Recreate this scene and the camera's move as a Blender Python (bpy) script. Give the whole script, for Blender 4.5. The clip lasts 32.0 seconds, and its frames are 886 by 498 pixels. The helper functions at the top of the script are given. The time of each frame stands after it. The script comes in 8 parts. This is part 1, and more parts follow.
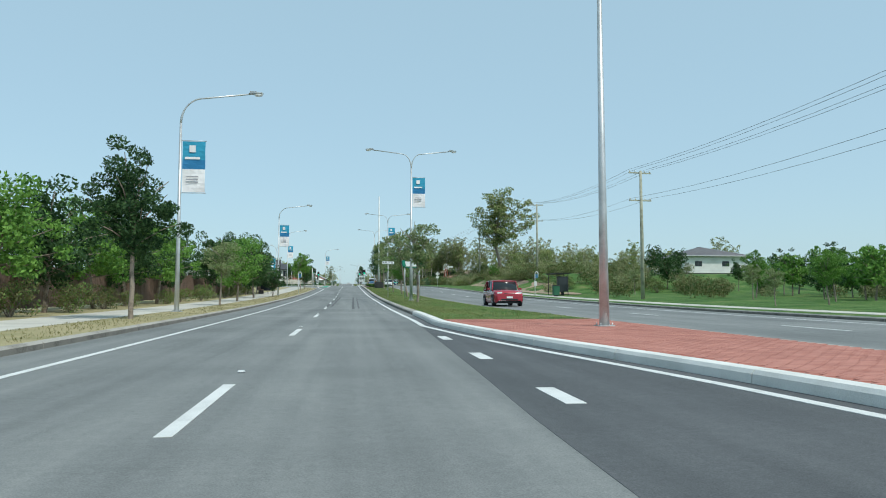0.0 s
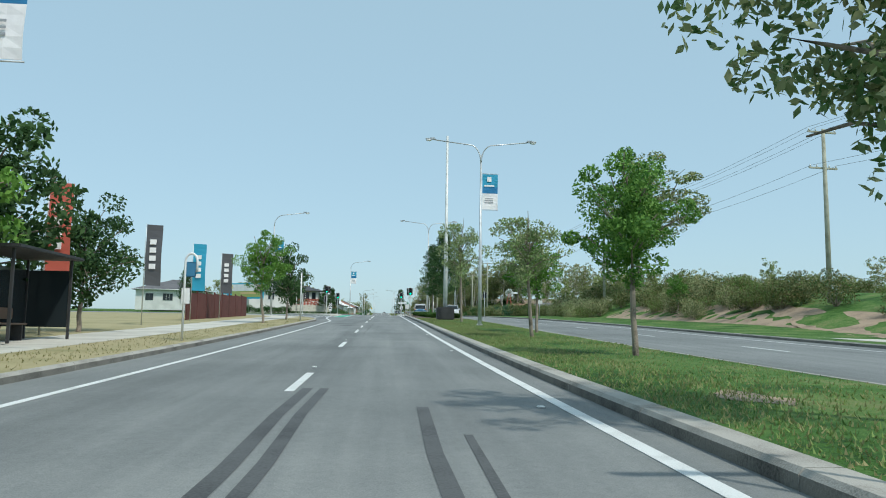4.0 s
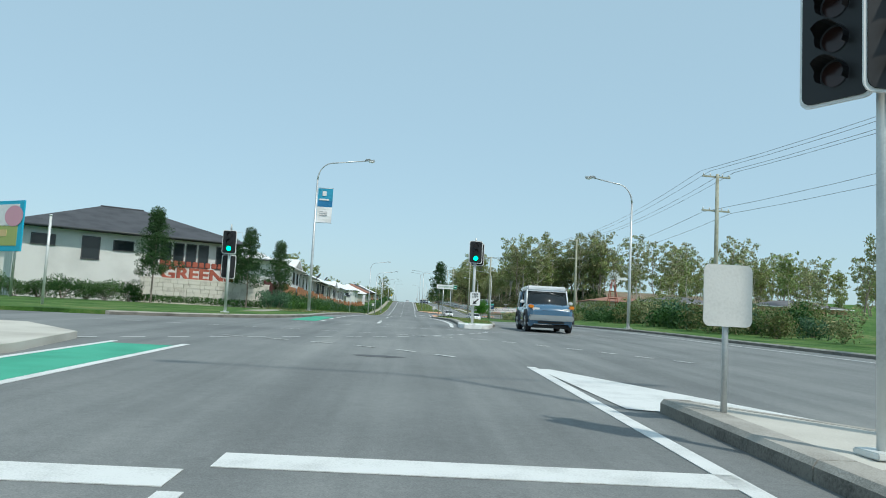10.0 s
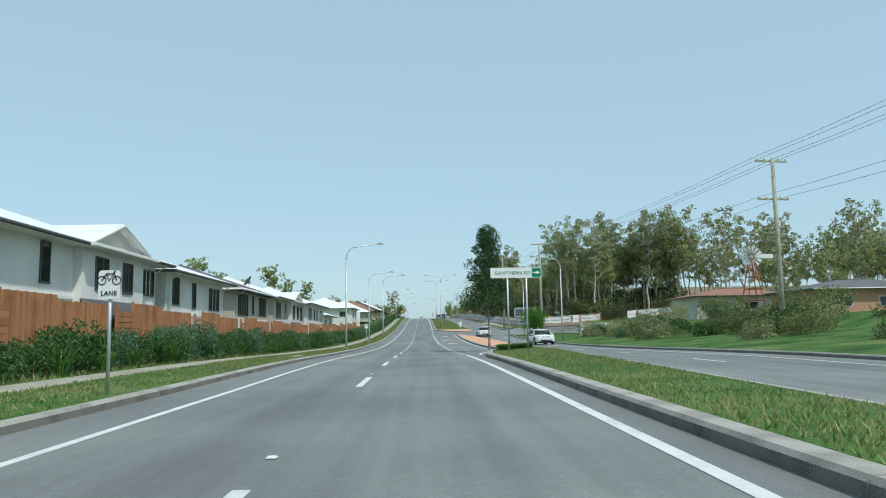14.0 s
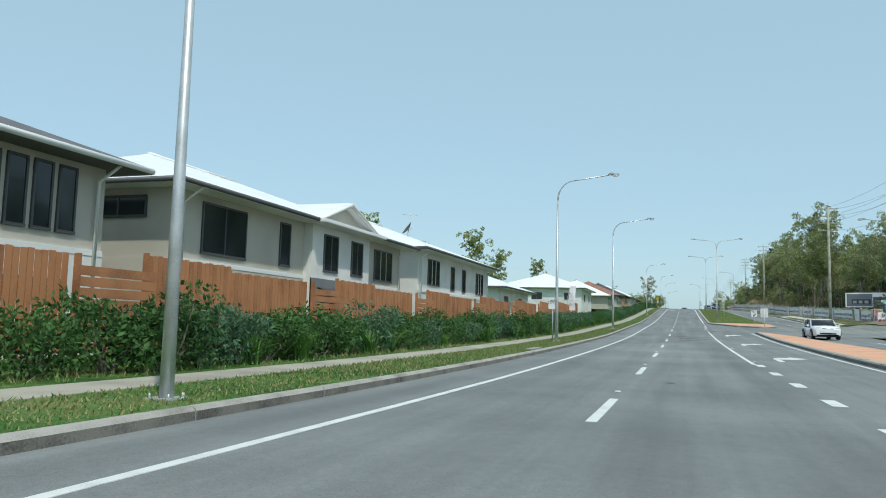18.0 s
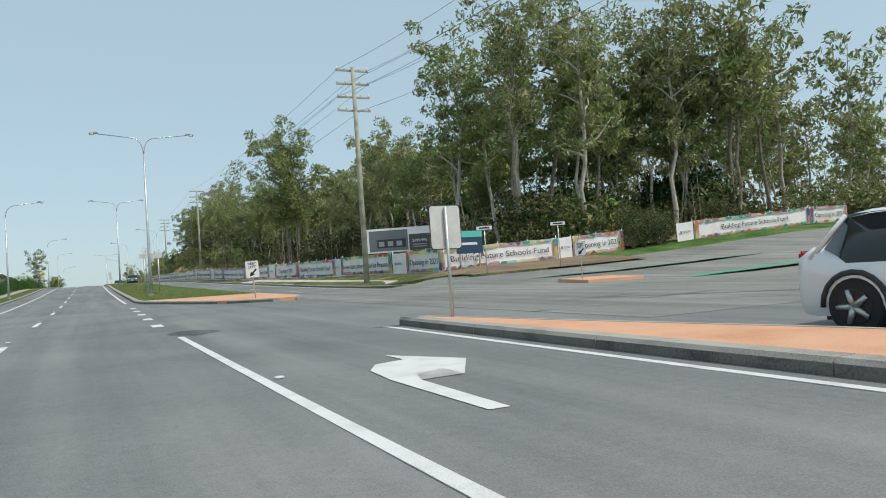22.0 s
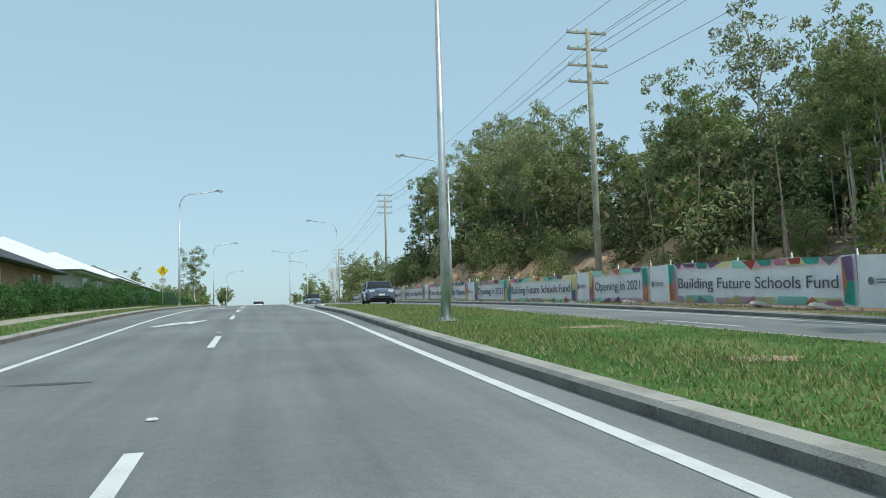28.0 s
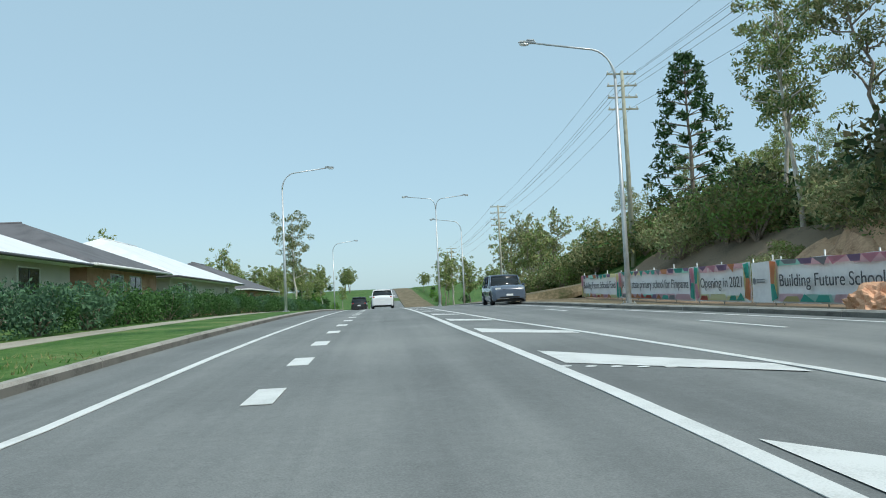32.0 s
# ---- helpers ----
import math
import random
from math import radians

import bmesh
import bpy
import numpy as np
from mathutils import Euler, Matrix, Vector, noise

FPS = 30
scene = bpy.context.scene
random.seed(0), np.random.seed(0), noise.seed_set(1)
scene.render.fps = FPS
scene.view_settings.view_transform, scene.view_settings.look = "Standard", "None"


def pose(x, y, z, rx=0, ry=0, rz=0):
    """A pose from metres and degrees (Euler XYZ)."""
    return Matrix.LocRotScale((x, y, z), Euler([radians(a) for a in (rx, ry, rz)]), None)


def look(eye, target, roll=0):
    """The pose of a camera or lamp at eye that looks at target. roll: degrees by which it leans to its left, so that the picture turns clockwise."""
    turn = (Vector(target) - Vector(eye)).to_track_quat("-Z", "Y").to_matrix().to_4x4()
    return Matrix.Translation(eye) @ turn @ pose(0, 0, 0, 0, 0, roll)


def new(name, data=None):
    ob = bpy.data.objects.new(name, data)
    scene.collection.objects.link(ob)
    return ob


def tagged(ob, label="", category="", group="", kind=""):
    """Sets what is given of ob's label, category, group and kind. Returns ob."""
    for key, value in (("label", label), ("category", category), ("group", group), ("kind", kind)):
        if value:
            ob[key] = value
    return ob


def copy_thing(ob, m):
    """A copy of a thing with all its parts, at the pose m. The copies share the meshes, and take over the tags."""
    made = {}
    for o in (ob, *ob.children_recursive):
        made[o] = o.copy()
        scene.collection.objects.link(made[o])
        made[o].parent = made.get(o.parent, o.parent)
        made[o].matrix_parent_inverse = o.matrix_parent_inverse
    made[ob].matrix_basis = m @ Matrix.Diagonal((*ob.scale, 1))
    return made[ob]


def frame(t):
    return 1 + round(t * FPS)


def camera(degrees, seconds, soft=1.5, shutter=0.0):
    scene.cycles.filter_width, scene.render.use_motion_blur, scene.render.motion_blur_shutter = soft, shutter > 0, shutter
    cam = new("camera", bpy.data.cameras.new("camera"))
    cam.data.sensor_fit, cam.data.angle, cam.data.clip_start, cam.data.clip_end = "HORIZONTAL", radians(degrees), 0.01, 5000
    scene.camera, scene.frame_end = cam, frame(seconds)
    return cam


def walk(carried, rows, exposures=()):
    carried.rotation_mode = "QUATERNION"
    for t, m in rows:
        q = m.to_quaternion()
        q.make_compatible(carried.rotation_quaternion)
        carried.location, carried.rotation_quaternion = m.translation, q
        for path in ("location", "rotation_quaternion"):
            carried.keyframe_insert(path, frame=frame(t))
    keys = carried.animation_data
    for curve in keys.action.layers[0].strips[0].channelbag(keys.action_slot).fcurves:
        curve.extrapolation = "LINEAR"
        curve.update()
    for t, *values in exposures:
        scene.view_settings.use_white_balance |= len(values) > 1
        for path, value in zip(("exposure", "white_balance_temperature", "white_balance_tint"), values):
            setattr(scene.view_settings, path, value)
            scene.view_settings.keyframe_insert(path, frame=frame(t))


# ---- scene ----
cam = camera(61.11, 32.0, 1.0)
PATH = [
    (0.0, -0.028, 0.000, 1.004, 3.90, 0.07, -7.14),
    (0.5, -0.064, 8.449, 1.118, 3.51, 0.82, -8.83),
    (1.0, -0.096, 16.868, 1.261, 4.33, -1.14, -6.74),
    (1.5, -0.128, 24.748, 1.344, 5.82, -0.10, -5.98),
    (2.0, -0.138, 33.194, 1.504, 4.15, -0.29, -6.20),
    (2.5, -0.120, 41.713, 1.657, 4.12, -0.30, -6.40),
    (3.0, -0.102, 50.135, 1.813, 3.80, 0.32, -5.73),
    (3.5, -0.082, 58.307, 1.989, 5.81, -0.20, -4.58),
    (5.5, 0.027, 94.036, 2.872, 6.62, -2.29, -5.60),
    (6.0, 0.029, 102.093, 3.164, 5.06, 0.38, -5.29),
    (6.5, 0.042, 109.710, 3.426, 6.23, -0.07, -4.38),
    (7.0, 0.032, 117.279, 3.683, 6.30, 1.06, -5.08),
    (7.5, 0.078, 125.014, 3.900, 6.07, 0.32, -6.05),
    (8.0, 0.145, 132.624, 4.167, 5.50, -0.09, -5.56),
    (8.5, 0.183, 140.050, 4.359, 4.60, -0.48, -4.50),
    (9.0, 0.175, 146.816, 4.577, 4.28, 0.20, -3.72),
    (9.5, 0.050, 152.891, 4.745, 6.56, -2.89, -3.67),
    (10.0, -0.147, 158.701, 4.913, 5.35, -3.04, -2.77),
    (10.5, -0.334, 164.474, 5.087, 3.66, -2.46, -3.94),
    (11.0, -0.404, 170.046, 5.179, 3.90, -1.14, -4.47),
    (11.5, -0.368, 176.098, 5.297, 3.78, -1.40, -4.25),
    (12.0, -0.164, 182.057, 5.479, 4.36, -1.13, -4.35),
    (12.5, -0.056, 189.418, 5.650, 6.48, -0.14, -3.68),
    (13.0, -0.071, 197.277, 5.776, 6.60, -1.78, -4.66),
    (13.5, -0.066, 205.177, 5.905, 5.70, -0.19, -3.74),
    (14.0, -0.079, 213.467, 5.949, 6.44, 0.99, -1.59),
    (14.5, -0.005, 222.454, 6.000, 7.17, 3.14, 11.18),
    (16.5, -0.227, 245.636, 5.995, 6.03, 0.03, 16.39),
    (17.0, -0.302, 251.753, 5.935, 5.72, -0.13, 16.06),
    (17.5, -0.361, 258.264, 5.855, 5.34, -0.24, 17.21),
    (18.0, -0.306, 265.125, 5.851, 5.67, -1.44, 17.72),
    (18.5, -0.253, 271.636, 5.825, 5.76, -1.48, 18.69),
    (19.0, -0.192, 278.055, 5.788, 5.48, -0.11, 18.47),
    (19.5, -0.150, 284.131, 5.828, 3.51, -3.12, 10.51),
    (20.0, -0.114, 290.553, 5.865, 2.91, 1.15, -6.07),
    (20.2, -0.099, 293.410, 5.868, 4.04, 0.51, -13.47),
    (20.5, -0.066, 297.951, 5.953, 2.18, -1.54, -19.16),
    (21.0, 0.009, 305.492, 6.053, 2.53, 2.49, -20.43),
    (21.5, 0.090, 312.899, 6.179, 1.36, 3.89, -22.77),
    (22.0, 0.175, 320.249, 6.310, 2.92, 4.21, -25.21),
    (22.5, 0.108, 327.624, 6.550, 2.71, 3.67, -27.54),
    (23.0, -0.051, 334.159, 6.687, 5.10, -0.81, -27.49),
    (23.5, -0.171, 340.742, 6.891, 7.29, 2.06, -25.02),
    (24.0, -0.241, 348.059, 7.111, 6.50, 2.76, -23.47),
    (24.5, -0.324, 355.421, 7.400, 4.60, 2.74, -23.94),
    (25.0, -0.329, 362.993, 7.690, 5.26, 1.93, -19.17),
    (25.5, -0.247, 370.753, 7.945, 5.75, 0.46, -14.26),
    (27.5, -0.592, 404.192, 9.430, 5.59, -0.70, -16.54),
    (28.0, -0.511, 411.101, 9.800, 5.26, 1.69, -13.89),
    (28.5, -0.494, 418.026, 10.132, 4.44, 2.83, -12.77),
    (29.0, -0.438, 425.298, 10.530, 4.80, 3.19, -11.22),
    (29.5, -0.401, 432.986, 10.852, 5.19, 2.43, -9.93),
    (30.0, -0.490, 440.810, 11.192, 2.42, 3.99, -10.86),
    (30.5, -0.420, 447.905, 11.540, 3.54, 3.84, -8.99),
    (31.0, -0.307, 454.646, 11.746, 3.95, 2.94, -8.63),
    (31.5, -0.242, 461.354, 11.974, 3.74, 1.66, -6.53),
    (32.0, -0.186, 467.910, 12.153, 3.92, 2.60, -4.58),
]
walk(cam, [(t, pose(x, y, z, 90 + p, r, w)) for t, x, y, z, p, r, w in PATH], [(0.0, 0.05, 6350, 6), (19.5, 0.05, 6350, 6), (20.8, 0.02, 6850, 12), (24.0, 0.05, 6900, 12), (25.0, 0.05, 6550, 8), (26.5, 0.05, 6350, 6), (32.0, 0.08, 6350, 6)])

# ---- light ----
world = bpy.data.worlds.new("sky")
scene.world = world
world.use_nodes = True
wn = world.node_tree
sky = wn.nodes.new("ShaderNodeTexSky")
sky.sky_type = "NISHITA"
sky.sun_disc = False
sky.sun_elevation, sky.sun_rotation = radians(55), radians(140)
sky.air_density, sky.dust_density, sky.ozone_density = 1.0, 1.2, 2.0
# a thin even smoke haze lies over the whole sky
haze = wn.nodes.new("ShaderNodeMix")
haze.data_type = "RGBA"
haze.inputs["Factor"].default_value = 0.62
haze.inputs["B"].default_value = (4.3, 6.1, 7.0, 1)
wn.links.new(sky.outputs[0], haze.inputs["A"])
wn.links.new(haze.outputs["Result"], wn.nodes["Background"].inputs[0])
wn.nodes["Background"].inputs[1].default_value = 0.12
sun = new("sun", bpy.data.lights.new("sun", "SUN"))
sun.data.energy, sun.data.angle, sun.data.color = 2.7, radians(1.2), (1.0, 0.95, 0.87)
sun.matrix_world = look((0, 0, 100), (-44.7, 53.5, 0))
scene.view_settings.exposure = 0.0


# ---- materials ----
def shader(name, rough=0.8, metal=0.0):
    m = bpy.data.materials.new(name)
    m.use_nodes = True
    b = m.node_tree.nodes["Principled BSDF"]
    b.inputs["Roughness"].default_value, b.inputs["Metallic"].default_value = rough, metal
    return m, m.node_tree, b


def surface(name, a, b, scale=8.0, rough=0.8, metal=0.0, bump=0.2, fine=120.0, patch=0.35, island=0.0, obj=0.0, gloss=None):
    """Two colours mixed by a fine and a coarse noise at real-world size, with a fine relief."""
    m, nt, p = shader(name, rough, metal)
    n = nt.nodes
    co = n.new("ShaderNodeTexCoord")
    n1, n2 = n.new("ShaderNodeTexNoise"), n.new("ShaderNodeTexNoise")
    n1.inputs["Scale"].default_value, n2.inputs["Scale"].default_value = scale, fine
    n1.inputs["Detail"].default_value, n2.inputs["Detail"].default_value = 5.0, 3.0
    geo = n.new("ShaderNodeNewGeometry")
    for q in (n1, n2):
        nt.links.new(geo.outputs["Position"], q.inputs["Vector"])
    add = n.new("ShaderNodeMath")
    add.operation = "MULTIPLY_ADD"
    nt.links.new(n2.outputs[0], add.inputs[0])
    add.inputs[1].default_value = patch
    nt.links.new(n1.outputs[0], add.inputs[2])
    last = add.outputs[0]
    if island or obj:
        src = geo.outputs["Random Per Island"] if island else n.new("ShaderNodeObjectInfo").outputs["Random"]
        k = n.new("ShaderNodeMath")
        k.operation = "MULTIPLY_ADD"
        nt.links.new(src, k.inputs[0])
        k.inputs[1].default_value = island or obj
        nt.links.new(last, k.inputs[2])
        last = k.outputs[0]
    ramp = n.new("ShaderNodeValToRGB")
    lo = 0.35 + patch * 0.35
    ramp.color_ramp.elements[0].position = lo - 0.05
    ramp.color_ramp.elements[1].position = lo + 0.3 + (island or obj)
    ramp.color_ramp.elements[0].color, ramp.color_ramp.elements[1].color = (*a, 1), (*b, 1)
    nt.links.new(last, ramp.inputs[0])
    nt.links.new(ramp.outputs[0], p.inputs["Base Color"])
    if bump:
        bp = n.new("ShaderNodeBump")
        bp.inputs["Strength"].default_value, bp.inputs["Distance"].default_value = bump, 0.02
        nt.links.new(n2.outputs[0], bp.inputs["Height"])
        nt.links.new(bp.outputs[0], p.inputs["Normal"])
    return m


def turf(name, cols):
    """Mown turf: patches a metre wide, tufts a hand wide and fine blades, from dark green to straw."""
    m, nt, p = shader(name, 0.9)
    p.inputs["Specular IOR Level"].default_value = 0.2
    n = nt.nodes
    geo = n.new("ShaderNodeNewGeometry")
    last = None
    for scale, weight, detail in ((0.5, 1.0, 5.0), (5.0, 0.5, 4.0), (34.0, 0.6, 3.0)):
        q, k = n.new("ShaderNodeTexNoise"), n.new("ShaderNodeMath")
        q.inputs["Scale"].default_value, q.inputs["Detail"].default_value = scale, detail
        nt.links.new(geo.outputs["Position"], q.inputs["Vector"])
        k.operation = "MULTIPLY_ADD"
        k.inputs[1].default_value, k.inputs[2].default_value = weight, 0.0
        nt.links.new(q.outputs[0], k.inputs[0])
        if last:
            nt.links.new(last, k.inputs[2])
        last = k.outputs[0]
    ramp = n.new("ShaderNodeValToRGB")
    e = ramp.color_ramp.elements
    e[0].position, e[1].position = 0.05, 1.0
    for at in (0.4, 0.68):
        e.new(at)
    for stop, c in zip(e, cols):
        stop.color = (*c, 1)
    fit = n.new("ShaderNodeMapRange")
    fit.inputs["From Min"].default_value, fit.inputs["From Max"].default_value = 0.77, 1.33
    nt.links.new(last, fit.inputs["Value"])
    nt.links.new(fit.outputs[0], ramp.inputs[0])
    nt.links.new(ramp.outputs[0], p.inputs["Base Color"])
    bp = n.new("ShaderNodeBump")
    bp.inputs["Strength"].default_value, bp.inputs["Distance"].default_value = 0.8, 0.03
    nt.links.new(last, bp.inputs["Height"])
    nt.links.new(bp.outputs[0], p.inputs["Normal"])
    return m


def leaf(name, a, b, c=None):
    """Leaves: a different green on every leaf, some light passing through."""
    m, nt, p = shader(name, 0.65)
    p.inputs["Specular IOR Level"].default_value = 0.25
    n = nt.nodes
    geo, ob = n.new("ShaderNodeNewGeometry"), n.new("ShaderNodeObjectInfo")
    mixer = n.new("ShaderNodeMath")
    mixer.operation = "MULTIPLY_ADD"
    nt.links.new(ob.outputs["Random"], mixer.inputs[0])
    mixer.inputs[1].default_value = 0.45
    nt.links.new(geo.outputs["Random Per Island"], mixer.inputs[2])
    ramp = n.new("ShaderNodeValToRGB")
    ramp.color_ramp.elements[0].color, ramp.color_ramp.elements[1].color = (*a, 1), (*b, 1)
    ramp.color_ramp.elements[0].position, ramp.color_ramp.elements[1].position = 0.1, 1.25
    if c:
        e = ramp.color_ramp.elements.new(0.97)
        e.color = (*c, 1)
    nt.links.new(mixer.outputs[0], ramp.inputs[0])
    nt.links.new(ramp.outputs[0], p.inputs["Base Color"])
    tr = n.new("ShaderNodeBsdfTranslucent")
    nt.links.new(ramp.outputs[0], tr.inputs[0])
    mx = n.new("ShaderNodeMixShader")
    mx.inputs[0].default_value = 0.25
    nt.links.new(p.outputs[0], mx.inputs[1])
    nt.links.new(tr.outputs[0], mx.inputs[2])
    nt.links.new(mx.outputs[0], n["Material Output"].inputs[0])
    return m


def plain(name, col, rough=0.5, metal=0.0, emit=0.0):
    m, nt, p = shader(name, rough, metal)
    p.inputs["Base Color"].default_value = (*col, 1)
    if emit:
        p.inputs["Emission Color"].default_value, p.inputs["Emission Strength"].default_value = (*col, 1), emit
    return m


def asphalt(name, a, b, worn):
    """Aggregate grain, broad patches, and streaks worn along the wheel paths."""
    m, nt, p = shader(name, 0.82)
    n = nt.nodes
    geo = n.new("ShaderNodeNewGeometry")
    mp = n.new("ShaderNodeMapping")
    mp.inputs["Scale"].default_value = (1.3, 0.035, 1.0)
    nt.links.new(geo.outputs["Position"], mp.inputs[0])
    tex = []
    for k, (sc, det) in enumerate(((1.0, 4.0), (0.22, 6.0), (11.0, 5.0), (75.0, 2.0))):
        q = n.new("ShaderNodeTexNoise")
        q.inputs["Scale"].default_value, q.inputs["Detail"].default_value, q.inputs["Roughness"].default_value = sc, det, 0.6
        nt.links.new(mp.outputs[0] if k == 0 else geo.outputs["Position"], q.inputs["Vector"])
        tex.append(q.outputs[0])
    last = None
    for t, w in zip(tex, (0.85, 0.8, 0.3, 0.75)):
        k = n.new("ShaderNodeMath")
        k.operation = "MULTIPLY_ADD"
        nt.links.new(t, k.inputs[0])
        k.inputs[1].default_value = w
        if last is None:
            k.inputs[2].default_value = -0.85
        else:
            nt.links.new(last, k.inputs[2])
        last = k.outputs[0]
    ramp = n.new("ShaderNodeValToRGB")
    ramp.color_ramp.elements[0].color, ramp.color_ramp.elements[1].color = (*a, 1), (*b, 1)
    ramp.color_ramp.elements[0].position, ramp.color_ramp.elements[1].position = 0.22, 0.85
    e = ramp.color_ramp.elements.new(0.5)
    e.color = (*worn, 1)
    nt.links.new(last, ramp.inputs[0])
    nt.links.new(ramp.outputs[0], p.inputs["Base Color"])
    bp = n.new("ShaderNodeBump")
    bp.inputs["Strength"].default_value, bp.inputs["Distance"].default_value = 0.5, 0.01
    nt.links.new(tex[3], bp.inputs["Height"])
    nt.links.new(bp.outputs[0], p.inputs["Normal"])
    return m


ASPHALT = asphalt("asphalt", (0.12, 0.127, 0.125), (0.27, 0.278, 0.266), (0.18, 0.19, 0.186))
ASPHALT_DARK = asphalt("dark asphalt", (0.05, 0.053, 0.056), (0.15, 0.155, 0.16), (0.085, 0.09, 0.094))
ASPHALT_OLD = asphalt("pale asphalt", (0.13, 0.135, 0.125), (0.33, 0.335, 0.31), (0.21, 0.217, 0.2))
TYRE_MARK = surface("tyre mark", (0.035, 0.035, 0.036), (0.09, 0.092, 0.092), 1.2, 0.75, 0, 0.2, 40, 0.7)
GRASS = turf("grass ground", ((0.018, 0.05, 0.010), (0.05, 0.125, 0.022), (0.10, 0.175, 0.045), (0.2, 0.19, 0.085)))
VERGE_MIX = turf("patchy verge grass", ((0.035, 0.06, 0.016), (0.1, 0.12, 0.04), (0.19, 0.175, 0.08), (0.3, 0.24, 0.14)))
DIRT_MIX = turf("weedy dirt verge", ((0.05, 0.06, 0.022), (0.14, 0.115, 0.07), (0.22, 0.175, 0.11), (0.32, 0.25, 0.17)))
DRY = surface("dry grass ground", (0.22, 0.21, 0.09), (0.36, 0.31, 0.17), 0.6, 0.95, 0, 0.6, 25, 0.6)
SOIL = surface("forest soil", (0.09, 0.07, 0.045), (0.24, 0.18, 0.12), 0.4, 0.95, 0, 0.8, 12, 0.6)
MULCH = surface("bark mulch", (0.1, 0.075, 0.06), (0.32, 0.26, 0.215), 2.0, 0.95, 0, 1.0, 30, 0.9)
CLAY = surface("cut clay bank", (0.22, 0.125, 0.07), (0.52, 0.34, 0.21), 0.8, 0.95, 0, 1.0, 10, 0.6)
KERB = surface("weathered kerb concrete", (0.2, 0.19, 0.165), (0.4, 0.38, 0.34), 1.5, 0.9, 0, 0.4, 60, 0.5)
# scuffs and grime, with the shade on the kerb face added to the colour
KERB_FACE = surface("tyre-scuffed grimy kerb face with shade in its colour", (0.07, 0.066, 0.058), (0.2, 0.19, 0.165), 2.0, 0.9, 0, 0.4, 40, 0.6)
NOSE_WHITE = surface("worn white kerb paint", (0.6, 0.61, 0.59), (0.8, 0.8, 0.78), 2.5, 0.7, 0, 0.3, 60, 0.5)
BARE = surface("bare bank soil", (0.17, 0.125, 0.085), (0.36, 0.27, 0.19), 0.7, 0.95, 0, 0.9, 14, 0.6)

KERB_NEW = surface("pale kerb concrete", (0.55, 0.55, 0.52), (0.72, 0.72, 0.69), 1.2, 0.85, 0, 0.3, 60, 0.4)
PATH_CON = surface("footpath concrete", (0.4, 0.38, 0.33), (0.56, 0.54, 0.48), 0.7, 0.9, 0, 0.3, 60, 0.4)
PATH_OLD = surface("worn footpath", (0.24, 0.22, 0.175), (0.4, 0.37, 0.3), 0.9, 0.9, 0, 0.3, 40, 0.5)
PAVER_RED = surface("red brick paver", (0.33, 0.12, 0.09), (0.5, 0.22, 0.17), 1.5, 0.85, 0, 0.3, 60, 0.4, obj=0.0, island=0.25)
PAVER_ORANGE = surface("orange stencilled concrete", (0.55, 0.27, 0.15), (0.68, 0.38, 0.24), 0.8, 0.85, 0, 0.3, 40, 0.5)
PAINT = surface("road paint", (0.5, 0.51, 0.49), (0.7, 0.71, 0.69), 2.5, 0.6, 0, 0.2, 70, 0.7)
PAINT_WORN = surface("worn road paint", (0.3, 0.3, 0.29), (0.72, 0.73, 0.7), 3.0, 0.7, 0, 0.2, 40, 0.9)
PAINT_GREEN = surface("green bike lane paint", (0.03, 0.27, 0.17), (0.06, 0.38, 0.25), 1.0, 0.8, 0, 0.3, 60, 0.5)
STEEL = surface("galvanised steel", (0.42, 0.44, 0.44), (0.6, 0.62, 0.62), 3.0, 0.45, 0.6, 0.05, 40, 0.4)
STEEL_PALE = surface("pale painted steel", (0.5, 0.52, 0.5), (0.68, 0.7, 0.68), 2.0, 0.5, 0.2, 0.05, 40, 0.4)
TIMBER_POLE = surface("weathered timber pole", (0.2, 0.2, 0.14), (0.42, 0.42, 0.33), 2.0, 0.9, 0, 0.5, 30, 0.6)
WHITE_METAL = plain("white sign sheet", (0.8, 0.81, 0.8), 0.4)
SIGN_BLACK = plain("sign black", (0.015, 0.015, 0.016), 0.5)
SIGN_YELLOW = plain("sign yellow", (0.85, 0.6, 0.02), 0.4)
SIGN_GREEN = plain("sign green", (0.0, 0.2, 0.11), 0.4)
SIGN_BACK = surface("bare sign back", (0.55, 0.55, 0.52), (0.72, 0.72, 0.69), 2.0, 0.5, 0.3, 0.05, 40, 0.4)
BLACK = plain("black plastic", (0.012, 0.012, 0.013), 0.45)
BLACK_MATT = surface("black moulded plastic", (0.018, 0.018, 0.019), (0.04, 0.04, 0.042), 2.0, 0.6, 0, 0.2, 30, 0.5)
LAMP_GREEN = plain("green signal light", (0.0, 0.9, 0.45), 0.3, 0, 3.0)
LAMP_DARK = plain("unlit signal lens", (0.03, 0.012, 0.01), 0.2)
GLASS_DARK = plain("dark window glass", (0.02, 0.028, 0.032), 0.06)
GLASS_LAMP = plain("lamp glass", (0.75, 0.76, 0.74), 0.15)
WIRE = plain("power cable", (0.1, 0.1, 0.1), 0.6)
TIMBER = surface("stained timber boards", (0.21, 0.08, 0.03), (0.44, 0.195, 0.085), 1.5, 0.75, 0, 0.4, 25, 0.5, obj=0.35)
TIMBER_OLD = surface("old dark timber boards", (0.06, 0.042, 0.03), (0.17, 0.11, 0.08), 1.5, 0.85, 0, 0.4, 25, 0.5, obj=0.3)
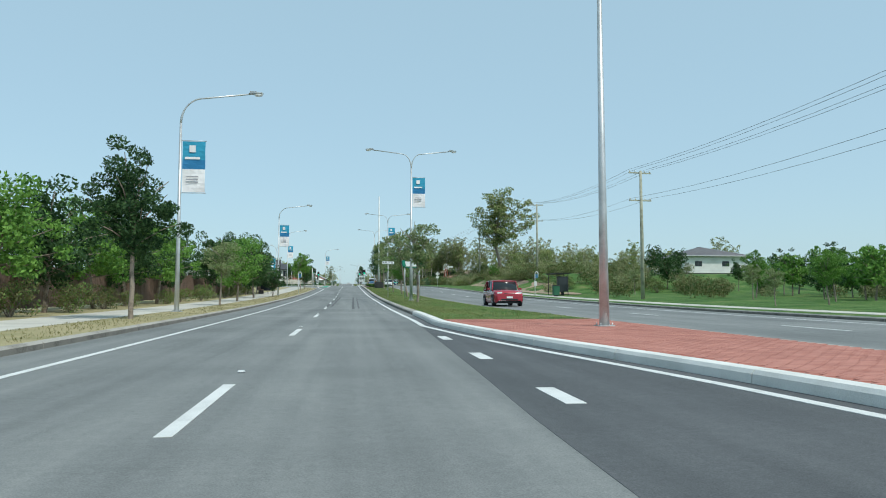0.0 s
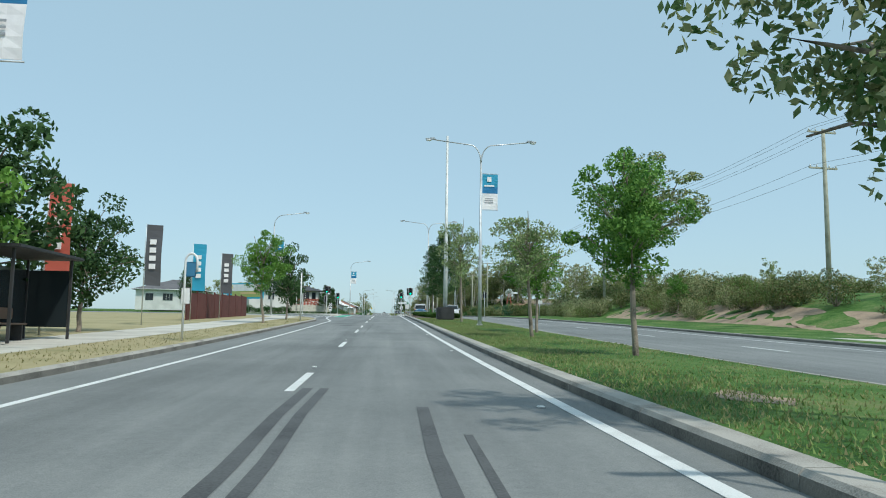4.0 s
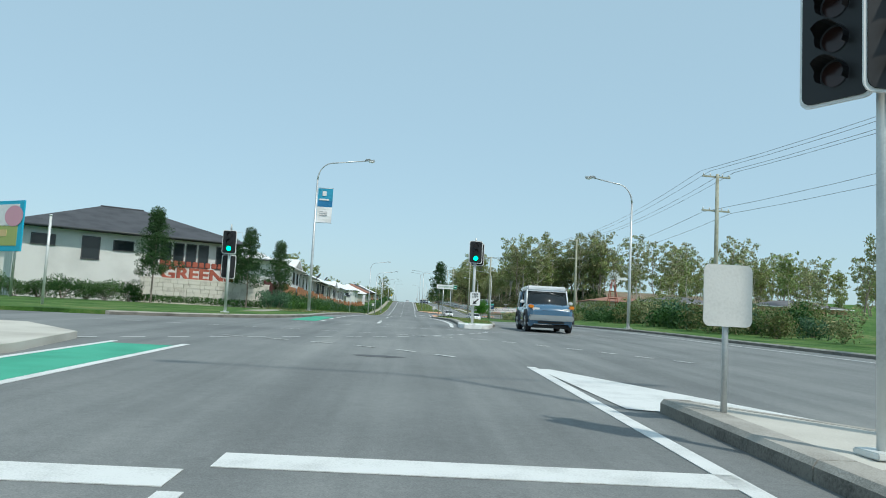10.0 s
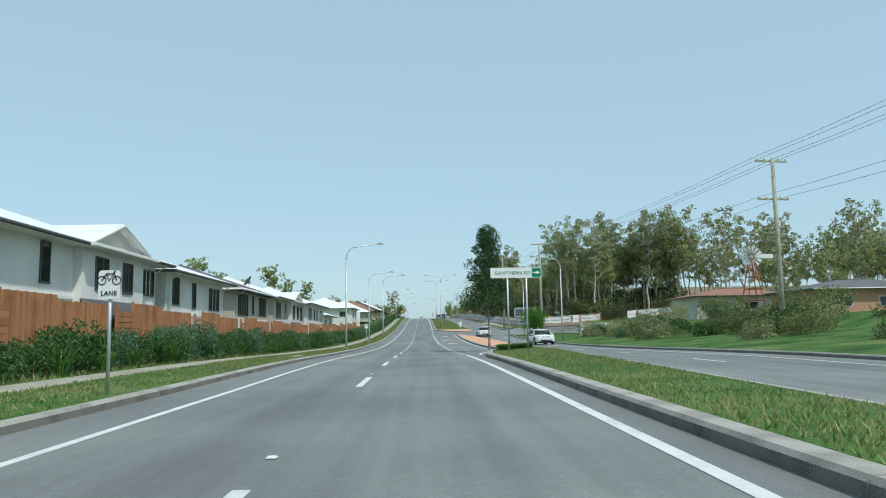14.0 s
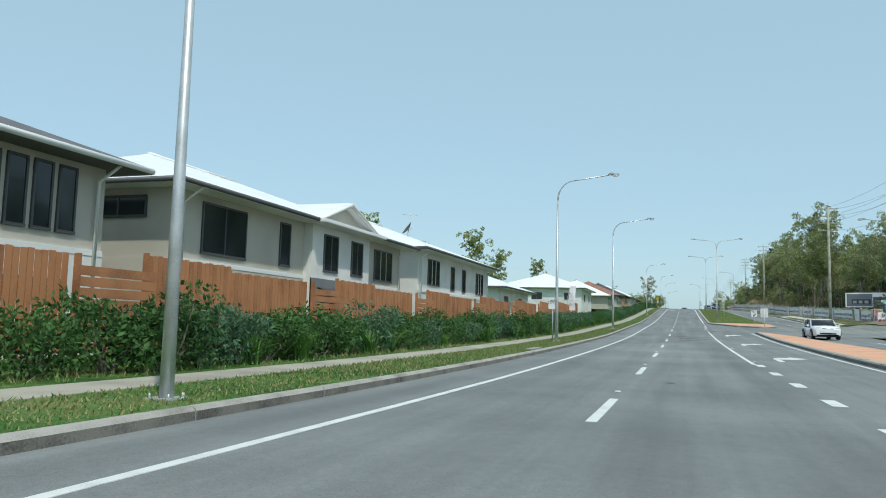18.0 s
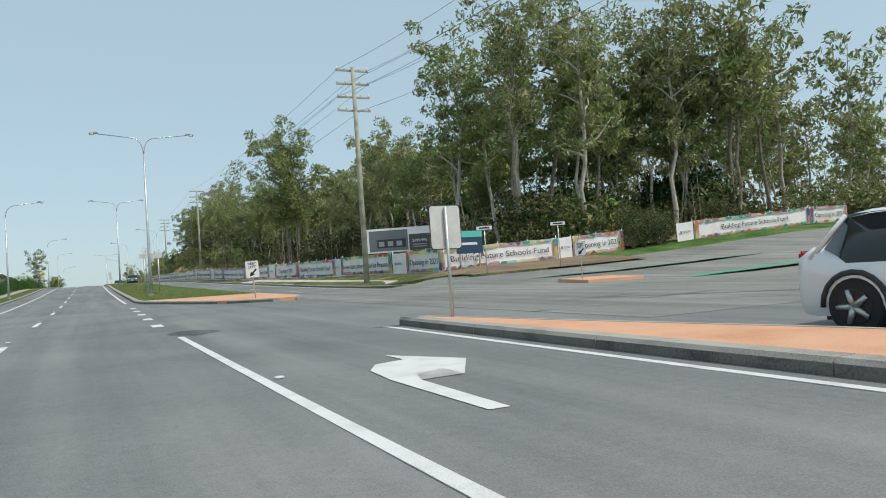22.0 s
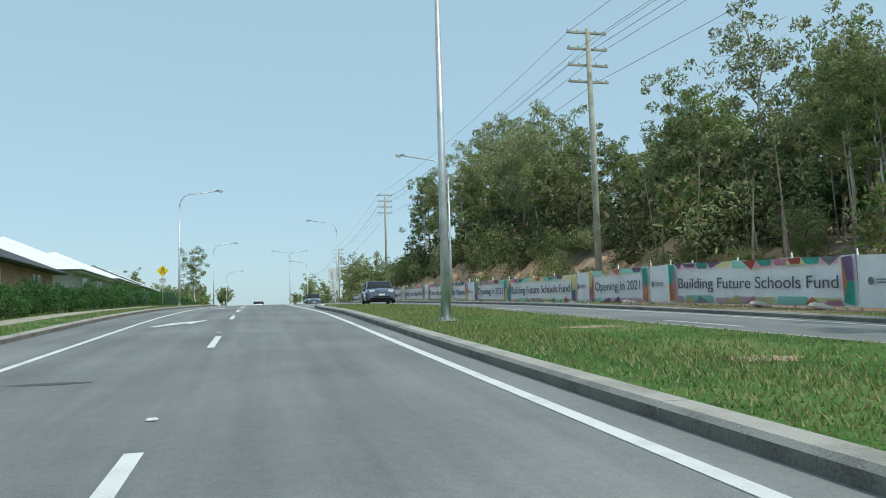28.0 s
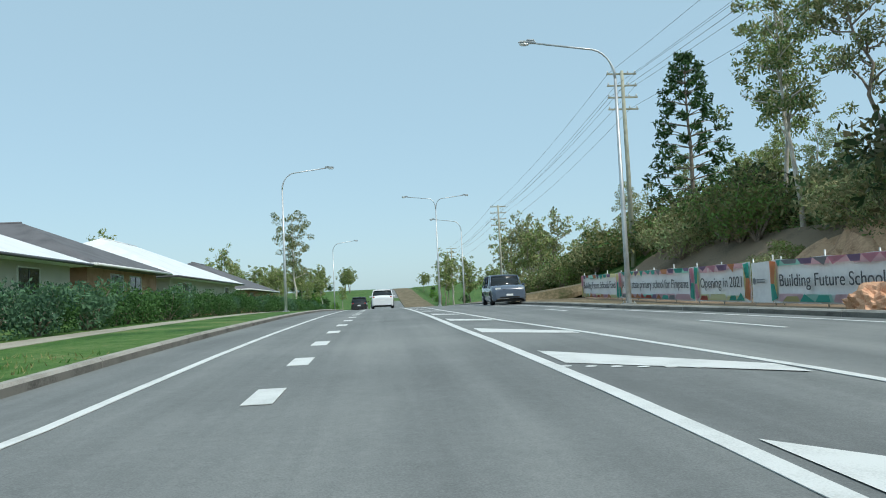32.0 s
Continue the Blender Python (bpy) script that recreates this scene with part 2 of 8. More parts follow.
RUST_WALL = surface("dark red render", (0.07, 0.018, 0.016), (0.12, 0.035, 0.03), 1.0, 0.8, 0, 0.2, 30, 0.4)
BARK = surface("grey brown bark", (0.1, 0.08, 0.06), (0.3, 0.25, 0.2), 3.0, 0.95, 0, 0.8, 25, 0.6)
BARK_PALE = surface("pale gum bark", (0.3, 0.26, 0.21), (0.6, 0.55, 0.48), 1.5, 0.9, 0, 0.5, 15, 0.6)
LEAF_STREET = leaf("fresh street tree leaves", (0.045, 0.145, 0.027), (0.19, 0.36, 0.07))
LEAF_AIRY = leaf("pale airy street tree leaves", (0.08, 0.17, 0.05), (0.27, 0.38, 0.14), (0.36, 0.38, 0.2))
# the gloom under the gums is mixed into these darker greens
LEAF_SHADE = leaf("undergrowth leaves with forest shade in the colour", (0.02, 0.055, 0.018), (0.09, 0.15, 0.05), (0.17, 0.15, 0.08))
LEAF_DARK = leaf("dark glossy leaves", (0.015, 0.050, 0.018), (0.069, 0.138, 0.044))
LEAF_GUM = leaf("gum tree leaves", (0.07, 0.16, 0.045), (0.31, 0.42, 0.14), (0.4, 0.38, 0.17))
LEAF_GUM2 = leaf("olive gum leaves", (0.09, 0.155, 0.06), (0.33, 0.41, 0.18), (0.42, 0.38, 0.2))
LEAF_HEDGE = leaf("hedge leaves", (0.019, 0.061, 0.019), (0.081, 0.176, 0.047))
LEAF_BLUE = leaf("blue green hedge leaves", (0.037, 0.088, 0.056), (0.125, 0.237, 0.125))
LEAF_SCRUB = leaf("scrub leaves", (0.04, 0.105, 0.03), (0.16, 0.28, 0.07), (0.26, 0.23, 0.1))
LEAF_BRIGHT = leaf("bright green leaves", (0.03, 0.14, 0.015), (0.1, 0.28, 0.03))
BLADE = leaf("grass blades", (0.07, 0.19, 0.035), (0.24, 0.33, 0.1), (0.4, 0.34, 0.17))
BLADE_DRY = leaf("dry grass blades", (0.2, 0.19, 0.08), (0.36, 0.32, 0.16), (0.3, 0.27, 0.12))
TUFT = leaf("dark grass tufts", (0.035, 0.1, 0.025), (0.13, 0.24, 0.06))
BARK_CHIP = leaf("bark chips", (0.07, 0.05, 0.04), (0.3, 0.24, 0.2), (0.42, 0.36, 0.3))
STRAP = leaf("strap leaves", (0.04, 0.13, 0.025), (0.14, 0.28, 0.06))
ROOF_WHITE = surface("white metal roofing", (0.72, 0.73, 0.72), (0.84, 0.85, 0.85), 0.8, 0.45, 0, 0.1, 20, 0.3)
ROOF_GREY = surface("grey roof tiles", (0.085, 0.085, 0.09), (0.14, 0.138, 0.145), 1.0, 0.8, 0, 0.3, 20, 0.4)
ROOF_DARK = surface("charcoal roof tiles", (0.035, 0.037, 0.042), (0.07, 0.072, 0.08), 1.0, 0.75, 0, 0.3, 20, 0.4)
ROOF_RED = surface("red brown roof tiles", (0.2, 0.09, 0.06), (0.32, 0.16, 0.11), 1.0, 0.8, 0, 0.3, 20, 0.4)
WALL_WHITE = surface("white rendered wall", (0.6, 0.6, 0.57), (0.76, 0.76, 0.73), 0.6, 0.85, 0, 0.15, 40, 0.4)
WALL_BEIGE = surface("beige rendered wall", (0.42, 0.395, 0.335), (0.53, 0.5, 0.43), 0.6, 0.85, 0, 0.15, 40, 0.4)
WALL_GREY = surface("grey clad wall", (0.14, 0.145, 0.15), (0.2, 0.205, 0.21), 0.6, 0.8, 0, 0.15, 40, 0.4)
WALL_BRICK = surface("orange brick wall", (0.36, 0.19, 0.11), (0.52, 0.31, 0.2), 2.0, 0.9, 0, 0.3, 30, 0.6)
TRIM_WHITE = plain("white trim", (0.78, 0.78, 0.76), 0.5)
TRIM_DARK = plain("dark gutter", (0.07, 0.072, 0.075), 0.5)
STONE = surface("pale split stone", (0.4, 0.37, 0.31), (0.68, 0.65, 0.57), 2.5, 0.9, 0, 0.6, 15, 0.7, obj=0.35)
LETTER_RED = surface("rust red metal letters", (0.25, 0.05, 0.03), (0.4, 0.1, 0.06), 2.0, 0.6, 0, 0.1, 30, 0.4)
BLUE = plain("banner blue", (0.03, 0.31, 0.48), 0.7)
BLUE_DEEP = plain("banner deep blue", (0.025, 0.2, 0.42), 0.7)
VINYL = surface("white printed vinyl", (0.74, 0.71, 0.72), (0.88, 0.86, 0.86), 0.9, 0.6, 0, 0.3, 6, 0.4)
TEAL = plain("print teal", (0.1, 0.52, 0.43), 0.6)
PALE_PINK = plain("print pale pink", (0.78, 0.55, 0.6), 0.6)
PALE_YELLOW = plain("print pale yellow", (0.82, 0.78, 0.5), 0.6)
PALE_MINT = plain("print pale mint", (0.45, 0.74, 0.66), 0.6)
PINK = plain("print pink", (0.72, 0.36, 0.45), 0.6)
PURPLE = plain("print purple", (0.3, 0.2, 0.34), 0.6)
YELLOW_P = plain("print yellow", (0.78, 0.7, 0.34), 0.6)
RED_P = plain("print red", (0.62, 0.14, 0.1), 0.6)
ORANGE_P = plain("print orange", (0.75, 0.34, 0.16), 0.6)
INK = plain("print dark ink", (0.09, 0.09, 0.1), 0.6)
GREY_P = plain("print grey", (0.35, 0.36, 0.38), 0.6)
RUBBER = plain("tyre rubber", (0.02, 0.02, 0.021), 0.8)
ALLOY = plain("alloy wheel", (0.5, 0.5, 0.5), 0.3, 0.9)
CHROME = plain("chrome", (0.7, 0.7, 0.7), 0.12, 1.0)
CAR_GLASS = plain("car glass", (0.015, 0.02, 0.022), 0.04)
HEADLAMP = plain("headlamp lens", (0.7, 0.72, 0.72), 0.08)
TAIL_RED = plain("tail light red", (0.4, 0.01, 0.01), 0.2)
INDICATOR = plain("orange indicator", (0.8, 0.25, 0.02), 0.2)


def paint(name, col):
    m, nt, p = shader(name, 0.25)
    p.inputs["Base Color"].default_value = (*col, 1)
    p.inputs["Coat Weight"].default_value, p.inputs["Coat Roughness"].default_value = 0.8, 0.05
    return m


CAR_RED, CAR_WHITE = paint("red car paint", (0.35, 0.012, 0.03)), paint("white car paint", (0.78, 0.79, 0.8))
CAR_BLUE, CAR_GREY = paint("slate blue car paint", (0.05, 0.13, 0.22)), paint("grey car paint", (0.1, 0.13, 0.18))
CAR_BLACK = paint("black car paint", (0.012, 0.012, 0.014))

# ---- geometry helpers ----
KNOT_Y = [-300, -20, 0, 20, 40, 60, 80, 100, 120, 140, 160, 180, 200, 220, 240, 260, 280, 300, 320, 340, 360, 368, 380, 400, 420, 430, 440, 460, 480, 500, 520, 540, 560, 600, 650, 700, 800, 900, 1000, 1200, 3000]
KNOT_Z = [-4.00, -0.31, -0.04, 0.22, 0.49, 0.89, 1.37, 1.99, 2.66, 3.26, 3.87, 4.37, 4.80, 4.91, 4.99, 4.81, 4.74, 4.93, 5.25, 5.87, 6.42, 6.70, 7.21, 8.10, 9.10, 9.61, 10.15, 10.85, 11.49, 11.73, 11.80, 11.60, 11.30, 10.30, 9.40, 9.60, 13.50, 19.00, 22.00, 22.00, 22.00]
_fy = np.arange(-300, 1201, 5.0)
_fz = np.interp(_fy, KNOT_Y, KNOT_Z)
for _ in range(3):
    _fz[1:-1] = (_fz[:-2] + 2 * _fz[1:-1] + _fz[2:]) / 4


def gz(y):
    """Height of the road along its length."""
    return float(np.interp(y, _fy, _fz))


def lerp(pairs):
    ys, xs = [p[0] for p in pairs], [p[1] for p in pairs]
    return lambda y: float(np.interp(y, ys, xs))


RIGHT_KERB = lerp([(-300, 17.6), (150, 17.8), (188, 13.4), (206, 12.4), (240, 13.4), (300, 12.9), (332, 13.3), (357, 15.7), (362, 15.9), (400, 15.0), (430, 13.2), (455, 10.6), (480, 9.0), (492, 7.5), (520, 7.0), (1200, 7.0)])
HOARDING = lerp([(362, 20.6), (400, 18.0), (430, 15.6), (460, 12.9), (480, 12.6), (560, 12.2)])


def bank(x, y):
    """Rise of the land beside the road above the road's own level."""
    h = 0.0
    if 340 < y < 420 and x > 14:
        rise = float(np.interp(y, (345, 362, 372, 400, 412), (0, 0.5, 0.5, 0.25, 0)))
        h += rise * smooth(RIGHT_KERB(y) + 0.3, HOARDING(y) - 1.0, x)
    if 430 < y < 520 and x > 8:
        h -= 0.25 * smooth(432, 452, y) * (1 - smooth(495, 518, y)) * smooth(RIGHT_KERB(y) + 0.4, HOARDING(y) - 0.8, x)
    c = smooth(415, 450, y) * (1 - smooth(520, 575, y))
    if c:
        e = x - HOARDING(y)
        h += c * (3.4 * smooth(1.6, 8.5, e) + 5.5 * smooth(10, 45, e))
    if x > 19:
        a = smooth(95, 115, y) * (1 - smooth(172, 186, y))
        h += a * 2.6 * smooth(22, 32, x)
        b = smooth(352, 372, y)
        h += b * (0.5 * smooth(19, 24, x) + 2.0 * smooth(24, 60, x)) * (1 - c)
        e = smooth(196, 225, y) * (1 - smooth(296, 312, y))
        h += e * 2.2 * smooth(19.5, 30, x)
        d = smooth(310, 335, y) * (1 - smooth(352, 372, y))
        h += d * 2.2 * smooth(22, 70, x)
    return h


def smooth(a, b, v):
    k = min(1.0, max(0.0, (v - a) / (b - a)))
    return k * k * (3 - 2 * k)


def top(x, y):
    """Height of the verges and the land."""
    return gz(y) + 0.13 + bank(x, y)


def mesh_of(name, verts, faces, mats=(), index=None, smoothed=False):
    me = bpy.data.meshes.new(name)
    me.from_pydata([tuple(v) for v in verts], [], [tuple(f) for f in faces])
    for m in mats:
        me.materials.append(m)
    if index is not None:
        me.polygons.foreach_set("material_index", index)
    if smoothed:
        me.polygons.foreach_set("use_smooth", [True] * len(me.polygons))
    me.update()
    return me


def part(name, bm, material, parent, label=""):
    """Links a bmesh, or a ready mesh, as one mesh object under a thing."""
    if isinstance(bm, bpy.types.Mesh):
        me = bm
    else:
        me = bpy.data.meshes.new(name)
        bm.to_mesh(me)
        bm.free()
    if material is not None and not me.materials:
        me.materials.append(material)
    ob = new(name, me)
    ob.parent = parent
    if label:
        ob["label"] = label
    return ob


def box(sx, sy, sz, at=(0, 0, 0), bevel=0.0, bm=None, turn=None, taper=1.0):
    """A box standing on at, with bevelled edges."""
    out = bm or bmesh.new()
    b = bmesh.new()
    bmesh.ops.create_cube(b, size=1.0)
    for v in b.verts:
        k = taper if v.co.z > 0 else 1.0
        v.co = Vector((v.co.x * sx * k, v.co.y * sy * k, (v.co.z + 0.5) * sz))
    if bevel:
        bmesh.ops.bevel(b, geom=b.edges[:], offset=bevel, segments=2, affect="EDGES")
    m = Matrix.Translation(at) @ (turn or Matrix())
    bmesh.ops.transform(b, matrix=m, verts=b.verts[:])
    tmp = bpy.data.meshes.new("tmp")
    b.to_mesh(tmp)
    b.free()
    out.from_mesh(tmp)
    bpy.data.meshes.remove(tmp)
    return out


def tube(points, radii, sides=8, bm=None, cap=True):
    """A tapered tube through points."""
    bm = bm or bmesh.new()
    pts = [Vector(p) for p in points]
    rings, ref = [], Vector((0.3, 0.9, 0.2))
    for i, p in enumerate(pts):
        d = (pts[min(i + 1, len(pts) - 1)] - pts[max(i - 1, 0)]).normalized()
        u = d.cross(ref if abs(d.dot(ref.normalized())) < 0.95 else Vector((1, 0, 0))).normalized()
        w = d.cross(u)
        r = radii[i] if hasattr(radii, "__len__") else radii
        rings.append([bm.verts.new(p + r * (math.cos(2 * math.pi * k / sides) * u + math.sin(2 * math.pi * k / sides) * w)) for k in range(sides)])
    for a, b in zip(rings, rings[1:]):
        for k in range(sides):
            f = bm.faces.new((a[k], a[(k + 1) % sides], b[(k + 1) % sides], b[k]))
            f.smooth = True
    if cap:
        bm.faces.new(rings[0][::-1])
        bm.faces.new(rings[-1])
    return bm


def thing(name, m, label, category, group=""):
    ob = new(name)
    ob.empty_display_size = 0.2
    ob.matrix_basis = m
    return tagged(ob, label, category, group)


def strip(name, left, right, y0, y1, dz, depth, material, step=2.0, land=False, kind="structure", label=""):
    """A slab along the road between two edges, which may be functions of y; its top lies dz above the road."""
    fl = left if callable(left) else (lambda y: left)
    fr = right if callable(right) else (lambda y: right)
    n = max(1, int(round((y1 - y0) / step)))
    verts, faces = [], []
    for i in range(n + 1):
        y = y0 + (y1 - y0) * i / n
        a, b = fl(y), fr(y)
        za, zb = gz(y) + dz + (bank(a, y) if land else 0), gz(y) + dz + (bank(b, y) if land else 0)
        verts += [(a, y, za - depth), (a, y, za), (b, y, zb), (b, y, zb - depth)]
    for i in range(n):
        k = 4 * i
        faces += [(k + 1, k + 2, k + 6, k + 5), (k, k + 1, k + 5, k + 4), (k + 2, k + 3, k + 7, k + 6)]
    faces += [(0, 3, 2, 1), (4 * n, 4 * n + 1, 4 * n + 2, 4 * n + 3)]
    ob = new(name, mesh_of(name, verts, faces, [material]))
    return tagged(ob, label, "", "", kind)

# ---- the land and the road ----
def patch(name, xs, ys, dz, material, kind="structure", label=""):
    """A sheet draped over the land."""
    verts, faces, w = [], [], len(xs)
    for y in ys:
        for x in xs:
            verts.append((x, y, gz(y) + bank(x, y) + (dz(x, y) if callable(dz) else dz)))
    for j in range(len(ys) - 1):
        for i in range(w - 1):
            k = j * w + i
            faces.append((k, k + 1, k + w + 1, k + w))
    return tagged(new(name, mesh_of(name, verts, faces, [material], None, True)), label, "", "", kind)


gx = [-3000, -1200, -500, -250, -140, -90, -62, -61.9, -40, -20, -10, 0, 10, 14, 16, 18, 20.9, 21, 24, 28, 33, 38, 44, 52, 62, 76, 95, 130, 200, 350, 700, 1500, 3000]
gy = [-300, -200, -120, *range(-80, 620, 6), 640, 670, 700, 760, 830, 900, 1000, 1200, 1600, 3000]
patch("ground", gx, gy, lambda x, y: -0.16 if -62 < x < 20.95 or (331 < y < 361 and 0 < x < 140) else 0.1, GRASS, label="wide grassy land rising gently along the road")
patch("forest_floor", [22.5, 25, 30, 36, 44, 54, 66, 80, 100, 130, 160], list(range(366, 640, 6)), 0.16, SOIL, label="leaf-littered brown soil under the gum trees")
road_l = strip("road_surface", -5.62, RIGHT_KERB, -300, 1200, 0.0, 0.3, ASPHALT, 4.0, label="grey worn asphalt dual carriageway")
patch("side_street", [-120, -90, -60, -40, -30, -20, -14, -9, -5.6], [128, 134, 140, 146, 152, 158, 164, 170, 176, 182, 188, 194], lambda x, y: -0.004, ASPHALT, label="asphalt side street at the signals")
patch("cross_street", [8.5, 13, 16, 17.5, 19, 22, 26, 32, 40, 50, 62, 80, 100, 130], [330, 334, 338, 342, 346, 350, 354, 358, 361], lambda x, y: 0.006, ASPHALT_OLD, label="pale asphalt cross street climbing away")


def cut(y, y0, y1, depth, edge):
    return edge - depth * (1 - math.sqrt(max(0.0, 1 - min(1.0, max(0.0, (y - y0) / (y1 - y0))) ** 2)))


LEFT_KERB = lerp([(-300, -5.3), (60, -5.45), (110, -5.25), (150, -5.05), (200, -4.75), (228, -4.7), (250, -5.0), (272, -5.2), (420, -5.55), (455, -5.6), (466, -4.98), (476, -4.15), (500, -4.3), (1200, -4.7)])
LEFT_S = lambda y: cut(y, 122, 149, 12, LEFT_KERB(y))
LEFT_N = lambda y: cut(2 * 184 - y + 11, 184, 195, 9, -5.05) if y < 195 else LEFT_KERB(y)
RIGHT_S = lambda y: RIGHT_KERB(y) if y < 323 else 2 * RIGHT_KERB(y) - cut(y, 323, 332, 9, RIGHT_KERB(y))
RIGHT_N = lambda y: RIGHT_KERB(y) if y > 367 else 2 * RIGHT_KERB(y) - cut(2 * 358 - y + 9, 358, 367, 9, RIGHT_KERB(y))
strip("verge_left_south", -62, lambda y: LEFT_S(y) - 0.14, -300, 149, 0.13, 0.3, DRY, 1.0, label="dry mown grass verge")
strip("verge_left_north", -62, lambda y: LEFT_N(y) - 0.14, 184, 1200, 0.13, 0.3, GRASS, 1.0, label="green mown grass verge")
strip("verge_right_south", lambda y: RIGHT_S(y) + 0.14, 24.0, -300, 332, 0.13, 0.3, GRASS, 1.0, True, label="grass verge beside the far carriageway")
for ya, yb, mat in ((358, 428, VERGE_MIX), (428, 1200, DIRT_MIX)):
    strip("verge_right_north", lambda y: RIGHT_N(y) + 0.14, lambda y: HOARDING(y) - 0.7 if y < 520 else 17, ya, yb, 0.13, 0.3, mat, 1.0, True, label="dry weedy verge under the hoarding")
us = (-0.7, 0.6, 1.6, 2.6, 3.6, 4.8, 6.2, 7.6, 9.5, 12)
vs, ys = [], [358 + 2 * i for i in range(82)]
for y in ys:
    vs += [(HOARDING(y) + u, y, gz(y) + 0.128 + bank(HOARDING(y) + u, y)) for u in us]
n = len(us)
tagged(new("bank_behind_hoarding", mesh_of("bank_behind_hoarding", vs, [(i * n + j, i * n + j + 1, i * n + n + j + 1, i * n + n + j) for i in range(len(ys) - 1) for j in range(n - 1)], [SOIL], None, True)), "brown leaf-littered bank behind the hoarding", "", "", "structure")


def soil_sheet(y0, y1, x0, x1, seed):
    """Bare soil with a ragged outline draped over the bank."""
    vs, fs, n, w = [], [], int((y1 - y0) / 0.8), 9
    for i in range(n + 1):
        y = y0 + (y1 - y0) * i / n
        e = max(0.0, math.sin(math.pi * i / n)) ** 0.5
        a = (x0 + x1) / 2 + (x0 - x1) / 2 * e * (1 + 0.35 * noise.noise(Vector((y * 0.3, seed, 0))))
        b = (x0 + x1) / 2 + (x1 - x0) / 2 * e * (1 + 0.35 * noise.noise(Vector((y * 0.3, seed, 7))))
        for j in range(w):
            x = a + (b - a) * j / (w - 1)
            vs.append((x, y, gz(y) + bank(x, y) + 0.16 + 0.08 * noise.noise(Vector((x, y, seed)))))
    for i in range(n):
        for j in range(w - 1):
            k = i * w + j
            fs.append((k, k + 1, k + w + 1, k + w))
    tagged(new("bare_soil", mesh_of("bare_soil", vs, fs, [BARE], None, True)), "bare brown soil on the grassy bank", "", "", "structure")


soil_sheet(84, 112, 22.5, 29, 1)
soil_sheet(108, 134, 22.0, 28, 2)
soil_sheet(128, 149, 22.5, 29, 3)


def kerb_run(edge, y0, y1, side, material, name, width=0.16, height=0.15, unit=3.0):
    """A row of kerb stones along an edge, each with a rounded top and a narrow joint."""
    home = tagged(new(name), "concrete kerb stones in a row", "", "", "structure")
    n = int((y1 - y0) / unit)
    for i in range(n):
        a, b = y0 + (y1 - y0) * i / n, y0 + (y1 - y0) * (i + 1) / n - 0.02
        vs, fs = [], []
        for j, y in enumerate((a, (a + b) / 2, b)):
            x, z = edge(y), gz(y)
            w = width * side
            prof = [(0, -0.1), (0.005 * side, height * 0.7), (0.04 * side, height), (w, height), (w, -0.1)]
            vs += [(x + p, y, z + q) for p, q in prof]
        for j in range(2):
            for k in range(4):
                f = (5 * j + k, 5 * j + k + 1, 5 * j + k + 6, 5 * j + k + 5)
                fs.append(f if side < 0 else f[::-1])
        fs += [(0, 1, 2, 3, 4), (14, 13, 12, 11, 10)]
        # the road-side faces take the darker mix of grime and shade
        grime_shade = [1 if q % 4 == 0 else 0 for q in range(8)] + [0, 0]
        part("kerb_stone", mesh_of("kerb_stone", vs, fs, [material, KERB_FACE if material == KERB else material], grime_shade), None, home)
    return home


# ---- medians ----
M1L = lerp([(-40, 9.6), (-10, 6.6), (5.8, 4.72), (8.6, 4.38), (13, 3.6), (17, 3.0), (22, 2.48), (26, 2.58), (31, 2.66), (200, 2.62)])
M1R = lerp([(-40, 10.6), (0, 8.2), (43, 7.5), (70, 7.4), (112, 7.8), (135, 8.0), (150, 7.4), (160, 6.2), (164, 4.9), (166, 3.6), (166.8, 2.9)])
M2L = lerp([(190.2, 2.08), (196, 2.35), (206, 2.6), (246, 2.66), (254, 3.4), (264, 5.1), (333.4, 5.4)])
M2R = lerp([(190.2, 3.25), (196, 4.3), (206, 5.0), (223, 5.3), (240, 6.1), (254, 7.4), (270, 8.3), (300, 8.8), (325, 7.6), (333.4, 5.9)])
M3L = lerp([(353, 7.4), (355, 5.4), (360, 4.1), (364.5, 2.75), (368, 2.55), (376, 2.6), (440, 2.6), (447, 2.35), (453, 2.6)])
M3R = lerp([(353, 8.6), (357, 9.6), (380, 9.5), (420, 8.4), (440, 7.2), (449, 5.4), (453, 3.6)])
for nm, el, er, a, b, mat, lab in (
    ("median_paving_red", M1L, M1R, -40, 23, PAVER_RED, "red brick paving on the traffic island"),
    ("median_grass_1", M1L, M1R, 23, 138.5, GRASS, "mown grass median, yellowing in patches"),
    ("median_planting", M1L, M1R, 138.5, 163.5, MULCH, "bark-mulched planting bed on the median"),
    ("median_nose_1", M1L, M1R, 163.5, 166.7, PATH_CON, "pale concrete nose of the median"),
    ("median_grass_2", M2L, M2R, 193.3, 270, GRASS, "narrow grass median"),
    ("median_paving_orange_1", M2L, M2R, 270, 333.3, PAVER_ORANGE, "orange stencilled concrete island"),
    ("median_paving_orange_2", M3L, M3R, 353.1, 365.8, PAVER_ORANGE, "orange stencilled concrete island nose"),
    ("median_grass_3", M3L, M3R, 365.8, 450, GRASS, "green grass median"),
    ("median_nose_3", M3L, M3R, 450, 452.9, KERB_NEW, "pale concrete nose of the median"),
):
    strip(nm, lambda y, el=el: el(y) + 0.14, lambda y, er=er: er(y) - 0.14, a, b, 0.145, 0.25, mat, 1.0, label=lab)
kerb_run(M1L, -40, 32, 1, KERB_NEW, "median_kerb", 0.3, 0.16)
kerb_run(M1L, 32, 166.8, 1, KERB, "median_kerb", 0.32)
